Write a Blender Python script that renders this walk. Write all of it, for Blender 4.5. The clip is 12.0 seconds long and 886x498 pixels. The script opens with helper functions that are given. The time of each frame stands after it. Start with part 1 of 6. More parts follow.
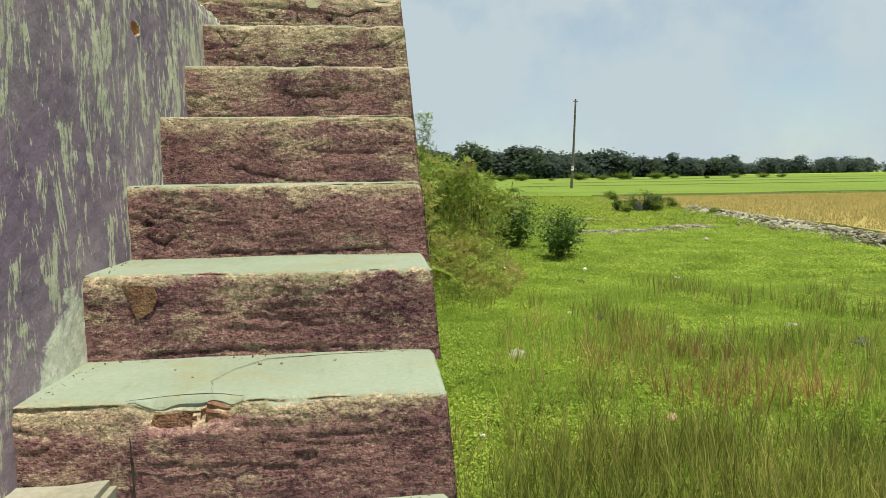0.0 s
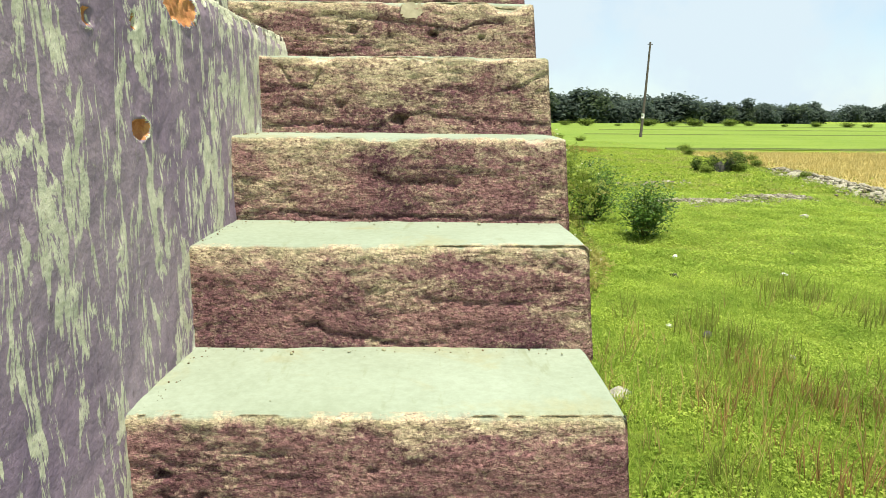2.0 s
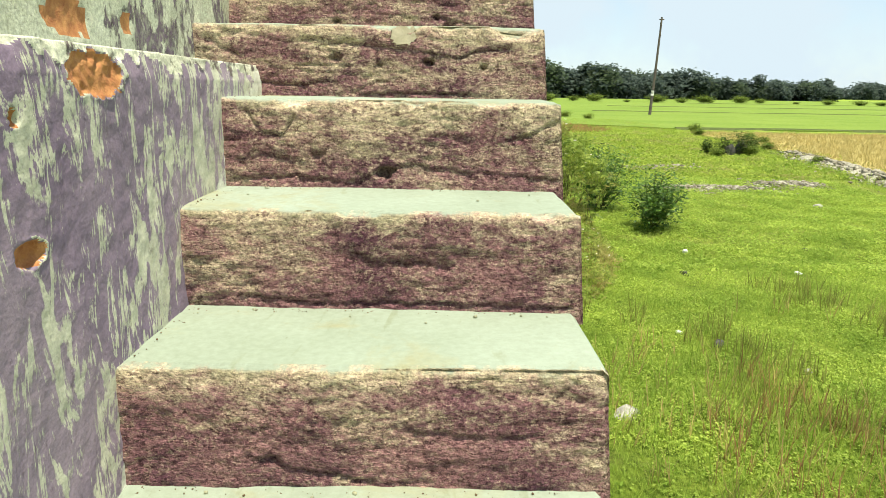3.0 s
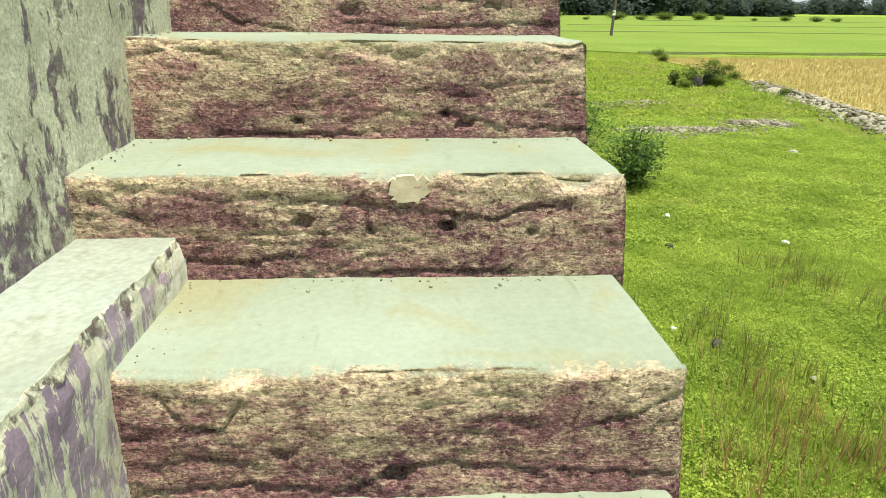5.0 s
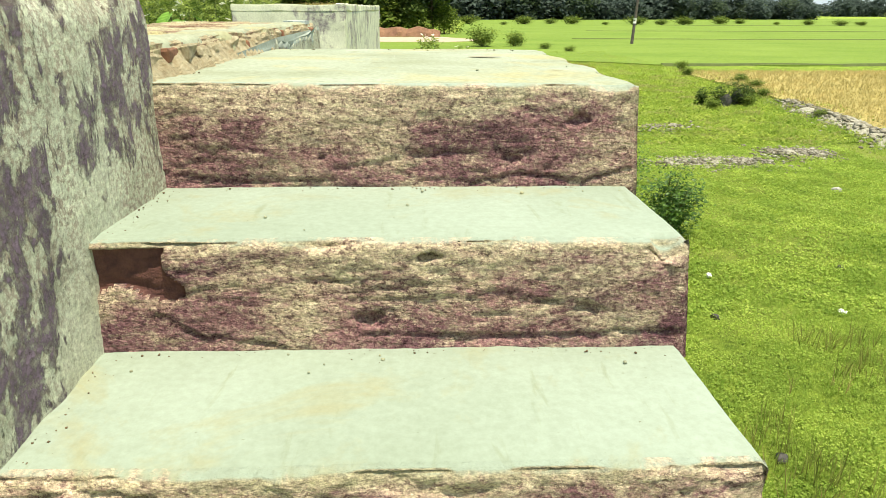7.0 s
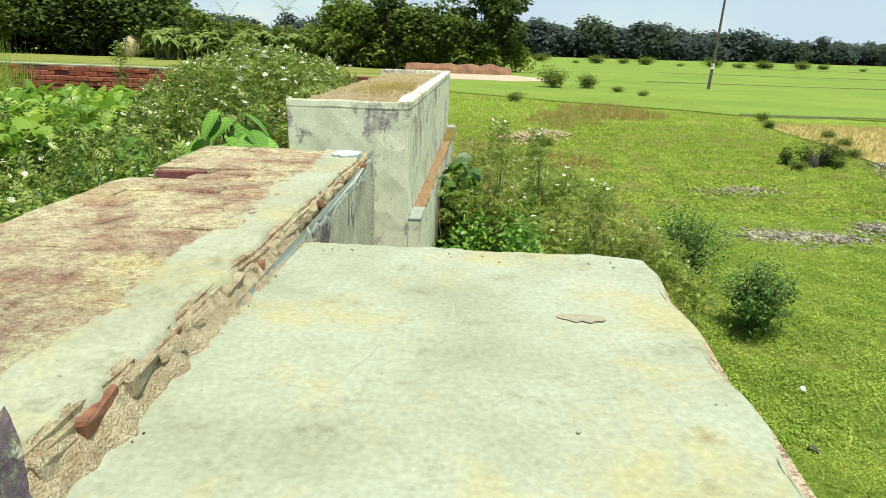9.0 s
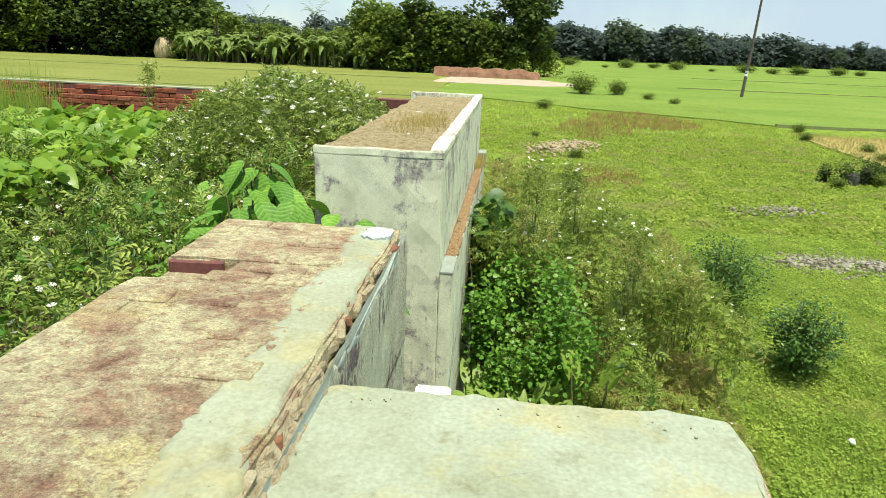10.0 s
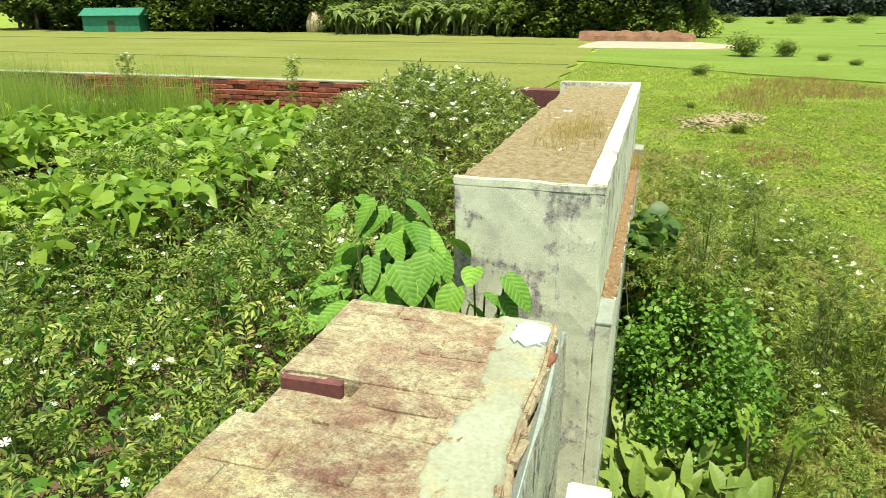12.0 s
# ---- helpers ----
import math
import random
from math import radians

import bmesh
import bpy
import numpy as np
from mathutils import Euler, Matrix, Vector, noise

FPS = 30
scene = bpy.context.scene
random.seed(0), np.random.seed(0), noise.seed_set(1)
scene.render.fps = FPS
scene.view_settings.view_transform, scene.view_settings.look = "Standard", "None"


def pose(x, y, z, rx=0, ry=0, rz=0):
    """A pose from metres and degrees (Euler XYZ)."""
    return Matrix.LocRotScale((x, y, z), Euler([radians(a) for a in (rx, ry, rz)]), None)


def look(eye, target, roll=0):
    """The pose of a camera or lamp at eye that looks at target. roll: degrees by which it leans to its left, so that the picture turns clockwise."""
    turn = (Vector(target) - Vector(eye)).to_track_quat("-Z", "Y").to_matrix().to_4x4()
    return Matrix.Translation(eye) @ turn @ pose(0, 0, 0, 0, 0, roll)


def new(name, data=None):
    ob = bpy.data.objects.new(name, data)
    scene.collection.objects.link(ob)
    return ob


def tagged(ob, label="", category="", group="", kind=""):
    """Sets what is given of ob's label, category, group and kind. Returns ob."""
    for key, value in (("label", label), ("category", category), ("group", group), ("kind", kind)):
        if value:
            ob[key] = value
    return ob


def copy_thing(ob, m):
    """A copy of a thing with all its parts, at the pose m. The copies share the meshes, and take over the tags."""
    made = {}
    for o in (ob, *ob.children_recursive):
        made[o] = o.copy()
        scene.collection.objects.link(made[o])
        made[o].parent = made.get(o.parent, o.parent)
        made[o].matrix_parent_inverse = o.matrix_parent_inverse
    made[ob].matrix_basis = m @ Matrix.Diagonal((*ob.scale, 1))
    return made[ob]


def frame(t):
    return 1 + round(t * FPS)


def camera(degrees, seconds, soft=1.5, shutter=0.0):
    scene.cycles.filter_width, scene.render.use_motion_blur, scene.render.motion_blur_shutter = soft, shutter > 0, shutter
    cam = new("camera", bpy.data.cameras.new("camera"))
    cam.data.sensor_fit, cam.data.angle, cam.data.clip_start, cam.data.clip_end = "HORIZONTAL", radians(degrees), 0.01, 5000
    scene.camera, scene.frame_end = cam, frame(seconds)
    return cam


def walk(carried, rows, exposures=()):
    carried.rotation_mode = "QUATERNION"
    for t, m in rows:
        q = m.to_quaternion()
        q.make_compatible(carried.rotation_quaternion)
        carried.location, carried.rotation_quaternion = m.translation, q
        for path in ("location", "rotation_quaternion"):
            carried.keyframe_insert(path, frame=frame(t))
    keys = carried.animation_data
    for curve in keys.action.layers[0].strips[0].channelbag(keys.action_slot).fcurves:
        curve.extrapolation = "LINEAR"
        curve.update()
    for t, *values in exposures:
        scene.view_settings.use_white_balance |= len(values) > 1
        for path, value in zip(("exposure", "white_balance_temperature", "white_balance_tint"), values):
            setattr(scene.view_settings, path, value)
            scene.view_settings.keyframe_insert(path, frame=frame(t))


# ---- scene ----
cam = camera(67.0, 12.0, 0.6)
PATH = [
    (0, (0.772, -2.534, -0.225), (0.962, -0.555, -0.442), -0.8),
    (0.5, (0.638, -2.221, -0.163), (0.737, -0.257, -0.529), 0.1),
    (1, (0.658, -1.959, -0.003), (0.727, 0.002, -0.39), 0.4),
    (1.5, (0.646, -1.76, 0.135), (0.692, 0.203, -0.244), 0.3),
    (2, (0.562, -1.503, 0.293), (0.581, 0.458, -0.096), 0.4),
    (2.5, (0.591, -1.317, 0.413), (0.598, 0.64, -0.003), 0.9),
    (2.7, (0.603, -1.256, 0.457), (0.604, 0.697, 0.026), 0.9),
    (4.3, (0.543, -0.585, 0.837), (0.643, 1.307, 0.195), 1.2),
    (4.5, (0.538, -0.493, 0.935), (0.66, 1.392, 0.278), 1.0),
    (5, (0.448, -0.235, 1.026), (0.573, 1.64, 0.342), 0.7),
    (5.5, (0.392, -0.027, 1.232), (0.495, 1.849, 0.544), 0.4),
    (6, (0.426, 0.229, 1.331), (0.511, 2.107, 0.648), 0.1),
    (6.5, (0.432, 0.413, 1.454), (0.512, 2.293, 0.777), 0.1),
    (7, (0.398, 0.674, 1.573), (0.473, 2.555, 0.898), 0.3),
    (7.3, (0.412, 0.812, 1.682), (0.49, 2.698, 1.021), 1.1),
    (7.5, (0.418, 0.911, 1.727), (0.5, 2.8, 1.075), 1.4),
    (7.7, (0.421, 0.991, 1.799), (0.5, 2.884, 1.159), 1.7),
    (9.3, (0.345, 1.659, 2.164), (0.214, 3.566, 1.577), 1.9),
    (9.5, (0.32, 1.725, 2.253), (0.183, 3.633, 1.667), 2.0),
    (10, (0.267, 1.965, 2.361), (0.089, 3.868, 1.771), 2.3),
    (10.5, (0.177, 2.125, 2.493), (-0.035, 4.024, 1.9), 2.5),
    (11, (0.161, 2.304, 2.55), (-0.084, 4.186, 1.918), 2.0),
    (11.5, (0.15, 2.564, 2.664), (-0.18, 4.423, 2.004), 0.7),
    (12, (0.048, 2.706, 2.652), (-0.522, 4.495, 1.963), -0.3),
]
walk(cam, [(t, look(eye, target, roll)) for t, eye, target, roll in PATH],
     [(0, 0.34, 7750, 4), (0.5, 0.52, 7750, 4), (1.0, 0.72, 7750, 5), (2.5, 0.84, 7600, 6), (4.5, 0.76, 7600, 6), (6.0, 0.66, 7600, 6), (7.0, 0.80, 7600, 6), (7.7, 0.74, 7600, 6), (9.3, 0.56, 7050, 5), (12, 0.74, 7550, 3)])

# ---- light ----
SUN_DIR = Vector((0.15, -0.23, 0.96)).normalized()
SUN_ELEV = math.asin(SUN_DIR.z)
SUN_AZ = math.atan2(SUN_DIR.x, SUN_DIR.y)
world = bpy.data.worlds.new("sky")
scene.world = world
world.use_nodes = True
wn, wl = world.node_tree.nodes, world.node_tree.links
wn.clear()
w_sky = wn.new("ShaderNodeTexSky")
w_sky.sky_type = "NISHITA"
w_sky.sun_disc = False
w_sky.sun_elevation, w_sky.sun_rotation = SUN_ELEV, SUN_AZ
w_sky.air_density, w_sky.dust_density, w_sky.ozone_density = 1.0, 0.25, 1.5
w_noise = wn.new("ShaderNodeTexNoise")
w_noise.inputs["Scale"].default_value = 5.0
w_noise.inputs["Detail"].default_value = 6.0
w_noise.inputs["Roughness"].default_value = 0.55
w_ramp = wn.new("ShaderNodeValToRGB")
w_ramp.color_ramp.elements[0].position, w_ramp.color_ramp.elements[1].position = 0.22, 0.52
w_mix = wn.new("ShaderNodeMix")
w_mix.data_type = "RGBA"
w_mix.inputs["B"].default_value = (3.9, 4.95, 6.3, 1)
w_back = wn.new("ShaderNodeBackground")
w_back.inputs["Strength"].default_value = 0.10
w_out = wn.new("ShaderNodeOutputWorld")
wl.new(w_noise.outputs["Fac"], w_ramp.inputs["Fac"])
wl.new(w_ramp.outputs["Color"], w_mix.inputs["Factor"])
w_tint = wn.new("ShaderNodeMix")
w_tint.data_type, w_tint.blend_type = "RGBA", "MULTIPLY"
w_tint.inputs["Factor"].default_value = 1.0
w_tint.inputs["B"].default_value = (0.84, 0.95, 1.08, 1)
wl.new(w_sky.outputs["Color"], w_tint.inputs["A"])
wl.new(w_tint.outputs["Result"], w_mix.inputs["A"])
wl.new(w_mix.outputs["Result"], w_back.inputs["Color"])
wl.new(w_back.outputs["Background"], w_out.inputs["Surface"])
sun = new("sun", bpy.data.lights.new("sun", "SUN"))
sun.data.energy, sun.data.angle, sun.data.color = 4.4, radians(0.6), (1.0, 0.965, 0.90)
sun.matrix_world = look(SUN_DIR * 60, (0, 0, 0))

# ---- materials ----


class Mat:
    """A node material with short helpers."""

    def __init__(self, name, rough=0.85, spec=0.3):
        self.m = bpy.data.materials.new(name)
        self.m.use_nodes = True
        self.n, self.l = self.m.node_tree.nodes, self.m.node_tree.links
        self.p = self.n["Principled BSDF"]
        self.p.inputs["Roughness"].default_value = rough
        self.p.inputs["Specular IOR Level"].default_value = spec
        self.geo = self.n.new("ShaderNodeNewGeometry")

    def coords(self, scale=(1, 1, 1), turn=(0, 0, 0)):
        mp = self.n.new("ShaderNodeMapping")
        mp.inputs["Scale"].default_value = scale
        mp.inputs["Rotation"].default_value = turn
        self.l.new(self.geo.outputs["Position"], mp.inputs["Vector"])
        return mp.outputs["Vector"]

    def noise(self, scale, stretch=(1, 1, 1), detail=4.0, rough=0.55, twist=0.0):
        nd = self.n.new("ShaderNodeTexNoise")
        nd.inputs["Scale"].default_value = scale
        nd.inputs["Detail"].default_value = detail
        nd.inputs["Roughness"].default_value = rough
        nd.inputs["Distortion"].default_value = twist
        self.l.new(self.coords(stretch), nd.inputs["Vector"])
        return nd.outputs["Fac"]

    def ramp(self, fac, a, b, ca=(0, 0, 0), cb=(1, 1, 1)):
        r = self.n.new("ShaderNodeValToRGB")
        e = r.color_ramp.elements
        e[0].position, e[1].position = a, b
        e[0].color, e[1].color = (*ca, 1), (*cb, 1)
        self.l.new(fac, r.inputs["Fac"])
        return r.outputs["Color"]

    def mix(self, fac, a, b, mode="MIX"):
        x = self.n.new("ShaderNodeMix")
        x.data_type, x.blend_type = "RGBA", mode
        for key, v in (("Factor", fac), ("A", a), ("B", b)):
            if isinstance(v, tuple):
                x.inputs[key].default_value = (*v, 1)
            elif isinstance(v, float):
                x.inputs[key].default_value = v
            else:
                self.l.new(v, x.inputs[key])
        return x.outputs["Result"]

    def math(self, op, a, b=0.0):
        x = self.n.new("ShaderNodeMath")
        x.operation = op
        for i, v in enumerate((a, b)):
            if isinstance(v, float):
                x.inputs[i].default_value = v
            else:
                self.l.new(v, x.inputs[i])
        return x.outputs[0]

    def colour(self, c):
        if isinstance(c, tuple):
            self.p.inputs["Base Color"].default_value = (*c, 1)
        else:
            self.l.new(c, self.p.inputs["Base Color"])
        return self

    def bump(self, height, strength=0.4, dist=0.01):
        b = self.n.new("ShaderNodeBump")
        b.inputs["Strength"].default_value = strength
        b.inputs["Distance"].default_value = dist
        self.l.new(height, b.inputs["Height"])
        self.l.new(b.outputs["Normal"], self.p.inputs["Normal"])
        return self

    def up(self):
        s = self.n.new("ShaderNodeSeparateXYZ")
        self.l.new(self.geo.outputs["Normal"], s.inputs[0])
        return s.outputs["Z"]

    def island(self):
        return self.geo.outputs["Random Per Island"]

    def rnd(self):
        o = self.n.new("ShaderNodeObjectInfo")
        return o.outputs["Random"]


def concrete_mat(name, light=(0.40, 0.40, 0.35), dark=(0.26, 0.255, 0.205), tint=(0.36, 0.33, 0.17), much=0.35):
    m = Mat(name, 0.9, 0.25)
    big = m.ramp(m.noise(2.2, detail=6, rough=0.6), 0.32, 0.68, dark, light)
    warm = m.ramp(m.noise(3.4, detail=5, rough=0.65, twist=0.4), 0.50, 0.64)
    big = m.mix(m.mix(much, (0.0, 0.0, 0.0), warm), big, tint)
    fine = m.ramp(m.noise(70, detail=3), 0.3, 0.75, (0.80, 0.79, 0.76), (1.06, 1.06, 1.05))
    stain = m.ramp(m.noise(9, detail=7, rough=0.75), 0.56, 0.74, (1, 1, 1), (0.66, 0.60, 0.50))
    speck = m.ramp(m.noise(34, detail=5, rough=0.75), 0.66, 0.72, (1, 1, 1), (0.40, 0.34, 0.28))
    col = m.mix(1.0, m.mix(1.0, big, fine, "MULTIPLY"), stain, "MULTIPLY")
    m.colour(m.mix(1.0, col, speck, "MULTIPLY"))
    m.bump(m.mix(0.7, m.noise(130, detail=4), m.noise(22, detail=6, rough=0.7)), 0.35, 0.006)
    return m.m


def step_mat(name, which):
    """Bare pale cement on the treads, worn maroon paint on the risers, both mingled on the noses."""
    m = Mat(name, 0.88, 0.2)
    tread = m.ramp(m.noise(1.9, detail=6, rough=0.6), 0.30, 0.70, (0.225, 0.275, 0.215), (0.29, 0.35, 0.295))
    tan = m.ramp(m.noise(3.1, detail=8, rough=0.66, twist=0.6), 0.53, 0.68)
    tread = m.mix(m.mix(0.75, (0.0, 0.0, 0.0), tan), tread, (0.27, 0.265, 0.155))
    speck = m.ramp(m.noise(60, detail=6, rough=0.75), 0.34, 0.66, (0.90, 0.89, 0.86), (1.05, 1.05, 1.04))
    dots = m.ramp(m.noise(42, detail=4, rough=0.7), 0.70, 0.74, (1, 1, 1), (0.55, 0.48, 0.38))
    scrape = m.ramp(m.noise(1.0, (26, 5, 1), detail=6, rough=0.65, twist=0.5), 0.60, 0.72, (1, 1, 1), (0.86, 0.84, 0.76))
    tread = m.mix(1.0, m.mix(1.0, tread, speck, "MULTIPLY"), m.mix(1.0, dots, scrape, "MULTIPLY"), "MULTIPLY")
    at = m.n.new("ShaderNodeAttribute")
    at.attribute_name = "rise"
    rise = at.outputs["Fac"]
    sep = m.n.new("ShaderNodeSeparateXYZ")
    m.l.new(m.geo.outputs["Position"], sep.inputs[0])
    paint = m.ramp(m.noise(2.8, (1.2, 1, 1.7), detail=8, rough=0.64, twist=0.3), 0.36, 0.64, (0.105, 0.043, 0.064), (0.33, 0.18, 0.18))
    wear = m.math("ADD", m.noise(3.4, (1.1, 1, 2.3), detail=10, rough=0.72, twist=0.35), m.math("MULTIPLY", sep.outputs["Z"], 0.048))
    wear = m.math("ADD", wear, m.math("MULTIPLY", m.math("SUBTRACT", rise, 0.5), 0.06))
    wear = m.math("ADD", wear, m.math("MULTIPLY", m.math("POWER", rise, 9.0), 0.16))
    bare = m.ramp(wear, 0.515, 0.63)
    tan2 = m.ramp(m.noise(13, (1, 1, 1.8), detail=8, rough=0.74), 0.32, 0.68, (0.37, 0.290, 0.20), (0.62, 0.545, 0.375))
    grit = m.ramp(m.noise(75, (0.55, 1, 1.3), detail=4, rough=0.7), 0.36, 0.60)
    riser = m.mix(m.mix(1.0, bare, m.mix(0.55, (1.0, 1.0, 1.0), grit), "MULTIPLY"), paint, tan2)
    comb = m.noise(1.0, (9, 9, 95), detail=7, rough=0.7, twist=0.9)
    patchy = m.ramp(m.noise(3.5, detail=4), 0.40, 0.60)
    riser = m.mix(m.mix(1.0, m.mix(0.3, (0.0, 0.0, 0.0), patchy), m.ramp(comb, 0.58, 0.66), "MULTIPLY"), riser, (0.56, 0.47, 0.36))
    fleck = m.ramp(m.noise(80, (0.85, 1, 1), detail=5, rough=0.8), 0.50, 0.58)
    riser = m.mix(m.mix(1.0, fleck, m.ramp(wear, 0.42, 0.60, (0.16, 0.16, 0.16), (0.62, 0.62, 0.62)), "MULTIPLY"), riser, (0.57, 0.485, 0.35))
    pit = m.ramp(m.noise(64, (0.85, 1, 1.1), detail=5, rough=0.8), 0.40, 0.46, (0.40, 0.34, 0.38), (1, 1, 1))
    riser = m.mix(1.0, riser, pit, "MULTIPLY")
    crackle = m.math("ABSOLUTE", m.math("SUBTRACT", m.noise(1.0, (4, 4, 19), detail=8, rough=0.7, twist=0.25), 0.5))
    riser = m.mix(m.mix(0.85, (0.0, 0.0, 0.0), m.mix(1.0, patchy, m.ramp(crackle, 0.0, 0.010, (1, 1, 1), (0, 0, 0)), "MULTIPLY")), riser, (0.045, 0.022, 0.03))
    grain = m.ramp(m.noise(190, (0.7, 1, 1), detail=4, rough=0.8), 0.36, 0.64, (0.56, 0.54, 0.56), (1.45, 1.45, 1.4))
    riser = m.mix(1.0, riser, grain, "MULTIPLY")
    ragged = m.math("ADD", m.math("MULTIPLY", m.noise(7, (1, 0, 0.4), detail=7, rough=0.7), 0.5), m.math("MULTIPLY", m.noise(30, (1, 1, 0.6), detail=6, rough=0.75), 0.22))
    edge = m.math("ADD", rise, m.math("SUBTRACT", ragged, 0.36))
    m.colour(riser if which == 1 else tread if which == 2 else m.mix(m.ramp(edge, 0.93, 1.04), riser, m.mix(m.ramp(m.up(), 0.45, 0.85), m.mix(1.0, m.mix(1.0, m.mix(0.3, tan2, tread), (0.70, 0.70, 0.66), "MULTIPLY"), grain, "MULTIPLY"), tread)))
    h = m.mix(0.62, m.mix(0.45, m.noise(26, (0.5, 0.6, 1.5), detail=7, rough=0.72), comb), m.noise(82, (0.8, 1, 1), detail=4, rough=0.65))
    m.bump(h, 0.3 if which == 2 else 1.0, (0.010, 0.030, 0.004)[which])
    return m.m


def old_wall_mat(name, base_a, base_b, pale, cover, streak=(12, 30, 6.5), smear=False):
    """Limewashed plaster with peeled upright streaks."""
    m = Mat(name, 0.9, 0.2)
    base = m.ramp(m.noise(1.7, detail=5), 0.32, 0.68, base_a, base_b)
    cloud = m.ramp(m.noise(5, detail=5, rough=0.6), 0.3, 0.7, (0.84, 0.84, 0.86), (1.14, 1.14, 1.10))
    base = m.mix(1.0, base, cloud, "MULTIPLY")
    drip = m.noise(1.0, streak, detail=8, rough=0.68, twist=0.6)
    web = m.math("SUBTRACT", 1.0, m.math("MULTIPLY", m.math("ABSOLUTE", m.math("SUBTRACT", m.noise(1.0, (9, 17, 3.0), detail=6, rough=0.66, twist=0.7), 0.5)), 20.0))
    s2 = m.noise(6.5, (1, 1, 0.7), detail=7, rough=0.66, twist=0.5)
    f = m.math("ADD", m.math("MULTIPLY", drip, 0.62), m.math("MULTIPLY", s2, 0.50))
    f = m.math("ADD", f, m.math("MULTIPLY", m.math("MAXIMUM", web, 0.0), 0.10))
    place_y = m.n.new("ShaderNodeSeparateXYZ")
    m.l.new(m.geo.outputs["Position"], place_y.inputs[0])
    f = m.math("ADD", f, m.math("MULTIPLY", m.math("MAXIMUM", m.math("ADD", place_y.outputs["Y"], 0.25), -0.8), 0.035))
    peel = m.ramp(f, cover, cover + 0.032)
    tone = m.ramp(m.noise(30, detail=5), 0.3, 0.7, tuple(0.72 * c for c in pale), pale)
    col = m.mix(peel, base, tone)
    if smear:
        sep = m.n.new("ShaderNodeSeparateXYZ")
        m.l.new(m.geo.outputs["Position"], sep.inputs[0])
        over = m.math("SUBTRACT", sep.outputs["Z"], m.math("MULTIPLY", sep.outputs["Y"], 0.655))
        ragged = m.math("ADD", m.math("MULTIPLY", m.noise(1.5, detail=3), 0.50), m.math("MULTIPLY", m.noise(9, detail=6, rough=0.7, twist=0.6), 0.32))
        near = m.math("POWER", m.math("MULTIPLY", m.math("ADD", sep.outputs["Y"], 0.84), 4.4), 2.0)
        daub = m.math("MULTIPLY", m.math("MAXIMUM", m.math("SUBTRACT", 1.0, near), 0.0), 0.21)
        lime = m.ramp(m.math("SUBTRACT", m.math("ADD", m.math("SUBTRACT", ragged, 0.63), daub), over), 0.0, 0.02)
        col = m.mix(lime, col, m.ramp(m.noise(28, detail=5), 0.3, 0.7, (0.46, 0.48, 0.40), (0.72, 0.75, 0.65)))
    grime = m.ramp(m.noise(24, (1, 1, 0.5), detail=6, rough=0.75), 0.60, 0.72, (1, 1, 1), (0.45, 0.42, 0.44))
    grain = m.ramp(m.noise(160, detail=5, rough=0.8), 0.36, 0.64, (0.86, 0.85, 0.86), (1.10, 1.10, 1.09))
    col = m.mix(1.0, col, grain, "MULTIPLY")
    m.colour(m.mix(1.0, col, grime, "MULTIPLY"))
    h = m.mix(0.6, m.noise(90, detail=4), f)
    m.bump(h, 0.45, 0.010)
    return m.m


def peeled_mat(name, pale_a, pale_b, dark, cover):
    """Pale lime plaster scaled away in crisp upright islands over a violet undercoat, with brown speckle."""
    m = Mat(name, 0.9, 0.2)
    pale = m.ramp(m.noise(6, detail=8, rough=0.7), 0.32, 0.68, pale_a, pale_b)
    f = m.math("ADD", m.math("MULTIPLY", m.noise(15, (1, 1, 0.55), detail=10, rough=0.70, twist=0.3), 0.55), m.math("MULTIPLY", m.noise(2.0, detail=5), 0.5))
    isle = m.ramp(f, cover, cover + 0.022)
    tone = m.ramp(m.noise(22, detail=6, rough=0.7), 0.3, 0.7, tuple(0.7 * c for c in dark), tuple(1.4 * c for c in dark))
    brown = m.ramp(m.noise(1.7, (1, 1, 0.6), detail=5), 0.40, 0.56)
    where = m.n.new("ShaderNodeSeparateXYZ")
    m.l.new(m.geo.outputs["Position"], where.inputs[0])
    brown = m.mix(1.0, brown, m.ramp(m.math("MULTIPLY", where.outputs["Y"], 0.5), 0.42, 0.85), "MULTIPLY")
    speckle = m.ramp(m.noise(70, detail=6, rough=0.8), 0.46, 0.56)
    col = m.mix(m.mix(0.8, (0.0, 0.0, 0.0), m.mix(1.0, brown, speckle, "MULTIPLY")), pale, (0.25, 0.19, 0.16))
    isle = m.mix(0.6, isle, m.mix(1.0, isle, m.ramp(m.noise(55, detail=6, rough=0.8), 0.42, 0.54), "MULTIPLY"))
    col = m.mix(isle, col, tone)
    grain = m.ramp(m.noise(110, detail=5, rough=0.8), 0.36, 0.64, (0.68, 0.67, 0.67), (1.28, 1.28, 1.25))
    pock = m.ramp(m.noise(30, detail=7, rough=0.78), 0.60, 0.66, (1, 1, 1), (0.45, 0.42, 0.40))
    m.colour(m.mix(1.0, m.mix(1.0, col, grain, "MULTIPLY"), pock, "MULTIPLY"))
    m.bump(m.mix(0.5, m.mix(0.5, m.noise(80, detail=5, rough=0.7), f), m.mix(1.0, isle, (0.0, 0.0, 0.0), "DIFFERENCE")), 0.8, 0.012)
    return m.m


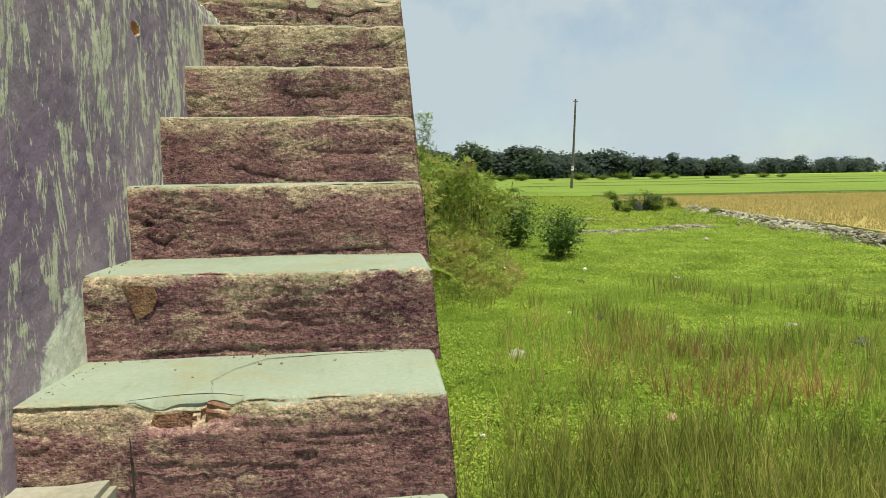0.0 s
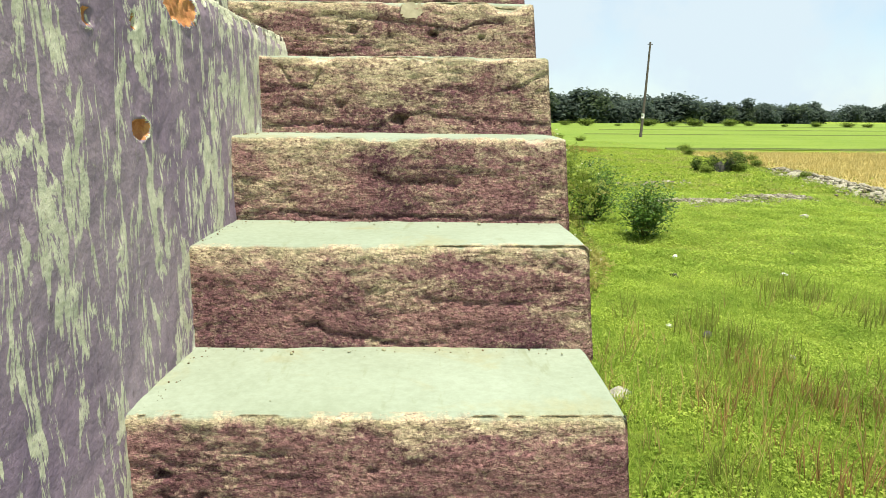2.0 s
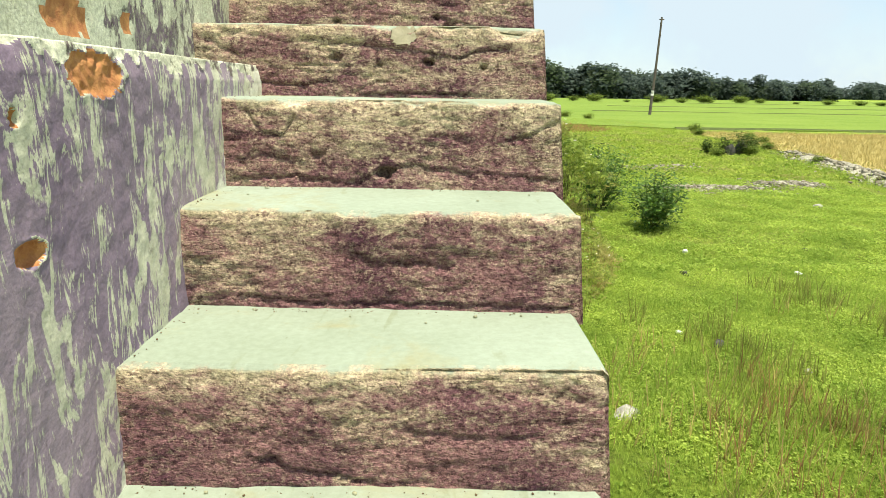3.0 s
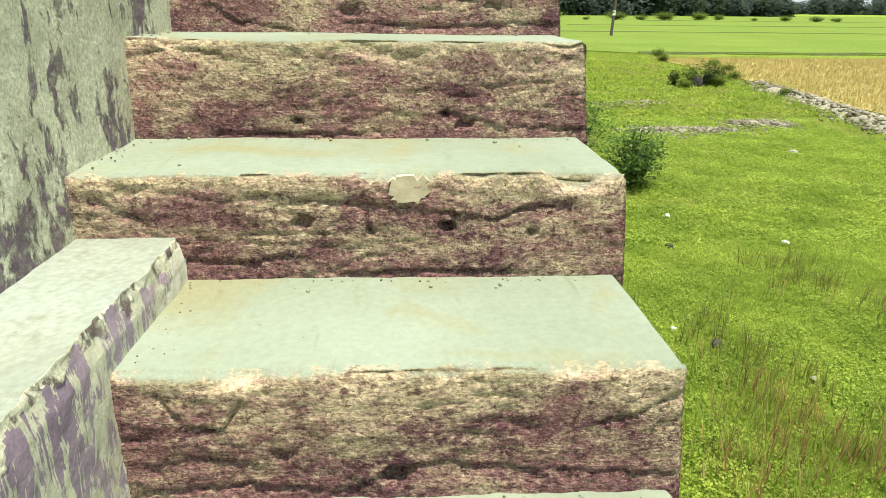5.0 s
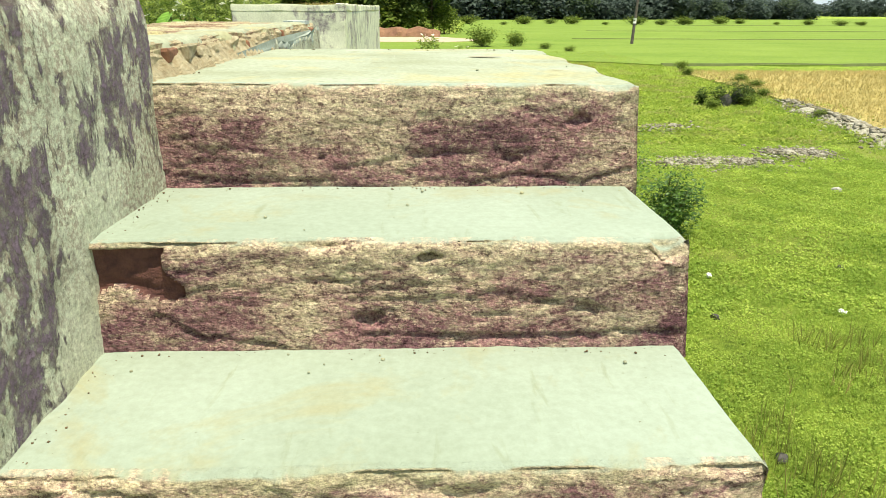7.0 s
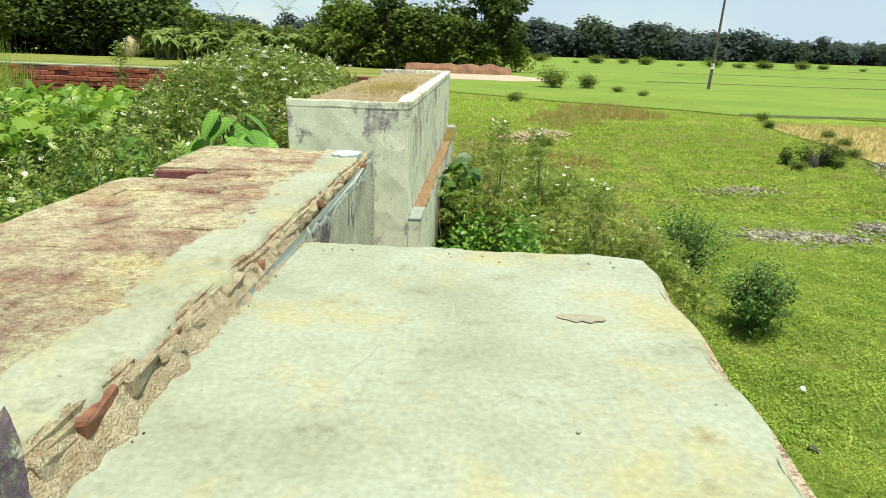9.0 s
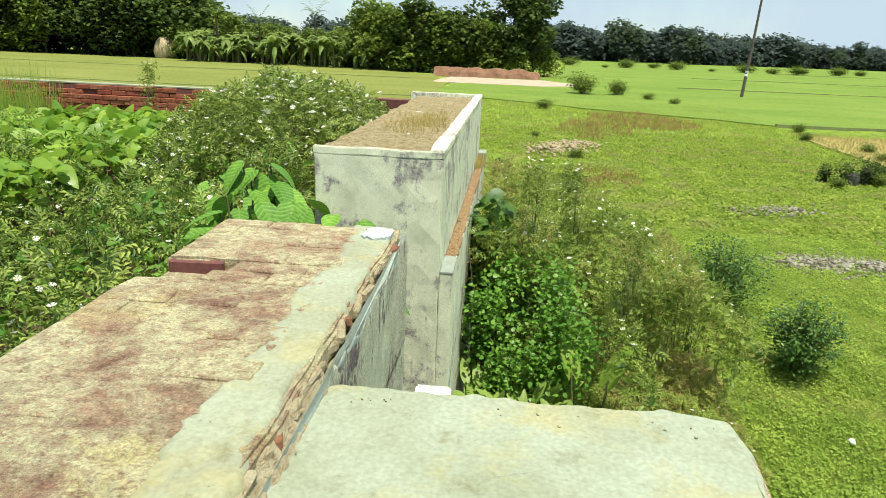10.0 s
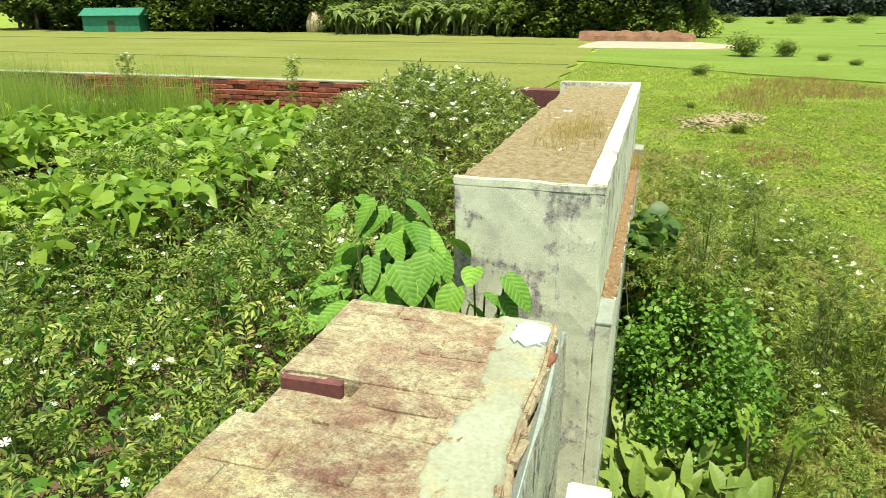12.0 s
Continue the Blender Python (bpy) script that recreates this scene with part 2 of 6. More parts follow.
def stained_mat(name, pale_a, pale_b, stain, cover=0.525):
    """Pale lime plaster with speckled purple-grey stains and a few upright runs."""
    m = Mat(name, 0.9, 0.2)
    pale = m.ramp(m.noise(5, detail=8, rough=0.7), 0.32, 0.68, pale_a, pale_b)
    f = m.math("ADD", m.math("MULTIPLY", m.noise(1.9, (1, 1, 1.3), detail=9, rough=0.72, twist=0.5), 0.75), m.math("MULTIPLY", m.noise(1.0, (16, 16, 3.5), detail=5, rough=0.6, twist=0.5), 0.30))
    blot = m.ramp(f, cover, cover + 0.06)
    fleck = m.ramp(m.noise(48, detail=7, rough=0.8), 0.40, 0.56)
    blot = m.mix(0.7, blot, m.mix(1.0, blot, fleck, "MULTIPLY"))
    tone = m.ramp(m.noise(30, detail=5, rough=0.7), 0.3, 0.7, tuple(0.7 * c for c in stain), tuple(1.25 * c for c in stain))
    col = m.mix(blot, pale, tone)
    grain = m.ramp(m.noise(130, detail=5, rough=0.8), 0.36, 0.64, (0.76, 0.75, 0.75), (1.2, 1.2, 1.18))
    pock = m.ramp(m.noise(26, detail=7, rough=0.78), 0.62, 0.68, (1, 1, 1), (0.45, 0.42, 0.44))
    m.colour(m.mix(1.0, m.mix(1.0, col, grain, "MULTIPLY"), pock, "MULTIPLY"))
    m.bump(m.mix(0.5, m.noise(110, detail=4), m.noise(18, detail=6, rough=0.7)), 0.28, 0.006)
    return m.m


def brick_mat(name, a, b, crust=(0.37, 0.345, 0.235), cover=0.5):
    m = Mat(name, 0.92, 0.2)
    body = m.mix(m.rnd(), a, b)
    body = m.mix(1.0, body, m.ramp(m.noise(30, detail=5), 0.3, 0.7, (0.65, 0.65, 0.65), (1.2, 1.2, 1.2)), "MULTIPLY")
    lime = m.ramp(m.noise(3.4, detail=12, rough=0.77, twist=0.3), cover, cover + 0.17)
    fleck = m.ramp(m.noise(26, (1, 1.6, 1), detail=10, rough=0.84), 0.40, 0.52)
    lime = m.mix(0.85, lime, m.mix(1.0, lime, fleck, "MULTIPLY"))
    tone = m.ramp(m.noise(17, detail=8, rough=0.75), 0.34, 0.66, tuple(0.66 * c for c in crust), tuple(1.10 * c for c in crust))
    yel = m.ramp(m.noise(1.9, detail=6, rough=0.65, twist=0.5), 0.55, 0.62)
    tone = m.mix(m.mix(0.45, (0.0, 0.0, 0.0), yel), tone, (0.58, 0.50, 0.20))
    grain = m.ramp(m.noise(120, detail=6, rough=0.82), 0.36, 0.64, (0.60, 0.57, 0.55), (1.30, 1.30, 1.28))
    m.colour(m.mix(1.0, m.mix(lime, body, tone), grain, "MULTIPLY"))
    m.bump(m.mix(0.5, m.noise(45, (1, 2, 1), detail=8, rough=0.75), m.noise(14, detail=6, rough=0.7)), 1.0, 0.03)
    return m.m


def leaf_mat(name, a, b, thin=0.35, rough=0.45, dry=None, spec=0.35):
    m = Mat(name, rough, spec)
    c = m.ramp(m.island(), 0.0, 1.0, a, b)
    patch = m.ramp(m.noise(1.0, detail=6, rough=0.65), 0.32, 0.68, (0.62, 0.70, 0.58), (1.28, 1.20, 1.15))
    c = m.mix(1.0, c, patch, "MULTIPLY")
    if dry:
        c = m.mix(m.ramp(m.noise(0.9, detail=4), 0.52, 0.62), c, dry)
    m.colour(c)
    t = m.n.new("ShaderNodeBsdfTranslucent")
    mx = m.n.new("ShaderNodeMixShader")
    mx.inputs[0].default_value = thin
    m.l.new(c, t.inputs["Color"])
    m.l.new(m.p.outputs[0], mx.inputs[1])
    m.l.new(t.outputs[0], mx.inputs[2])
    m.l.new(mx.outputs[0], m.n["Material Output"].inputs["Surface"])
    return m.m


def veined_mat(name, a, b):
    """Broad leaves that differ leaf by leaf, with faint paler blotches."""
    m = Mat(name, 0.6, 0.25)
    c = m.mix(m.rnd(), a, b)
    c = m.mix(1.0, c, m.ramp(m.noise(28, detail=5), 0.3, 0.7, (0.72, 0.78, 0.7), (1.2, 1.15, 1.1)), "MULTIPLY")
    m.colour(c)
    tc = m.n.new("ShaderNodeTexCoord")
    sp = m.n.new("ShaderNodeSeparateXYZ")
    m.l.new(tc.outputs["Object"], sp.inputs[0])
    side = m.math("ABSOLUTE", sp.outputs["X"])
    rib = m.math("SINE", m.math("SUBTRACT", m.math("MULTIPLY", sp.outputs["Y"], 210.0), m.math("MULTIPLY", side, 150.0)))
    vein = m.ramp(rib, 0.62, 0.96)
    mid = m.ramp(side, 0.002, 0.006, (1, 1, 1), (0, 0, 0))
    vein = m.mix(1.0, vein, mid, "LIGHTEN")
    c = m.mix(m.mix(0.24, (0.0, 0.0, 0.0), vein), c, (0.26, 0.42, 0.12))
    c = m.mix(1.0, c, m.ramp(rib, 0.0, 0.6, (0.82, 0.85, 0.80), (1.04, 1.04, 1.0)), "MULTIPLY")
    m.colour(c)
    m.bump(m.math("ADD", m.math("MULTIPLY", rib, -0.3), m.noise(60, detail=4)), 0.4, 0.004)
    t = m.n.new("ShaderNodeBsdfTranslucent")
    mx = m.n.new("ShaderNodeMixShader")
    mx.inputs[0].default_value = 0.18
    m.l.new(c, t.inputs["Color"])
    m.l.new(m.p.outputs[0], mx.inputs[1])
    m.l.new(t.outputs[0], mx.inputs[2])
    m.l.new(mx.outputs[0], m.n["Material Output"].inputs["Surface"])
    return m.m


def plain_mat(name, a, b, scale=12.0, rough=0.85, bump=0.4, dist=0.01):
    m = Mat(name, rough, 0.3)
    m.colour(m.ramp(m.noise(scale, detail=6, rough=0.65), 0.3, 0.7, a, b))
    m.bump(m.noise(scale * 6, detail=4), bump, dist)
    return m.m


def lawn_mat():
    m = Mat("lawn", 0.95, 0.08)
    g = m.ramp(m.noise(0.35, detail=6, rough=0.65), 0.30, 0.70, (0.18, 0.285, 0.045), (0.29, 0.38, 0.08))
    g = m.mix(1.0, g, m.ramp(m.noise(16, detail=8, rough=0.8), 0.38, 0.62, (0.45, 0.50, 0.40), (1.40, 1.38, 1.3)), "MULTIPLY")
    g = m.mix(1.0, g, m.ramp(m.noise(2.3, detail=8, rough=0.72), 0.36, 0.64, (0.60, 0.66, 0.58), (1.28, 1.2, 1.1)), "MULTIPLY")
    dry = m.ramp(m.noise(0.25, detail=7, rough=0.68), 0.52, 0.64)
    g = m.mix(m.mix(0.5, (0.0, 0.0, 0.0), dry), g, (0.30, 0.30, 0.10))
    soil = m.ramp(m.noise(1.1, detail=10, rough=0.78), 0.58, 0.68)
    m.colour(m.mix(m.mix(0.5, (0.0, 0.0, 0.0), soil), g, (0.20, 0.17, 0.075)))
    m.bump(m.noise(22, detail=7, rough=0.8), 1.0, 0.08)
    return m.m


def field_mat(name, a, b, row=(0.16, 0.34, 1)):
    m = Mat(name, 0.95, 0.1)
    g = m.ramp(m.noise(0.5, row, detail=6, rough=0.6), 0.3, 0.7, a, b)
    g2 = m.ramp(m.noise(5, (1, 0.4, 1), detail=5, rough=0.75), 0.3, 0.7, (0.78, 0.8, 0.75), (1.15, 1.15, 1.1))
    m.colour(m.mix(1.0, g, g2, "MULTIPLY"))
    m.bump(m.noise(12, detail=5), 0.7, 0.08)
    return m.m


STEP, RISER, TREAD = step_mat("worn_step_nose", 0), step_mat("worn_maroon_paint", 1), step_mat("bare_tread_cement", 2)
CONCRETE = concrete_mat("worn_cement")
SLAB = concrete_mat("landing_cement", (0.345, 0.39, 0.31), (0.25, 0.28, 0.19), (0.37, 0.35, 0.185), 0.7)
SPALL = plain_mat("spalled_dark_brick", (0.07, 0.03, 0.03), (0.16, 0.07, 0.055), 40)
WHITEWASH = concrete_mat("white_lime_smear", (0.355, 0.42, 0.385), (0.25, 0.285, 0.25), much=0.06)
WALL_LOW = old_wall_mat("violet_grey_limewash", (0.175, 0.13, 0.20), (0.31, 0.255, 0.305), (0.56, 0.575, 0.45), 0.616, (14, 21, 8), smear=True)
WALL_UP = peeled_mat("pale_peeled_limewash", (0.38, 0.40, 0.30), (0.61, 0.64, 0.51), (0.15, 0.11, 0.15), 0.565)
WALL_TALL = stained_mat("grey_lime_plaster", (0.56, 0.58, 0.44), (0.79, 0.815, 0.64), (0.25, 0.215, 0.235), 0.54)
BRICK = brick_mat("old_brick", (0.25, 0.14, 0.10), (0.36, 0.225, 0.15), (0.62, 0.60, 0.38), cover=0.385)
BRICK_RED = brick_mat("red_brick", (0.27, 0.075, 0.05), (0.36, 0.14, 0.085), (0.42, 0.34, 0.24), 0.62)
BRICK_RAW = plain_mat("broken_brick", (0.13, 0.06, 0.04), (0.26, 0.125, 0.065), 40)
BRICK_DARK = plain_mat("dark_red_brick", (0.11, 0.042, 0.042), (0.20, 0.078, 0.066), 30)
MORTAR = concrete_mat("lime_mortar", (0.345, 0.385, 0.29), (0.27, 0.28, 0.19), (0.40, 0.36, 0.16), 0.45)
SOIL = plain_mat("bare_soil", (0.085, 0.055, 0.03), (0.18, 0.125, 0.07), 9, 0.95, 0.8, 0.03)
RUBBLE = plain_mat("rusty_brick_crumbs", (0.42, 0.24, 0.11), (0.68, 0.50, 0.29), 40, 0.95, 1.0, 0.03)
STONE = plain_mat("pale_stone", (0.22, 0.215, 0.19), (0.43, 0.42, 0.37), 14)
ROCK_DARK = plain_mat("dark_stump", (0.035, 0.035, 0.035), (0.10, 0.095, 0.085), 8)
LITTER = plain_mat("white_scrap", (0.62, 0.64, 0.66), (0.80, 0.80, 0.80), 20, 0.6)
# near-black colour stands in for the shade inside the ungrooved cracks
CRACK = plain_mat("crack_painted_shade", (0.03, 0.024, 0.022), (0.06, 0.045, 0.04), 60)
LAWN = lawn_mat()
PADDY = field_mat("paddy_green", (0.125, 0.20, 0.035), (0.185, 0.26, 0.055))
PADDY_LEFT = field_mat("paddy_pale_green", (0.155, 0.18, 0.042), (0.215, 0.235, 0.068))
GOLD = field_mat("ripe_field", (0.29, 0.24, 0.085), (0.40, 0.33, 0.14))
BUND = plain_mat("field_bund_earth", (0.06, 0.085, 0.025), (0.11, 0.135, 0.045), 3, 0.95, 0.8, 0.05)
GRASS = leaf_mat("grass_blades", (0.235, 0.37, 0.065), (0.44, 0.555, 0.135), 0.5, 0.75, None, 0.08)
GRASS_FAR = leaf_mat("short_grass", (0.19, 0.30, 0.048), (0.39, 0.47, 0.10), 0.45, 0.7, (0.32, 0.33, 0.11), 0.1)
SEDGE = leaf_mat("dark_sedge", (0.16, 0.19, 0.05), (0.37, 0.38, 0.12), 0.45, 0.7, None, 0.1)
STALK = leaf_mat("dry_grass_stalks", (0.30, 0.25, 0.09), (0.56, 0.47, 0.20), 0.4, 0.6)
REED = leaf_mat("reddish_grass", (0.26, 0.155, 0.07), (0.46, 0.31, 0.15), 0.45, 0.7, None, 0.1)
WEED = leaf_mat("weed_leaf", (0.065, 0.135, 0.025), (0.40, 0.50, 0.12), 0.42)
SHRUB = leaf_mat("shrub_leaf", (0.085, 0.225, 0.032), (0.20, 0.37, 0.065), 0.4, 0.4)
OLIVE = leaf_mat("thicket_leaf", (0.15, 0.24, 0.045), (0.42, 0.51, 0.13), 0.5, 0.55, (0.40, 0.36, 0.13), 0.25)
BUSHLEAF = leaf_mat("bush_leaf", (0.045, 0.12, 0.022), (0.11, 0.21, 0.035), 0.3, 0.45)
VINE = leaf_mat("vine_leaf", (0.15, 0.31, 0.035), (0.36, 0.52, 0.085), 0.45, 0.4)
BROAD = veined_mat("broad_leaf", (0.085, 0.22, 0.03), (0.19, 0.37, 0.055))
ARUM = leaf_mat("arum_leaf", (0.17, 0.29, 0.055), (0.33, 0.44, 0.13), 0.4, 0.45)
TARO = leaf_mat("taro_leaf", (0.17, 0.30, 0.04), (0.31, 0.44, 0.085), 0.45, 0.4)
TREE_A = leaf_mat("tree_leaf_dark", (0.038, 0.070, 0.022), (0.11, 0.16, 0.042), 0.35, 0.8, None, 0.1)
TREE_B = leaf_mat("tree_leaf_green", (0.075, 0.13, 0.026), (0.21, 0.28, 0.055), 0.4, 0.7, None, 0.15)
# TREE_C and TREE_D: distance haze painted into the leaf colour
TREE_C = leaf_mat("tree_leaf_painted_haze", (0.072, 0.102, 0.100), (0.115, 0.155, 0.145), 0.5, 0.95, None, 0.03)
TREE_D = leaf_mat("tree_leaf_painted_haze_green", (0.062, 0.095, 0.066), (0.115, 0.155, 0.10), 0.5, 0.95, None, 0.03)
PALM = leaf_mat("palm_leaf", (0.11, 0.18, 0.035), (0.23, 0.31, 0.07), 0.35, 0.5)
FLOWER = leaf_mat("white_petal", (0.70, 0.72, 0.66), (0.82, 0.82, 0.78), 0.3, 0.6)
BARK = plain_mat("bark", (0.07, 0.05, 0.035), (0.16, 0.12, 0.085), 14, 0.95)
STEM = plain_mat("green_stem", (0.06, 0.075, 0.025), (0.13, 0.12, 0.05), 20)
POLE = plain_mat("weathered_pole", (0.075, 0.06, 0.055), (0.14, 0.12, 0.105), 3)
POLE_BAND = plain_mat("white_band", (0.6, 0.6, 0.58), (0.75, 0.75, 0.72), 3)
STRAW = plain_mat("straw", (0.36, 0.27, 0.15), (0.58, 0.49, 0.34), 4, 0.95, 0.8, 0.1)
TIN_GREEN = plain_mat("green_tin", (0.02, 0.16, 0.10), (0.04, 0.24, 0.15), 1.2, 0.6)
DARKWOOD = plain_mat("dark_wood", (0.05, 0.04, 0.03), (0.10, 0.08, 0.06), 5)

# ---- mesh helpers ----


def mesh_ob(name, verts, faces, mats, index=None, smooth=False):
    me = bpy.data.meshes.new(name)
    me.from_pydata([tuple(v) for v in verts], [], [tuple(f) for f in faces])
    for m in mats if isinstance(mats, (list, tuple)) else [mats]:
        me.materials.append(m)
    if index is not None:
        me.polygons.foreach_set("material_index", list(index))
    if smooth:
        me.polygons.foreach_set("use_smooth", [True] * len(me.polygons))
    me.update()
    return new(name, me)


def under(ob, parent, label=""):
    ob.parent = parent
    return tagged(ob, label) if label else ob


def part(name, bm, material, parent, label="", smooth=False):
    """Links a bmesh as one mesh object under a thing or under a part."""
    me = bpy.data.meshes.new(name)
    bm.to_mesh(me)
    bm.free()
    for m in material if isinstance(material, (list, tuple)) else [material]:
        me.materials.append(m)
    if smooth:
        me.polygons.foreach_set("use_smooth", [True] * len(me.polygons))
    ob = new(name, me)
    if parent:
        ob.parent = parent
    return tagged(ob, label) if label else ob


def rough_box(x0, x1, y0, y1, z0, z1, bevel=0.012, wobble=0.006, cut=0.12):
    """A block with bevelled, uneven edges, in a bmesh."""
    bm = bmesh.new()
    bmesh.ops.create_cube(bm, size=1)
    for v in bm.verts:
        v.co = Vector((x0 + (v.co.x + 0.5) * (x1 - x0), y0 + (v.co.y + 0.5) * (y1 - y0), z0 + (v.co.z + 0.5) * (z1 - z0)))
    if bevel:
        bmesh.ops.bevel(bm, geom=bm.edges[:], offset=bevel, segments=2, affect="EDGES")
    if cut:
        for axis, a, b in ((0, x0, x1), (1, y0, y1), (2, z0, z1)):
            n = int((b - a) / cut)
            for i in range(1, min(n, 60)):
                co, no = Vector((0, 0, 0)), Vector((0, 0, 0))
                co[axis], no[axis] = a + (b - a) * i / n, 1
                bmesh.ops.bisect_plane(bm, geom=bm.verts[:] + bm.edges[:] + bm.faces[:], plane_co=co, plane_no=no)
    if wobble:
        for v in bm.verts:
            v.co += noise.noise_vector(v.co * 6) * wobble
    bm.normal_update()
    return bm


def grid_faces(nu, nv, off=0, flip=False):
    out = []
    for i in range(nu - 1):
        for j in range(nv - 1):
            a, b, c, d = off + i * nv + j, off + (i + 1) * nv + j, off + (i + 1) * nv + j + 1, off + i * nv + j + 1
            out.append((a, d, c, b) if flip else (a, b, c, d))
    return out


def scatter(name, tv, tf, pos, yaw, pitch, size, mats, index=None, parent=None, roll=None, label=""):
    """Many small copies of a template (verts tv, faces tf) joined into one mesh."""
    tv = np.array(tv, float)
    n, k = len(pos), len(tv)
    cy, sy, cp, sp = np.cos(yaw), np.sin(yaw), np.cos(pitch), np.sin(pitch)
    v = tv[None] * np.asarray(size).reshape(n, -1)[:, None, :]
    if roll is not None:
        cr, sr = np.cos(roll)[:, None], np.sin(roll)[:, None]
        v = np.stack([v[..., 0] * cr - v[..., 2] * sr, v[..., 1], v[..., 0] * sr + v[..., 2] * cr], -1)
    y2 = v[..., 1] * cp[:, None] - v[..., 2] * sp[:, None]
    z2 = v[..., 1] * sp[:, None] + v[..., 2] * cp[:, None]
    x3 = v[..., 0] * cy[:, None] - y2 * sy[:, None]
    y3 = v[..., 0] * sy[:, None] + y2 * cy[:, None]
    w = np.stack([x3, y3, z2], -1) + np.asarray(pos)[:, None, :]
    w = w.reshape(-1, 3)
    me = bpy.data.meshes.new(name)
    sizes = [len(f) for f in tf]
    flat = np.array([i for f in tf for i in f])
    loops = (flat[None] + (np.arange(n) * k)[:, None]).reshape(-1)
    starts = np.concatenate([[0], np.cumsum(np.tile(sizes, n))[:-1]])
    me.vertices.add(len(w))
    me.vertices.foreach_set("co", w.astype(np.float32).reshape(-1))
    me.loops.add(len(loops))
    me.loops.foreach_set("vertex_index", loops.astype(np.int32))
    me.polygons.add(len(tf) * n)
    me.polygons.foreach_set("loop_start", starts.astype(np.int32))
    for m in mats if isinstance(mats, (list, tuple)) else [mats]:
        me.materials.append(m)
    if index is not None:
        me.polygons.foreach_set("material_index", np.tile(np.array(index, np.int32), n))
    me.update(calc_edges=True)
    me.validate()
    ob = new(name, me)
    if parent:
        ob.parent = parent
    return tagged(ob, label) if label else ob


RNG = np.random.default_rng(7)
# one pointed leaf, folded along its midrib, lying along +y
LEAF_V = [(0, 0, 0), (0.28, 0.35, 0.07), (0, 1, -0.10), (-0.28, 0.35, 0.07), (0, 0.42, 0)]
LEAF_F = [(0, 1, 4), (1, 2, 4), (2, 3, 4), (3, 0, 4)]
OVAL_V = [(0, 0, 0), (0, 0.33, 0.0), (0, 0.68, -0.03), (0, 1, -0.12), (0.25, 0.25, 0.06), (0.24, 0.60, 0.05), (-0.25, 0.25, 0.06), (-0.24, 0.60, 0.05)]
OVAL_F = [(0, 4, 1), (1, 4, 5), (1, 5, 2), (2, 5, 3), (0, 1, 6), (1, 7, 6), (1, 2, 7), (2, 3, 7)]
# a heart-shaped vine leaf, folded along its midrib
HALF_LEAF = [(0.20, -0.07), (0.36, 0.06), (0.40, 0.26), (0.31, 0.52), (0.16, 0.78)]
HEART_V = [(0, 0, 0), (0, 0.12, 0), (0, 0.30, 0.0), (0, 0.54, -0.02), (0, 0.78, -0.06), (0, 1, -0.14)]
HEART_V += [(x, y, 0.22 * x - 0.10 * y * y) for x, y in HALF_LEAF] + [(-x, y, 0.22 * x - 0.10 * y * y) for x, y in HALF_LEAF]
HEART_F = [(0, 6, 7, 1), (1, 7, 8, 2), (2, 8, 9, 3), (3, 9, 10, 4), (4, 10, 5), (1, 12, 11, 0), (2, 13, 12, 1), (3, 14, 13, 2), (4, 15, 14, 3), (5, 15, 4)]
# a feathery sprig of seven leaflets
SPRIG_V, SPRIG_F = [], []
for k, (px, py, ang, ln) in enumerate([(0, 0.66, 0, 0.34), (0.02, 0.56, 42, 0.26), (-0.02, 0.56, -42, 0.26), (0.02, 0.40, 52, 0.30), (-0.02, 0.40, -52, 0.30), (0.02, 0.24, 58, 0.31), (-0.02, 0.24, -58, 0.31), (0, 0.10, 66, 0.26), (0, 0.10, -66, 0.26)]):
    a = radians(ang)
    dx, dy = math.sin(a), math.cos(a)
    wx, wy = dy * 0.055, -dx * 0.055
    o = len(SPRIG_V)
    SPRIG_V += [(px, py, 0), (px + dx * ln * 0.5 + wx, py + dy * ln * 0.5 + wy, 0.05), (px + dx * ln, py + dy * ln, -0.06), (px + dx * ln * 0.5 - wx, py + dy * ln * 0.5 - wy, 0.05)]
    SPRIG_F += [(o, o + 1, o + 2), (o, o + 2, o + 3)]
# a blade tuft of five blades
TUFT_V, TUFT_F = [], []
for k in range(5):
    a = k * 2.4
    ca, sa = math.cos(a), math.sin(a)
    r, ln = 0.18 + 0.12 * (k % 3), 0.7 + 0.3 * ((k * 7) % 4) / 3
    o = len(TUFT_V)
    TUFT_V += [(0.05 * ca - 0.035 * sa, 0.05 * sa + 0.035 * ca, 0), (0.05 * ca + 0.035 * sa, 0.05 * sa - 0.035 * ca, 0), (ca * (0.05 + r * 1.6), sa * (0.05 + r * 1.6), ln)]
    TUFT_F += [(o, o + 1, o + 2)]
# a wisp of thin arching stalks
WISP_V, WISP_F = [], []
for k in range(4):
    a = k * 1.9
    ca, sa = math.cos(a), math.sin(a)
    ln, out, w = 0.65 + 0.35 * ((k * 3) % 4) / 3, 0.10 + 0.09 * k, 0.012
    o = len(WISP_V)
    WISP_V += [(-w * sa, w * ca, 0), (w * sa, -w * ca, 0), (out * 0.45 * ca + w * sa, out * 0.45 * sa - w * ca, ln * 0.6), (out * 0.45 * ca - w * sa, out * 0.45 * sa + w * ca, ln * 0.6), (out * 1.5 * ca, out * 1.5 * sa, ln)]
    WISP_F += [(o, o + 1, o + 2, o + 3), (o + 3, o + 2, o + 4)]
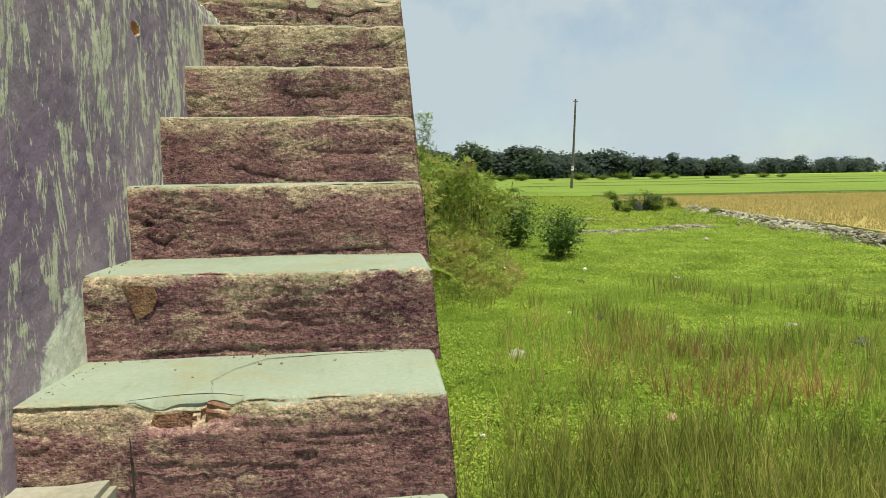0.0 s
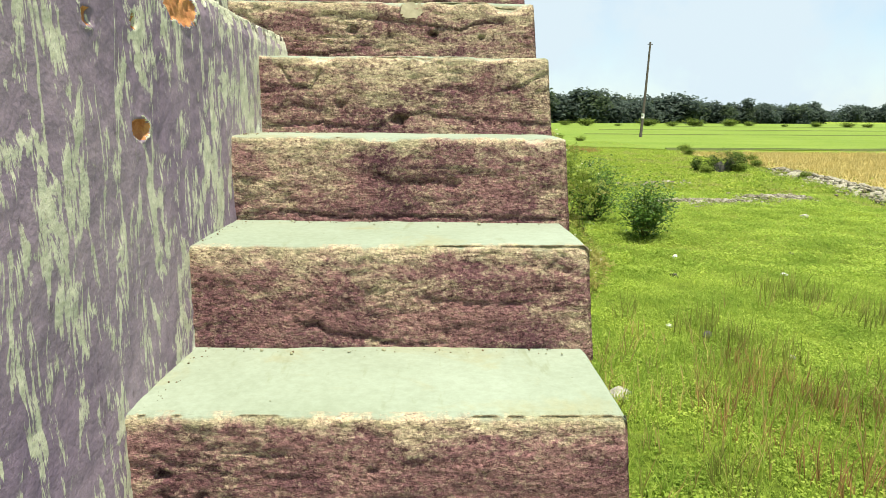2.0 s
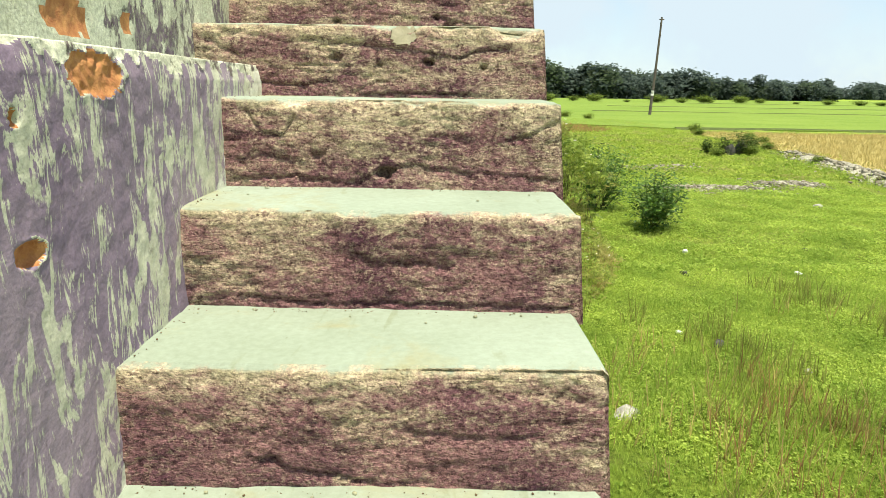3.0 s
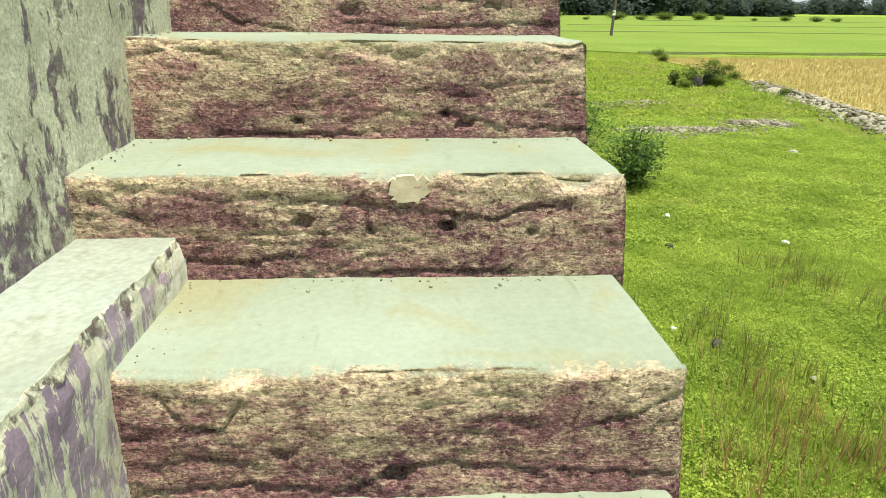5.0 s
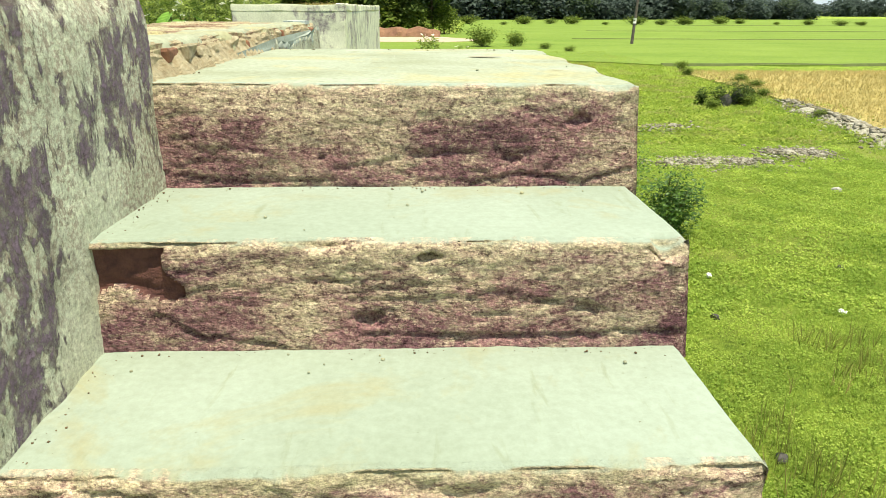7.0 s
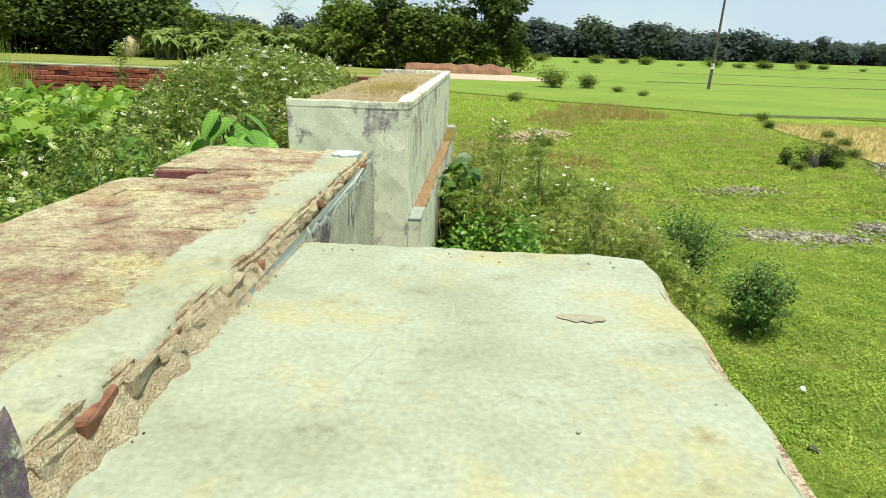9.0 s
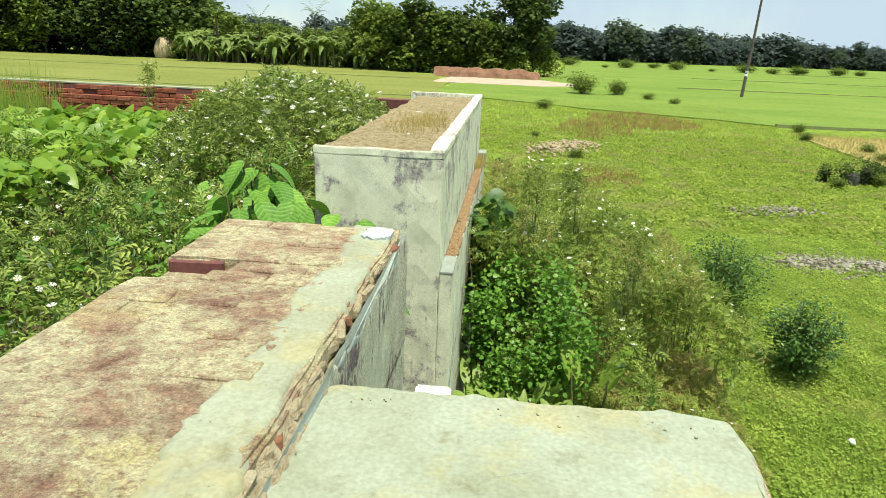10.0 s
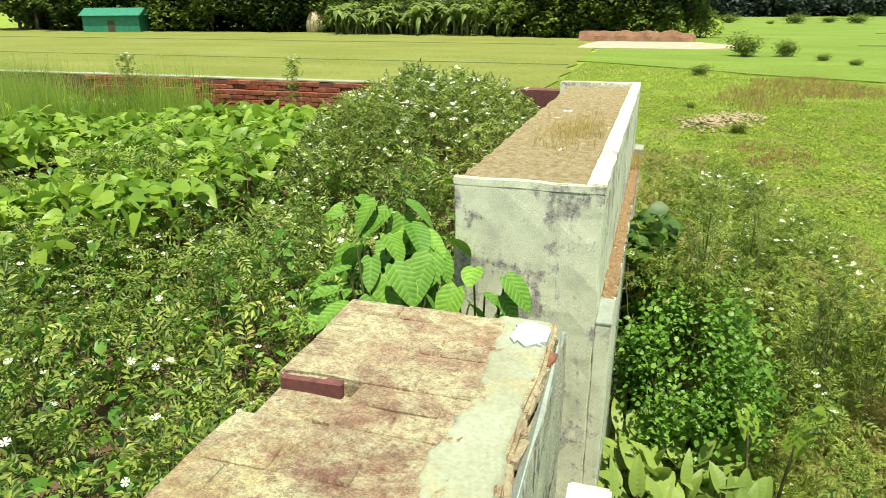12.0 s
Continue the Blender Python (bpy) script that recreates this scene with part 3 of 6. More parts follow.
# a five-petal flower
FLOW_V, FLOW_F = [(0, 0, 0)], []
for k in range(5):
    a, b = k * 1.2566, k * 1.2566 + 0.9
    FLOW_V += [(math.cos(a) * 0.9, math.sin(a) * 0.9, 0.25), (math.cos(b) * 0.9, math.sin(b) * 0.9, 0.25)]
    FLOW_F += [(0, 1 + 2 * k, 2 + 2 * k)]


def ang(n):
    return RNG.uniform(0, 2 * math.pi, n)

# ---- ground and fields ----
GZ = -1.99


def ground_sheet():
    xs = np.concatenate([np.linspace(-1500, -40, 12), np.linspace(-30, 40, 141), np.linspace(50, 1500, 12)])
    ys = np.concatenate([np.linspace(-400, -20, 6), np.linspace(-12, 60, 145), np.linspace(70, 2500, 14)])
    vs = []
    for x in xs:
        for y in ys:
            h = 0.0
            if -25 < x < 38 and -10 < y < 58:
                h = 0.05 * noise.noise((x * 0.35, y * 0.35, 0)) + 0.02 * noise.noise((x * 1.6, y * 1.6, 3))
            vs.append((x, y, GZ + h))
    return mesh_ob("ground", vs, grid_faces(len(xs), len(ys)), LAWN, smooth=True)


tagged(ground_sheet(), "open green lawn with dry and bare patches", "ground", kind="structure")


def field(name, pts, z, mat, label, thick=0.12, wave=0.4):
    """A flat field with an uneven outline, from its corners."""
    out = []
    for i, p in enumerate(pts):
        q = pts[(i + 1) % len(pts)]
        n = max(2, int(math.hypot(q[0] - p[0], q[1] - p[1]) / 3))
        for k in range(n):
            t = k / n
            x, y = p[0] + (q[0] - p[0]) * t, p[1] + (q[1] - p[1]) * t
            out.append((x + wave * noise.noise((x * 0.3, y * 0.3, 1)), y + wave * noise.noise((x * 0.3, y * 0.3, 9))))
    n = len(out)
    vs = [(x, y, z) for x, y in out] + [(x, y, z - thick) for x, y in out]
    fs = [tuple(range(n))] + [(i, n + i, n + (i + 1) % n, (i + 1) % n) for i in range(n)]
    return tagged(mesh_ob(name, vs, fs, mat), label, "field", kind="structure")


field("paddy_field", [(17, 47), (-8, 62), (-4, 92), (6, 104), (20, 260), (700, 520), (700, 47)], GZ + 0.09, PADDY, "bright green paddy field beyond the lawn", wave=1.0)
field("paddy_field_pale", [(-140, 30), (-6, 33), (-7, 80), (-11, 96), (-30, 108), (-140, 118)], GZ + 0.10, PADDY_LEFT, "pale yellow-green paddy behind the brick wall", wave=1.0)
field("ripe_field", [(13.4, 8), (14.3, 14), (14.9, 20), (15.7, 27), (15.9, 34), (16.1, 41), (60, 44), (90, 46), (90, 5)], GZ + 0.10, GOLD, "golden ripe crop field edged by rubble", wave=0.7)
field("dry_pool", [(-9, 79), (-8, 92), (4, 92), (9, 84), (3, 78)], GZ + 0.12, plain_mat("dry_mud", (0.34, 0.27, 0.19), (0.46, 0.39, 0.29), 0.6), "pale dry mud pool before a red bank", wave=0.8)


def bund(x0, y0, x1, y1, h=0.09, w=0.5):
    n = max(4, int(math.hypot(x1 - x0, y1 - y0) / 4))
    vs = []
    for i in range(n + 1):
        t = i / n
        x, y = x0 + (x1 - x0) * t, y0 + (y1 - y0) * t + 0.5 * noise.noise((t * 30, x0, 0))
        hh = h * (0.8 + 0.5 * noise.noise((t * 40, y0, 2)))
        vs += [(x, y - w / 2, GZ), (x, y - w / 5, GZ + 0.1 + hh), (x, y + w / 5, GZ + 0.1 + hh), (x, y + w / 2, GZ)]
    return tagged(mesh_ob("field_bund", vs, grid_faces(n + 1, 4, flip=True), BUND), "low dark earth bank between paddies", "field bank", "field banks", "structure")


for a in ((17, 47, 160, 50, 0.1), (20, 88, 330, 93), (30, 122, 420, 130), (60, 170, 560, 180), (-120, 60, -7, 57, 0.06), (-130, 88, -12, 84, 0.06)):
    bund(*a)

# ---- the staircase ----
STEP_Y = [-2.95, -2.58, -2.21, -1.84, -1.47, -1.10, -0.727, -0.37, 0.0, 0.345, 0.695, 1.085, 1.468, 1.846, 2.247]
STEP_Z = [-1.86, -1.635, -1.40, -1.17, -0.935, -0.700, -0.472, -0.243, 0.003, 0.238, 0.480, 0.707, 0.946, 1.168, 1.412]
SLAB_END = 3.645
stairs = tagged(new("staircase"), "worn outdoor cement staircase with maroon painted risers", "staircase")
stairs.location = (0.46, -2.95, GZ)
# damaged spots: step, x, height above the tread below, radius, depth
PITS = [(7, 0.055, 0.11, 0.022, 0.03), (7, 0.446, 0.12, 0.012, 0.012), (7, 0.60, 0.02, 0.05, 0.02), (8, 0.28, 0.06, 0.02, 0.012), (8, 0.62, 0.07, 0.03, 0.012),
        (9, 0.35, 0.12, 0.03, 0.014), (9, 0.60, 0.11, 0.025, 0.012), (10, 0.441, 0.045, 0.025, 0.04), (10, 0.25, 0.09, 0.015, 0.015), (10, 0.62, 0.14, 0.03, 0.01),
        (11, 0.542, 0.11, 0.022, 0.03), (11, 0.39, 0.10, 0.018, 0.03), (11, 0.25, 0.12, 0.025, 0.02), (11, 0.72, 0.10, 0.014, 0.015), (11, 0.52, 0.03, 0.06, 0.02),
        (12, 0.184, 0.045, 0.016, 0.03), (12, 0.26, 0.045, 0.018, 0.025), (12, 0.56, 0.06, 0.02, 0.03), (12, 0.61, 0.035, 0.022, 0.025), (12, 0.764, 0.08, 0.035, 0.012),
        (13, 0.414, 0.185, 0.022, 0.03), (13, 0.58, 0.10, 0.04, 0.022), (13, 0.72, 0.08, 0.02, 0.015), (13, 0.31, 0.06, 0.025, 0.02), (13, -0.10, 0.05, 0.04, 0.02),
        (14, 0.05, 0.045, 0.03, 0.025), (14, 0.17, 0.07, 0.018, 0.015), (14, 0.62, 0.07, 0.022, 0.015), (14, 0.78, 0.16, 0.025, 0.014), (14, 0.40, 0.02, 0.08, 0.02),
        (6, 0.24, 0.13, 0.03, 0.016), (6, 0.5, 0.17, 0.02, 0.008), (5, 0.6, 0.1, 0.02, 0.008)]
# broken edges: step, x from, x to, how far down, how far back, shows brick
CHIPS = [(5, 0.24, 0.47, 0.045, 0.050, 0), (5, 0.52, 0.63, 0.014, 0.025, 0), (11, 0.36, 0.52, 0.016, 0.030, 0), (11, 0.74, 0.905, 0.030, 0.030, 0), (12, -0.13, -0.07, 0.020, 0.022, 0),
         (12, 0.81, 0.90, 0.018, 0.025, 0), (10, 0.15, 0.24, 0.014, 0.030, 0), (10, 0.49, 0.55, 0.012, 0.020, 0), (10, 0.68, 0.78, 0.010, 0.040, 0), (13, 0.84, 0.91, 0.035, 0.030, 0),
         (13, 0.17, 0.27, 0.014, 0.012, 0), (9, 0.80, 0.86, 0.012, 0.040, 0), (9, 0.36, 0.46, 0.010, 0.03, 0), (14, 0.80, 0.90, 0.012, 0.06, 0)]


# cracks and lifted edges on the risers: step, points of x and height above the tread below, depth
RISER_CRACKS = [(11, ((0.14, 0.182), (0.32, 0.165), (0.42, 0.158), (0.54, 0.144), (0.64, 0.124), (0.70, 0.150), (0.80, 0.158)), 0.012), (11, ((0.33, 0.010), (0.50, 0.016), (0.68, 0.012)), 0.016),
                (11, ((-0.17, 0.19), (-0.12, 0.15), (-0.07, 0.13)), 0.010), (11, ((-0.10, 0.05), (0.10, 0.035), (0.24, 0.05)), 0.010),
                (10, ((0.76, 0.134), (0.83, 0.15), (0.90, 0.19)), 0.010), (10, ((0.35, 0.012), (0.43, 0.05), (0.51, 0.066), (0.62, 0.05), (0.74, 0.045), (0.90, 0.03)), 0.010), (10, ((0.06, 0.21), (0.10, 0.15), (0.16, 0.14), (0.19, 0.19)), 0.010), (10, ((0.02, 0.02), (0.2, 0.03), (0.36, 0.012)), 0.012),
                (14, ((0.53, 0.008), (0.64, 0.033), (0.79, 0.014), (0.90, 0.046)), 0.016), (14, ((0.20, 0.046), (0.30, 0.06), (0.41, 0.080), (0.53, 0.086)), 0.008), (14, ((0.71, 0.12), (0.77, 0.10), (0.73, 0.075), (0.70, 0.046)), 0.010), (14, ((0.58, 0.088), (0.62, 0.076), (0.66, 0.088)), 0.010), (14, ((-0.20, 0.03), (0.0, 0.012), (0.20, 0.02)), 0.010),
                (13, ((0.51, 0.11), (0.57, 0.12), (0.62, 0.10), (0.66, 0.096)), 0.012), (13, ((0.19, 0.146), (0.25, 0.14), (0.31, 0.148)), 0.008), (13, ((0.83, 0.205), (0.88, 0.16), (0.885, 0.10)), 0.010), (13, ((-0.10, 0.08), (-0.02, 0.03), (0.12, 0.012)), 0.016), (13, ((0.30, 0.03), (0.55, 0.02), (0.88, 0.035)), 0.012),
                (12, ((-0.19, 0.20), (-0.08, 0.215), (0.02, 0.20)), 0.008), (12, ((0.0, 0.012), (0.2, 0.008), (0.4, 0.014)), 0.014), (12, ((0.58, 0.06), (0.70, 0.03), (0.90, 0.02)), 0.010),
                (9, ((0.14, 0.03), (0.3, 0.012), (0.6, 0.016), (0.88, 0.010)), 0.014), (9, ((0.40, 0.13), (0.46, 0.11), (0.56, 0.115)), 0.010), (8, ((0.23, 0.065), (0.35, 0.03), (0.47, 0.01)), 0.010), (8, ((0.54, 0.12), (0.68, 0.105), (0.78, 0.11)), 0.008),
                (7, ((0.05, 0.07), (0.10, 0.04), (0.13, 0.07)), 0.012), (7, ((0.25, 0.016), (0.5, 0.01), (0.8, 0.02)), 0.012), (6, ((0.16, 0.012), (0.45, 0.018), (0.75, 0.010)), 0.012), (5, ((0.3, 0.10), (0.55, 0.08), (0.7, 0.085)), 0.006), (10, ((0.03, 0.075), (0.12, 0.09), (0.2, 0.07)), 0.008)]


def line_gap(x, h, pts):
    """How far (x, h) lies from a broken line, and whether it is below it."""
    best, below = 9.0, False
    for (ax, ah), (bx, bh) in zip(pts, pts[1:]):
        dx, dh = bx - ax, bh - ah
        t = max(0.0, min(1.0, ((x - ax) * dx + (h - ah) * dh) / (dx * dx + dh * dh)))
        d = math.hypot(x - ax - t * dx, h - ah - t * dh)
        if d < best:
            best, below = d, h < ah + t * dh
    return best, below


PITS = [p for p in PITS if p[3] <= 0.025]


def step_mesh(i):
    y0, z1 = STEP_Y[i], STEP_Z[i]
    zb = (STEP_Z[i - 1] if i else GZ) - 0.03
    yb = (STEP_Y[i + 1] + 0.03) if i < 14 else SLAB_END
    xl = -0.03 if i < 11 else -0.225
    r = 0.017
    prof = [(0.0, zb - z1 + (-zb + z1 - r) * k / 43) for k in range(44)]
    prof += [(r - r * math.cos(a), -r + r * math.sin(a)) for a in (0.3, 0.6, 0.9, 1.2)]
    depth = yb - y0
    nb = 16 if i < 14 else 46
    prof += [(r, 0.0), (r + 0.004, 0.0), (r + 0.010, 0.0)] + [(r + (depth - r) * k / nb, 0.0) for k in range(1, nb + 1)]
    nx = 190
    xs = [xl + (0.915 - 0.012 - xl) * k / nx for k in range(nx + 1)] + [0.915]
    vs, raw, lift = [], [], []
    for xi, x in enumerate(xs):
        ragged = 0.5 * noise.noise((x * 9, i * 4.1, 1)) + 0.35 * noise.noise((x * 27, i * 4.1, 2)) + 0.2 * noise.noise((x * 70, i * 4.1, 3))
        for py, pz in prof:
            up = min(1.0, max(0.0, (pz + (z1 - zb)) / (z1 - zb)))
            n1 = noise.noise((x * 3.1, i * 7.3 + py * 3, pz * 5))
            n2 = noise.noise((x * 17, i * 3.1 + py * 14, pz * 22))
            n3 = noise.noise((x * 7 + i * 13.7, py * 5, pz * 5 + 4))
            face = py < r * 0.6
            yy, zz, xx = y0 + py, z1 + pz, x
            if face:
                yy += 0.010 * n1 + 0.003 * n2 + 0.002 * noise.noise((x * 30, i * 5, pz * 75)) + 0.010 * max(0, 0.12 - up) * 10 * max(0, n3 + 0.2)
                wz = pz + 0.03 * noise.noise((x * 2.5, i * 2.7, 6))
                sheet = noise.noise((x * 5 + i * 9, i * 3.7, wz * 15)) + 0.5 * noise.noise((x * 13, i * 5.9, wz * 36)) + 0.28 * noise.noise((x * 37, i * 6.1, wz * 80))
                yy += 0.0026 * min(1.0, max(0.0, (sheet - 0.30) / 0.05)) - 0.0018 * sheet
                seam = 1 - abs(noise.noise((x * 3.3 + i * 5, i * 8.3, wz * 27)) + 0.25 * noise.noise((x * 16, i * 2.3, wz * 60))) * 9
                yy += 0.0045 * max(0.0, seam) * max(0.0, min(1.0, 2.5 * n1)) + 0.0013 * noise.noise((x * 75, i * 5, pz * 130))
                yy += 0.035 * max(0.0, up - 0.88) * max(0.0, ragged + 0.15) * 4
            else:
                zz += 0.004 * n1 + (0.0016 if i < 14 else 0.0004) * n2 - 0.002 * max(0, 1 - py / 0.06) * (1 + n3) - 0.010 * max(0.0, 1 - py / 0.022) * max(0.0, ragged)
            if x > 0.5:
                xx += 0.022 * (1 - up) * (x - 0.5) / 0.41
            if xi == nx + 1:
                yy, zz = yy + (0.012 if face else 0), zz - (0.012 if not face else 0.003)
            if i == 14 and xi >= nx - 1:
                xx += 0.018 * noise.noise((yy * 5, 2, 1)) + 0.01 * noise.noise((yy * 19, 2, 1))
            if i == 14 and py > depth - 0.02:
                yy += 0.02 * noise.noise((x * 6, 5, 1)) + 0.012 * noise.noise((x * 21, 5, 1))
            broken = 0
            for ci, ca, cb, down, back, brick in CHIPS:
                if ci == i and ca < x < cb:
                    e = math.sin(math.pi * (x - ca) / (cb - ca)) ** 0.6 * (0.85 + 0.5 * noise.noise((x * 16, ci, 2)))
                    away = max(-pz / (down * 1.5), py / (back * 1.3))
                    fall = max(0.0, min(1.0, (1.0 - away) * 1.4)) * e
                    yy += back * 0.55 * fall
                    zz -= down * 0.75 * fall
                    broken = brick if fall > 0.4 else broken
            for pi, px, ph, pr, pd in PITS:
                if pi == i and face:
                    d = math.hypot((x - px) * 0.55, zz - (zb + 0.03 + ph)) / (pr * 0.62) + 0.5 * n2 + 0.3 * n3 + 0.7 * noise.noise((x * 55, i * 3.3, zz * 70))
                    if d < 1:
                        yy += pd * min(1.0, 1.8 * (1 - max(0.0, d)))
            if face:
                hh = zz - zb - 0.03 + 0.006 * noise.noise((x * 24, i * 3, 8)) + 0.003 * noise.noise((x * 65, i * 3, 8))
                for ki, line_pts, kd in RISER_CRACKS:
                    if ki == i and line_pts[0][0] - 0.03 < x < line_pts[-1][0] + 0.03:
                        gap, below = line_gap(x, hh, line_pts)
                        wide = 0.0042 + 0.003 * n3
                        if gap < wide:
                            yy += 1.25 * kd * (1 - (gap / wide) ** 2) * (0.7 + 0.8 * max(-0.4, n2))
                        elif below and gap < 0.03:
                            yy += 0.004 * (1 - gap / 0.03)
            if i == 13 and face and x < -0.06 + 0.07 * noise.noise((zz * 11, 4, 1)) and z1 - 0.012 > zz > z1 - 0.115 + 0.04 * noise.noise((x * 9, 3, 1)):
                yy += 0.014
                broken = 1
            vs.append((xx, yy, zz))
            raw.append(broken)
            lift.append(up)
    nv = len(prof)
    fs = grid_faces(len(xs), nv)
    idx = []
    for f in fs:
        j = f[0] % nv
        idx.append(3 if sum(raw[k] for k in f) >= 3 else 1 if j < 32 else 2 if j > 49 else 0)
    base = len(vs)
    last = (len(xs) - 1) * nv
    vs += [(xs[-1] + 0.02, yb, zb)]
    fs.append(tuple([last + k for k in range(nv)] + [base]))
    idx.append(1)
    ob = mesh_ob("step" if i < 14 else "landing_slab", vs, fs, [STEP, RISER, SLAB if i == 14 else TREAD, SPALL], idx, True)
    me = ob.data
    me.polygons[len(fs) - 1].use_smooth = False
    me.attributes.new("rise", "FLOAT", "POINT").data.foreach_set("value", lift + [0.5])
    return ob


for i in range(15):
    under(step_mesh(i), stairs, "wide pale cement landing with scratched surface" if i == 14 else "")


def stair_body():
    """The masonry under the treads, down to the ground."""
    pts = [(STEP_Y[0] + 0.05, GZ - 0.1)]
    for i in range(15):
        y1 = STEP_Y[i + 1] + 0.02 if i < 14 else SLAB_END - 0.03
        pts += [(STEP_Y[i] + 0.09, STEP_Z[i] - 0.06), (y1 + (0.06 if i < 14 else 0), STEP_Z[i] - 0.06)]
    pts += [(SLAB_END - 0.03, GZ - 0.1)]
    n = len(pts)
    vs = [(0.905, y, z) for y, z in pts] + [(-0.02, y, z) for y, z in pts]
    fs = [tuple(range(n)), tuple(range(2 * n - 1, n - 1, -1))] + [(i, n + i, n + (i + 1) % n, (i + 1) % n) for i in range(n)]
    return mesh_ob("masonry_body", vs, fs, WALL_UP)


under(stair_body(), stairs, "streaked plastered side of the stairs")
for ob in list(stairs.children):
    ob.matrix_parent_inverse = Matrix.Translation(stairs.location).inverted()
for a in (part("cement_lump", rough_box(-0.02, 0.20, -1.475, -1.09, -0.98, -0.865, 0.015, 0.012, 0.05), CONCRETE, None),):
    a.parent, a.matrix_parent_inverse = stairs, Matrix.Translation(stairs.location).inverted()


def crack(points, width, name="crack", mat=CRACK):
    """A thin crack wandering along a surface: a flat strip, CRACK painting its shade."""
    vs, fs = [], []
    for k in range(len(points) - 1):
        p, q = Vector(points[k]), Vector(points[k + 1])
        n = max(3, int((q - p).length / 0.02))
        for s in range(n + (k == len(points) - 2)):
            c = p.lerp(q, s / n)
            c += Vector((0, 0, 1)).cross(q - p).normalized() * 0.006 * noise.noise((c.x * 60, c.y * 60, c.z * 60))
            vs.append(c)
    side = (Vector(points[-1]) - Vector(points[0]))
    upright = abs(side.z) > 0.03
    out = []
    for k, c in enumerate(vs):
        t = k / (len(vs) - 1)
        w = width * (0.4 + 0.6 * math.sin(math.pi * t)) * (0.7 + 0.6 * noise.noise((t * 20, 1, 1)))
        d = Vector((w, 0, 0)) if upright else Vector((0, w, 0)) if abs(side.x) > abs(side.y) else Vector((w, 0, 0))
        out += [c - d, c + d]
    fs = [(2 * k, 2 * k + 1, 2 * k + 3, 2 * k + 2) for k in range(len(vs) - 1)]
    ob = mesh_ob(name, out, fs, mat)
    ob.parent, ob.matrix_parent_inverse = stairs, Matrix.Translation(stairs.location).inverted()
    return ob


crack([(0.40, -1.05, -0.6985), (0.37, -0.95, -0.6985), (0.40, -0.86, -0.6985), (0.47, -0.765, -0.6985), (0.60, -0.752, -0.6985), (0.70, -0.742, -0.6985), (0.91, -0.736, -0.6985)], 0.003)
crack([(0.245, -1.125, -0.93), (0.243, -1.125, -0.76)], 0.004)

bm = bmesh.new()
outer = [bm.verts.new((0.465 + 0.038 * math.copysign(abs(math.cos(q * 0.24166)) ** 0.6, math.cos(q * 0.24166)) * (1 + 0.5 * noise.noise((q * 1.3, 3, 1))), 1.083 + 0.002 * noise.noise((q * 2.1, 5, 5)), 0.676 + 0.027 * math.copysign(abs(math.sin(q * 0.24166)) ** 0.6, math.sin(q * 0.24166)) * (1 + 0.6 * noise.noise((q * 1.3, 8, 1))))) for q in range(26)]
back = [bm.verts.new((v.co.x, 1.10, v.co.z)) for v in outer]
bm.faces.new(outer)
for q in range(26):
    bm.faces.new((outer[q], back[q], back[(q + 1) % 26], outer[(q + 1) % 26]))
bmesh.ops.recalc_face_normals(bm, faces=bm.faces[:])
lime = part("lime_patch", bm, plain_mat("pale_lime", (0.40, 0.35, 0.25), (0.64, 0.57, 0.43), 24, 0.9, 0.2, 0.004), None, "pale loose lime patch")
lime.parent, lime.matrix_parent_inverse = stairs, Matrix.Translation(stairs.location).inverted()
BROKEN = plain_mat("broken_brick_core", (0.10, 0.045, 0.035), (0.36, 0.21, 0.13), 22, 0.95, 1.0, 0.02)
for ba, bb, bz in ((0.262, 0.372, -0.006), (0.378, 0.452, 0.004)):
    bm = rough_box(ba, bb, -1.086, -1.03, -0.765 + bz, -0.722 + bz, 0.010, 0.0, 0.016)
    for v in bm.verts:
        v.co += noise.noise_vector(v.co * 22) * 0.011 + noise.noise_vector(v.co * 70) * 0.004
    core = part("exposed_brick", bm, BROKEN, None, "broken brick showing in the damaged edge")
    core.parent, core.matrix_parent_inverse = stairs, Matrix.Translation(stairs.location).inverted()
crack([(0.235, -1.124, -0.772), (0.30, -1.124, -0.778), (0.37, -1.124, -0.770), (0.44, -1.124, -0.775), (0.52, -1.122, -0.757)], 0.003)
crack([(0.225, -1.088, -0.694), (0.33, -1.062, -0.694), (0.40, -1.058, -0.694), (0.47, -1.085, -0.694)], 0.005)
bm = bmesh.new()
rim = [bm.verts.new((fx + 0.006 * noise.noise((k * 1.7, 2, 2)), -0.731 + 0.003 * noise.noise((k * 2.3, 6, 2)), fz + 0.006 * noise.noise((k * 1.7, 9, 2)))) for k, (fx, fz) in enumerate(((0.10, -0.497), (0.14, -0.500), (0.18, -0.505), (0.188, -0.535), (0.170, -0.570), (0.135, -0.592), (0.122, -0.560), (0.112, -0.525)))]
rear = [bm.verts.new((v.co.x, -0.715, v.co.z)) for v in rim]
mid = bm.verts.new((0.145, -0.734, -0.535))
for k in range(8):
    bm.faces.new((mid, rim[k], rim[(k + 1) % 8]))
    bm.faces.new((rim[k], rear[k], rear[(k + 1) % 8], rim[(k + 1) % 8]))
bmesh.ops.recalc_face_normals(bm, faces=bm.faces[:])
flake_ob = part("loose_flake", bm, BROKEN, None, "reddish loose flake on the riser")
flake_ob.parent, flake_ob.matrix_parent_inverse = stairs, Matrix.Translation(stairs.location).inverted()
rs = random.Random(8)
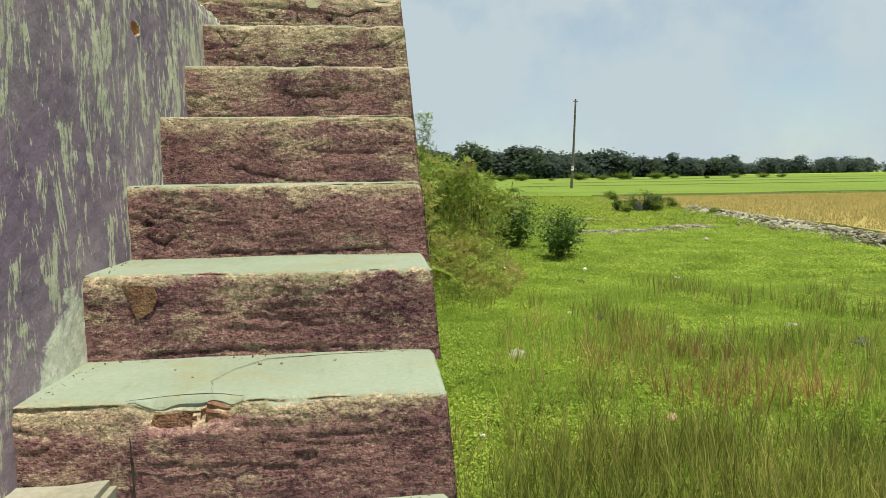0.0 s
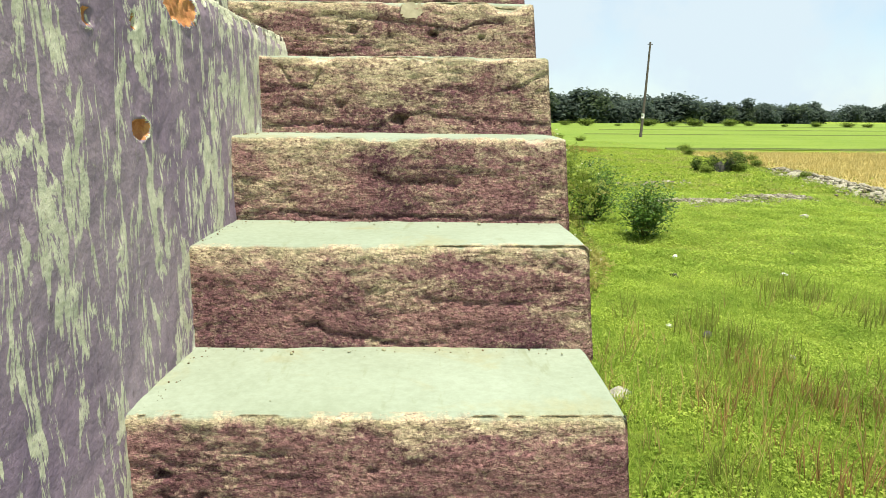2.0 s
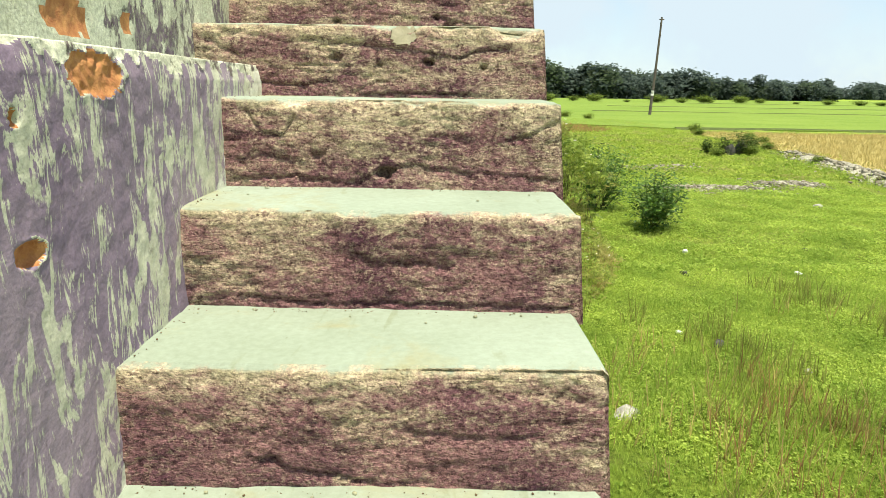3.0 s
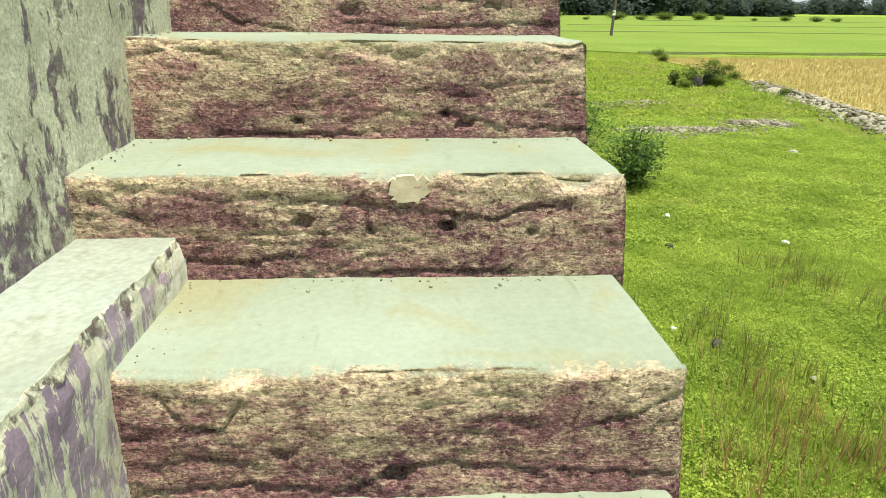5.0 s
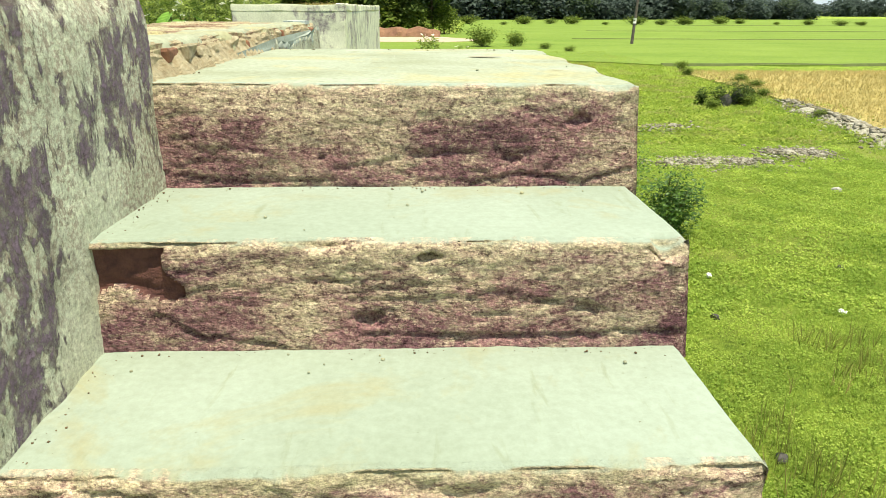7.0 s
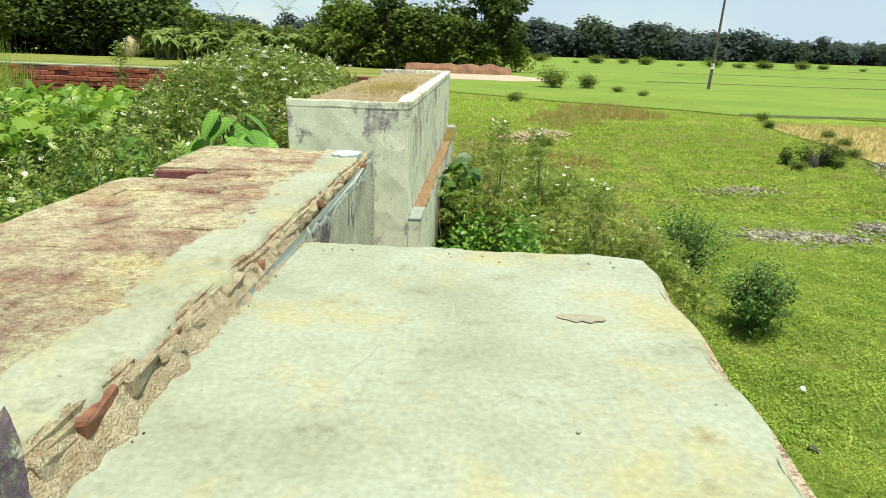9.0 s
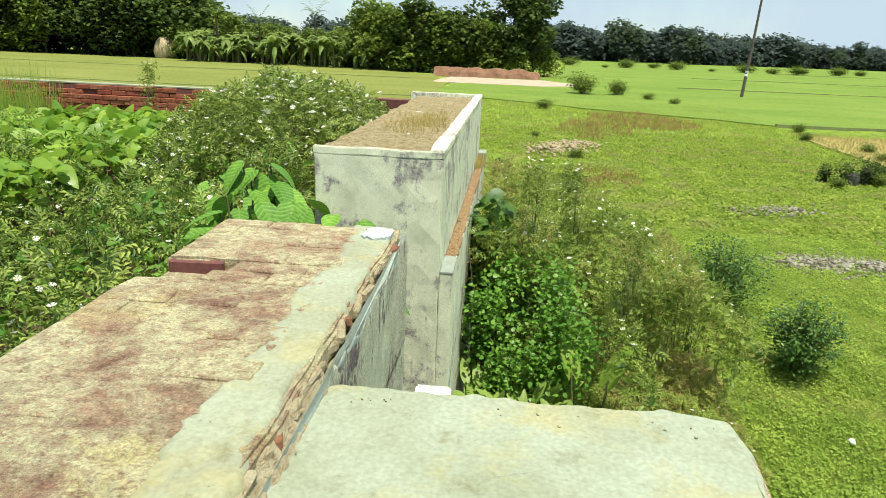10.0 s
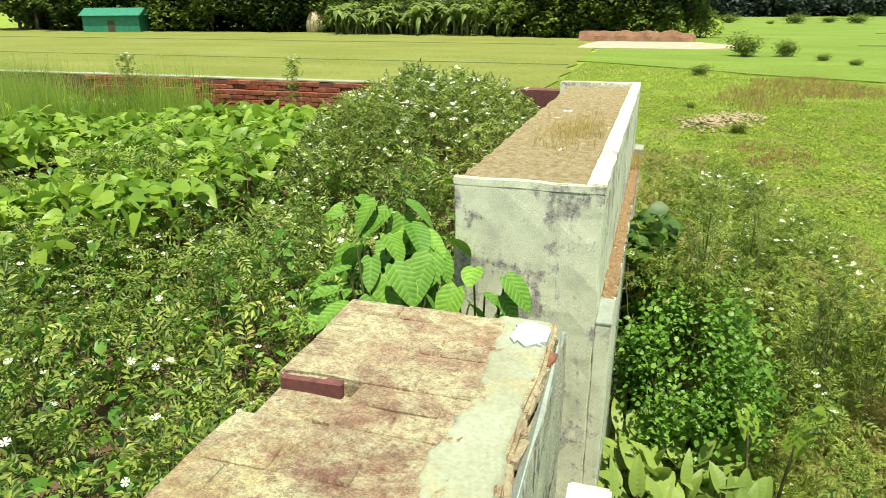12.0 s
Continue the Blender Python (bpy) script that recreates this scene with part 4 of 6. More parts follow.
for k in range(8):
    cx, cy, tn = rs.uniform(0.1, 0.75), rs.uniform(2.5, 3.3), rs.uniform(0, 3.1)
    ln = rs.uniform(0.06, 0.22)
    crack([(cx, cy, 1.4165), (cx + ln * math.cos(tn), cy + ln * math.sin(tn), 1.4165)], 0.0006, "scratch", STONE)

# shallow reddish hollow in the landing
vs = [(0.64, 3.11, 1.4150)] + [(0.64 + 0.062 * math.cos(q * 0.3142) * (1 + 0.3 * noise.noise((q * 1.1, 4, 4))), 3.11 + 0.026 * math.sin(q * 0.3142) * (1 + 0.5 * noise.noise((q * 1.1, 9, 4))), 1.4160) for q in range(20)]
hollow = mesh_ob("hollow", vs, [(0, 1 + q, 1 + (q + 1) % 20) for q in range(20)], plain_mat("worn_hollow", (0.25, 0.23, 0.16), (0.33, 0.31, 0.23), 60))
hollow.parent, hollow.matrix_parent_inverse = stairs, Matrix.Translation(stairs.location).inverted()

# ---- walls beside the stairs ----


def face_wall(name, x, y0, y1, z0, z1, back, mats, cell, holes=(), label="", rough_top=0.0, fine=None):
    """A wall with an uneven plaster face at x, solid to x = back."""
    ny, nz = int((y1 - y0) / cell) + 1, int((z1 - z0) / cell) + 1
    ys, zs = np.linspace(y0, y1, ny), np.linspace(z0, z1, nz)
    if fine:
        ys = np.concatenate([ys[ys < fine[0]], np.arange(fine[0], fine[1], 0.0035), ys[ys > fine[1]]])
        zs = np.concatenate([zs[zs < fine[2]], np.linspace(fine[2], z1, int((z1 - fine[2]) / 0.0035))])
        ny, nz = len(ys), len(zs)
    vs, kind = [], []
    for y in ys:
        for z in zs:
            d = 0.008 * noise.noise((y * 2.2, z * 2.2, x)) + 0.004 * noise.noise((y * 11, z * 5, x)) + 0.002 * noise.noise((y * 37, z * 30, x))
            k = 0
            top = z1 - z
            e = rough_top * (0.5 + 0.5 * noise.noise((y * 6, 3, x)) + 0.5 * noise.noise((y * 19, 3, x)))
            if top < 0.05 and e > 0:
                d -= e * (1 - top / 0.05)
            if rough_top and top < 0.022 + 0.035 * noise.noise((y * 7, 1, x)) + 0.035 * noise.noise((y * 23, z * 9, x)):
                k = 2
                d += 0.006 * noise.noise((y * 45, z * 45, 6))
            for hy, hz, hr, hq, hd in holes:
                rr = math.hypot((y - hy) / hr, (z - hz) / hq) + 0.22 * noise.noise((y * 40, z * 40, 2)) + 0.12 * noise.noise((y * 90, z * 90, 2))
                if rr < 1.0:
                    d -= hd * min(1.0, 3 * (1 - max(0.0, rr))) + 0.004 * noise.noise((y * 60, z * 60, 7))
                    k = 1
                elif rr < 1.10 + 0.45 * noise.noise((y * 16, z * 16, 9)) and k == 0:
                    d += 0.002
                    k = 2
            vs.append((x + d, y, z))
            kind.append(k)
    fs = grid_faces(ny, nz)
    idx = []
    for f in fs:
        ks = [kind[i] for i in f]
        idx.append(1 if ks.count(1) >= 3 else 2 if ks.count(2) >= 3 else 0)
    o = len(vs)
    vs += [(back, y0, z0), (back, y1, z0), (back, y1, z1), (back, y0, z1)]
    top = [i * nz + nz - 1 for i in range(ny)]
    bot = [i * nz for i in range(ny)]
    fs += [tuple(top + [o + 2, o + 3]), tuple(bot[::-1] + [o, o + 1]), (o, o + 3, o + 2, o + 1), tuple(list(range(nz))[::-1] + [o + 3, o][::-1][::-1]), tuple([(ny - 1) * nz + j for j in range(nz)] + [o + 2, o + 1])]
    idx += [3, 0, 0, 0, 0]
    ob = mesh_ob(name, vs, fs, mats, idx)
    me = ob.data
    me.polygons.foreach_set("use_smooth", [True] * (len(fs) - 5) + [False] * 5)
    return tagged(ob, label, "wall", kind="structure")


LEDGE_Z = 0.574
LIME_RIM = peeled_mat("crumbly_lime", (0.38, 0.39, 0.30), (0.66, 0.68, 0.56), (0.13, 0.10, 0.105), 0.545)
HOLE = plain_mat("raw_orange_brick", (0.30, 0.105, 0.045), (0.56, 0.28, 0.11), 40)
face_wall("wall_left_lower", 0.0, -3.3, 1.10, GZ - 0.05, LEDGE_Z, -0.95, [WALL_LOW, HOLE, LIME_RIM, WHITEWASH], 0.009,
          ((-0.206, 0.266, 0.036, 0.023, 0.014), (-0.207, 0.460, 0.013, 0.016, 0.010), (0.030, 0.525, 0.090, 0.042, 0.008), (-0.377, 0.447, 0.016, 0.018, 0.010)), "violet-grey limewashed wall with peeled pale streaks", 0.02, (-0.32, 0.26, 0.22))
face_wall("wall_left_upper", -0.205, -3.3, 2.27, LEDGE_Z - 0.02, 1.60, -0.94, [WALL_UP, HOLE, LIME_RIM, WHITEWASH], 0.013, ((0.34, 0.645, 0.10, 0.045, 0.006), (0.62, 0.66, 0.03, 0.03, 0.006)), "pale peeling plaster wall above a ledge", 0.02)


def bar(x0, x1, y0, y1, z0, z1, name, mat, label, cat="wall", bevel=0.012, wobble=0.006, cut=0.12):
    return tagged(part(name, rough_box(x0, x1, y0, y1, z0, z1, bevel, wobble, cut), mat, None), label, cat, kind="structure")


wall_landing = bar(-1.10, -0.225, 2.26, 5.05, GZ - 0.05, 1.422, "wall_landing", BRICK, "thick broken brick wall beside the landing")
plaster = face_wall("plaster_skin", -0.20, 2.32, 5.06, 0.9, 1.47, -0.222, [WALL_UP, BRICK_RAW, WHITEWASH, WHITEWASH], 0.02, (), "", 0.004)
for key in ("label", "category", "kind"):
    if key in plaster:
        del plaster[key]
for v in plaster.data.vertices:
    if v.co.z > 1.28:
        e = 0.55 + 0.9 * noise.noise((v.co.y * 3.1, 2, 2)) + 0.55 * noise.noise((v.co.y * 11, 2, 2)) + 0.25 * noise.noise((v.co.y * 31, 2, 2))
        v.co.z -= 0.075 * max(0.0, e) * (v.co.z - 1.28) / 0.19
    if v.co.y < 3.62:
        v.co.z = min(v.co.z, 1.395 + 0.01 * noise.noise((v.co.y * 20, 1, 1)))
plaster.parent = wall_landing
skirt = part("plaster_skirt", rough_box(-0.223, -0.203, 3.66, 5.055, GZ, 0.93, 0.004, 0.004, 0.1), WALL_UP, wall_landing)
tagged(plaster, "streaked plaster skin broken along its top")

for b in ((-1.10, -0.235, 2.26, 4.20), (-0.80, -0.237, 4.15, 4.49), (-1.10, -0.235, 4.44, 5.05)):
    part("mortar_bed", rough_box(b[0], b[1], b[2], b[3], 1.41, 1.486 if b[0] < -1 else 1.483, 0.012, 0.010, 0.07), BRICK, wall_landing)
# rough capping of brick and lime on the landing wall
BRICK_L, BRICK_W, BRICK_H = 0.232, 0.108, 0.068


def brick_data(name, mats, seed, l=BRICK_L, w=BRICK_W, h=BRICK_H, wear=0.006):
    bm = bmesh.new()
    bmesh.ops.create_cube(bm, size=1)
    for v in bm.verts:
        v.co = Vector((v.co.x * l, v.co.y * w, v.co.z * h))
    bmesh.ops.bevel(bm, geom=bm.edges[:], offset=0.006, segments=1, affect="EDGES")
    for v in bm.verts:
        v.co += noise.noise_vector(v.co * 14 + Vector((seed * 3.7, 0, 0))) * wear
    me = bpy.data.meshes.new(name)
    bm.to_mesh(me)
    bm.free()
    me.materials.append(mats)
    return me


CAP = [brick_data("brick", BRICK, s) for s in range(5)]
HALF = [brick_data("brick", BRICK, s + 9, BRICK_L * 0.5) for s in range(2)]
LOOSE = brick_data("brick", BRICK_DARK, 30)
REDS = [brick_data("brick", BRICK_RED, s + 40) for s in range(5)]


def lay(me, parent, x, y, z, rz=0.0, tilt=0.0):
    ob = new("brick", me)
    ob.parent = parent
    ob.matrix_local = pose(x, y, z, tilt, tilt * 0.6, rz)
    return ob


rnd = random.Random(4)
row = 0
y = 2.34
while y < 5.0:
    x = -1.085 + (0.116 if row % 2 == 0 else 0.058)
    if row % 2:
        if not 4.20 < y < 4.44:
            lay(HALF[row % 2], wall_landing, -1.085 + 0.058, y, 1.456 + rnd.uniform(-0.004, 0.004), rnd.uniform(-2, 2))
        x = -1.085 + 0.116 + 0.122
    while x < -0.40:
        notch = 4.20 < y < 4.44 and x < -0.80
        if not notch:
            dark = 4.42 < y < 4.60 and x < -0.80
            lay(LOOSE if dark else CAP[rnd.randrange(5)], wall_landing, x + rnd.uniform(-0.004, 0.004), y - (0.022 if dark else 0), (1.436 if dark else 1.456) + rnd.uniform(-0.005, 0.004), rnd.uniform(-1.2, 1.2), rnd.uniform(-0.8, 0.8))
        x += 0.242
    y += 0.120
    row += 1


CRUMB = plain_mat("tan_broken_mortar", (0.36, 0.27, 0.15), (0.62, 0.56, 0.38), 30, 0.95, 1.0, 0.02)


def capping():
    """The lime strip along the edge of the landing wall, broken on both sides."""
    ny, nx = 150, 16
    vs = []
    for i in range(ny):
        y = 2.27 + (5.05 - 2.27) * i / (ny - 1)
        xl = -0.45 + 0.06 * noise.noise((y * 2.3, 1, 1)) + 0.035 * noise.noise((y * 9, 1, 1)) + 0.02 * noise.noise((y * 27, 1, 1))
        xr = -0.225 + 0.025 * noise.noise((y * 5, 8, 1)) + 0.018 * noise.noise((y * 19, 8, 1)) - 0.012
        for j in range(nx):
            t = j / (nx - 1)
            x = xl + (xr - xl) * t
            edge = min(t, 1 - t)
            z = 1.494 + 0.007 * noise.noise((x * 9, y * 6, 0)) + 0.005 * noise.noise((x * 40, y * 33, 0))
            if j in (0, nx - 1):
                z = 1.42
            elif edge < 0.12:
                z -= 0.012
            vs.append((x, y, z))
    ob = mesh_ob("lime_capping", vs, grid_faces(ny, nx, flip=True), MORTAR, smooth=True)
    ob.parent = wall_landing
    tagged(ob, "cracked yellowish lime strip along the edge")
    # crumbly rim of broken brick under it
    y = 2.32
    k = 0
    while y < 5.0:
        l = rnd.uniform(0.05, 0.13)
        me = brick_data("brick", BRICK_RAW if k % 7 == 1 else CRUMB, 60 + k, rnd.uniform(0.02, 0.035), l, rnd.uniform(0.025, 0.04), 0.018)
        lay(me, wall_landing, -0.236 + rnd.uniform(-0.008, 0.008), y + l / 2, 1.452 + rnd.uniform(-0.006, 0.01), rnd.uniform(-14, 14), rnd.uniform(-7, 7))
        y += l + rnd.uniform(0.0, 0.03)
        k += 1


capping()
vs = []
for i in range(170):
    y = 2.20 + 1.45 * i / 169
    for j in range(7):
        t = j / 6
        lump = noise.noise((y * 14, t * 4, 3)) + 0.6 * noise.noise((y * 38, t * 9, 5))
        vs.append((-0.262 + (0.062 + 0.02 * noise.noise((y * 7, 2, 2)) + 0.02 * noise.noise((y * 21, 2, 2))) * t, y, 1.490 - 0.080 * t ** 1.2 + 0.012 * lump * math.sin(math.pi * (0.15 + 0.8 * t))))
fillet = under(mesh_ob("broken_fillet", vs, grid_faces(170, 7, flip=True), CRUMB), wall_landing, "crumbled tan mortar fillet along the landing")
bm = bmesh.new()
ring = [bm.verts.new((-0.315 + 0.065 * math.copysign(abs(math.cos(q * 0.314)) ** 0.5, math.cos(q * 0.314)) * (1 + 0.5 * noise.noise((q * 1.3, 3, 7))), 4.92 + 0.085 * math.copysign(abs(math.sin(q * 0.314)) ** 0.5, math.sin(q * 0.314)) * (1 + 0.4 * noise.noise((q * 1.1, 6, 7))), 1.503)) for q in range(20)]
low = [bm.verts.new((v.co.x, v.co.y, 1.485)) for v in ring]
bm.faces.new(ring)
for q in range(20):
    bm.faces.new((ring[q], low[q], low[(q + 1) % 20], ring[(q + 1) % 20]))
bmesh.ops.recalc_face_normals(bm, faces=bm.faces[:])
part("white_smear", bm, plain_mat("white_lime_splash", (0.33, 0.38, 0.365), (0.48, 0.53, 0.52), 25), wall_landing, "white lime splash on the wall end")
bar(-0.19, 0.02, 5.10, 5.50, GZ - 0.05, 0.42, "wall_stub", WALL_TALL, "small whitewashed masonry stub beside the gap")

# ---- the tall wall beyond the gap ----
TX0, TX1, TY0, TY1, TZ = -1.165, -0.205, 6.76, 12.35, 1.61
wall_tall = bar(TX0, TX1, TY0, TY1, GZ - 0.05, TZ - 0.06, "wall_tall", WALL_TALL, "tall grey plastered wall with dirt-filled top", bevel=0.008, wobble=0.008, cut=0.16)
for nm, b in (("rim_side", (TX1 - 0.11, TX1 + 0.003, TY0 + 0.03, TY1, TZ - 0.065, TZ)), ("rim_front", (TX0 - 0.002, TX1 + 0.002, TY0 - 0.002, TY0 + 0.03, TZ - 0.066, TZ - 0.004)),
              ("rim_back", (TX0 - 0.12, TX1 + 0.003, TY1, TY1 + 0.12, TZ - 0.2, TZ + 0.01))):
    part(nm, rough_box(*b, 0.008, 0.012, 0.06), WALL_TALL, wall_tall, "thin pale cement rim")


def dirt_top():
    nx, ny = 26, 90
    vs = []
    for i in range(nx):
        for j in range(ny):
            x, y = TX0 + 0.01 + (TX1 - 0.14 - TX0) * i / (nx - 1), TY0 + 0.05 + (TY1 - TY0 - 0.05) * j / (ny - 1)
            vs.append((x, y, TZ - 0.045 + 0.02 * noise.noise((x * 4, y * 4, 0)) + 0.012 * noise.noise((x * 17, y * 17, 0))))
    return mesh_ob("dirt_fill", vs, grid_faces(nx, ny), plain_mat("dry_crumbly_dirt", (0.36, 0.25, 0.11), (0.70, 0.60, 0.36), 22, 0.95, 1.0, 0.05), smooth=True)


under(dirt_top(), wall_tall, "dry brown dirt with straw-coloured grass")
n = 900
tuft = np.concatenate([RNG.normal((-0.62, 8.9), (0.15, 0.45), (500, 2)), RNG.uniform((TX0 + 0.05, 7.0), (TX1 - 0.15, 12.2), (1600, 2))])
tuft = tuft[(tuft[:, 0] > TX0 + 0.05) & (tuft[:, 0] < TX1 - 0.15) & (tuft[:, 1] > 7.2) & (tuft[:, 1] < 12)]
n = len(tuft)
scatter("dry_tuft", TUFT_V, TUFT_F, np.column_stack([tuft, np.full(n, TZ - 0.045)]), ang(n), RNG.uniform(-0.3, 0.3, n), np.where(np.arange(n) < 420, RNG.uniform(0.03, 0.085, n), RNG.uniform(0.010, 0.030, n)), STALK, parent=wall_tall, label="straw-coloured dry grass tufts")
ledge = bar(TX1 + 0.001, -0.105, TY0 + 0.002, 12.3, GZ - 0.05, 0.672, "wall_ledge", WALL_TALL, "narrow plastered ledge with rusty brick crumbs", bevel=0.006, wobble=0.006, cut=0.16)
part("pale_cap", rough_box(TX1 + 0.003, -0.100, TY0, TY0 + 0.42, 0.672, 0.690, 0.004, 0.004, 0.06), WHITEWASH, ledge, "pale cement cap")
part("end_block", rough_box(TX1 + 0.003, -0.085, 11.95, 12.32, 0.60, 0.80, 0.008, 0.006, 0.1), WHITEWASH, ledge, "whitewashed end block")
m = 1500
cp = np.column_stack([RNG.uniform(TX1 + 0.01, -0.115, m), RNG.uniform(TY0 + 0.42, 11.9, m), np.full(m, 0.676)])
CUBE_V = [(x, y, z) for x in (-0.5, 0.5) for y in (-0.4, 0.5) for z in (-0.3, 0.4)]
CUBE_F = [(0, 1, 3, 2), (4, 6, 7, 5), (0, 4, 5, 1), (2, 3, 7, 6), (0, 2, 6, 4), (1, 5, 7, 3)]
scatter("brick_crumbs", CUBE_V, CUBE_F, cp, ang(m), ang(m), RNG.uniform(0.012, 0.04, m), RUBBLE, parent=ledge, label="rusty orange brick crumbs")
cp = cp[:80].copy()
cp[:, 2] = 0.68
scatter("ledge_straw", TUFT_V, TUFT_F, np.column_stack([RNG.uniform(TX1, -0.115, 80), RNG.uniform(11.2, 12.0, 80), np.full(80, 0.68)]), ang(80), ang(80) * 0.1, RNG.uniform(0.08, 0.2, 80), STALK, parent=ledge)

# ---- the yard inside, closed by a brick wall ----
wall_back = bar(-14.0, TX0, 12.45, 12.72, GZ - 0.05, 1.478, "wall_back", BRICK_DARK, "long red brick wall behind the weeds", bevel=0.0, wobble=0.0, cut=0)
bar(-14.0, -13.7, -3.3, 12.40, GZ - 0.05, 1.2, "wall_west", BRICK_DARK, "plain brick wall closing the yard", bevel=0, wobble=0, cut=0)
bar(-13.7, -0.95, -3.3, -3.0, GZ - 0.05, 1.5, "wall_south", WALL_UP, "plain plastered wall closing the yard", bevel=0, wobble=0, cut=0)
bar(-13.7, TX0 - 0.02, -3.0, 12.40, GZ - 0.05, 0.30, "yard_floor", SOIL, "raised earth floor of the overgrown yard", "ground", bevel=0, wobble=0, cut=0)
bar(TX0 - 0.02, -0.22, 5.055, 6.755, GZ - 0.05, -1.2, "gap_sill", SOIL, "earth sill in the gap of the wall", "ground", bevel=0, wobble=0, cut=0)

# ---- trees and far things ----


def limb(bm, p, q, r0, r1, seg=6):
    d = (Vector(q) - Vector(p)).normalized()
    a = d.orthogonal().normalized()
    b = d.cross(a)
    ring = []
    for c, r in ((Vector(p), r0), ((Vector(p) + Vector(q)) / 2 + a * r0 * 0.4, (r0 + r1) / 2), (Vector(q), r1)):
        ring.append([bm.verts.new(c + a * r * math.cos(t) + b * r * math.sin(t)) for t in [k * 2 * math.pi / seg for k in range(seg)]])
    for u, v in ((ring[0], ring[1]), (ring[1], ring[2])):
        for k in range(seg):
            bm.faces.new((u[k], u[(k + 1) % seg], v[(k + 1) % seg], v[k]))


def make_tree(h, w, mat, seed, leaf=0.5, count=1500, low=0.3, name="tree", label="", group=""):
    """A tapered trunk with limbs, and a crown of many leaf clumps with gaps."""
    r = np.random.default_rng(seed)
    top = tagged(new(name), label, "tree", group)
    bm = bmesh.new()
    limb(bm, (0, 0, -0.2), (r.uniform(-.3, .3), r.uniform(-.3, .3), h * 0.6), h * 0.028, h * 0.014, 7)
    blobs = []
    for k in range(13):
        t = r.uniform(low, 0.92)
        a = r.uniform(0, 6.28)
        rad = w * (0.55 * math.sin(math.pi * min(1, (t - low) / (1 - low) * 0.8 + 0.15))) * r.uniform(0.5, 1.1)
        c = np.array([rad * math.cos(a), rad * math.sin(a), h * t])
        blobs.append((c, w * r.uniform(0.20, 0.36)))
        limb(bm, (0, 0, h * t * 0.55), tuple(c * np.array([0.8, 0.8, 0.95])), h * 0.011, h * 0.003, 4)
    blobs.append((np.array([0, 0, h * 0.86]), w * 0.28))
    part("trunk", bm, BARK, top)
    pos = []
    for c, s in blobs:
        n = count // len(blobs)
        v = r.normal(size=(n, 3))
        v /= np.linalg.norm(v, axis=1)[:, None]
        v *= (s * r.uniform(0.45, 1.12, n) ** 0.6)[:, None] * np.array([1, 1, 0.78])
        pos.append(c + v)
    pos = np.concatenate(pos)
    n = len(pos)
    scatter("crown", [(a * 1.7, b, c) for a, b, c in LEAF_V], LEAF_F, pos, r.uniform(0, 6.28, n), r.uniform(-0.9, 0.5, n), leaf * r.uniform(0.6, 1.3, n), mat, parent=top, roll=r.uniform(-0.6, 0.6, n))
    return top


def make_palm(h, seed, fronds=14, ln=2.6, label="", group="", name="palm_tree"):
    r = random.Random(seed)
    top = tagged(new(name), label, "palm", group)
    bm = bmesh.new()
    limb(bm, (0, 0, -0.2), (0.3, 0.1, h), 0.17, 0.11, 7)
    part("trunk", bm, BARK, top)
    vs, fs = [], []
    for k in range(fronds):
        a, rise = k * 2.4 + r.uniform(-.3, .3), r.uniform(0.9, 2.4)
        for s in range(9):
            t0 = s / 9
            c = Vector((0.3 + math.cos(a) * ln * t0, 0.1 + math.sin(a) * ln * t0, h + ln * (rise * t0 - 0.95 * t0 * t0)))
            for sd in (-1, 1):
                e = c + Vector((-math.sin(a) * sd + math.cos(a) * 0.7, math.cos(a) * sd + math.sin(a) * 0.7, -0.35)) * ln * 0.22 * (1 - t0 * 0.5)
                o = len(vs)
                q = Vector((math.cos(a), math.sin(a), 0)) * 0.09 * ln / 2
                vs += [c - q, c + q, e]
                fs.append((o, o + 1, o + 2))
    crown = mesh_ob("crown", vs, fs, PALM)
    crown.parent = top
    return top


def make_banana(h, seed, label, group):
    """Two or three soft stems, each with broad arching blades torn along their edges."""
    r = random.Random(seed)
    top = tagged(new("banana_plant"), label, "banana", group)
    bm = bmesh.new()
    vs, fs = [], []
    for st in range(3):
        bx, by, hh = r.uniform(-0.9, 0.9), r.uniform(-0.6, 0.6), h * r.uniform(0.7, 1.0)
        limb(bm, (bx, by, -0.1), (bx, by, hh), 0.16, 0.10, 7)
        for k in range(8):
            a, ln, rise = k * 2.4 + r.uniform(-0.4, 0.4), r.uniform(1.6, 2.6), r.uniform(0.5, 1.7)
            prev = None
            for s in range(8):
                t = s / 7
                c = Vector((bx + math.cos(a) * ln * t * 0.8, by + math.sin(a) * ln * t * 0.8, hh + ln * (rise * t - 1.15 * t * t)))
                w = 0.30 * math.sin(math.pi * (0.08 + 0.9 * t)) ** 0.6 * (1 if s % 3 else 0.7)
                sd = Vector((-math.sin(a), math.cos(a), 0)) * w
                o = len(vs)
                vs += [c - sd - Vector((0, 0, 0.10)), c, c + sd - Vector((0, 0, 0.10))]
                if s:
                    fs += [(o - 3, o - 2, o + 1, o), (o - 2, o - 1, o + 2, o + 1)]
    part("stem", bm, STEM, top)
    under(mesh_ob("leaves", vs, fs, PALM), top)
    return top


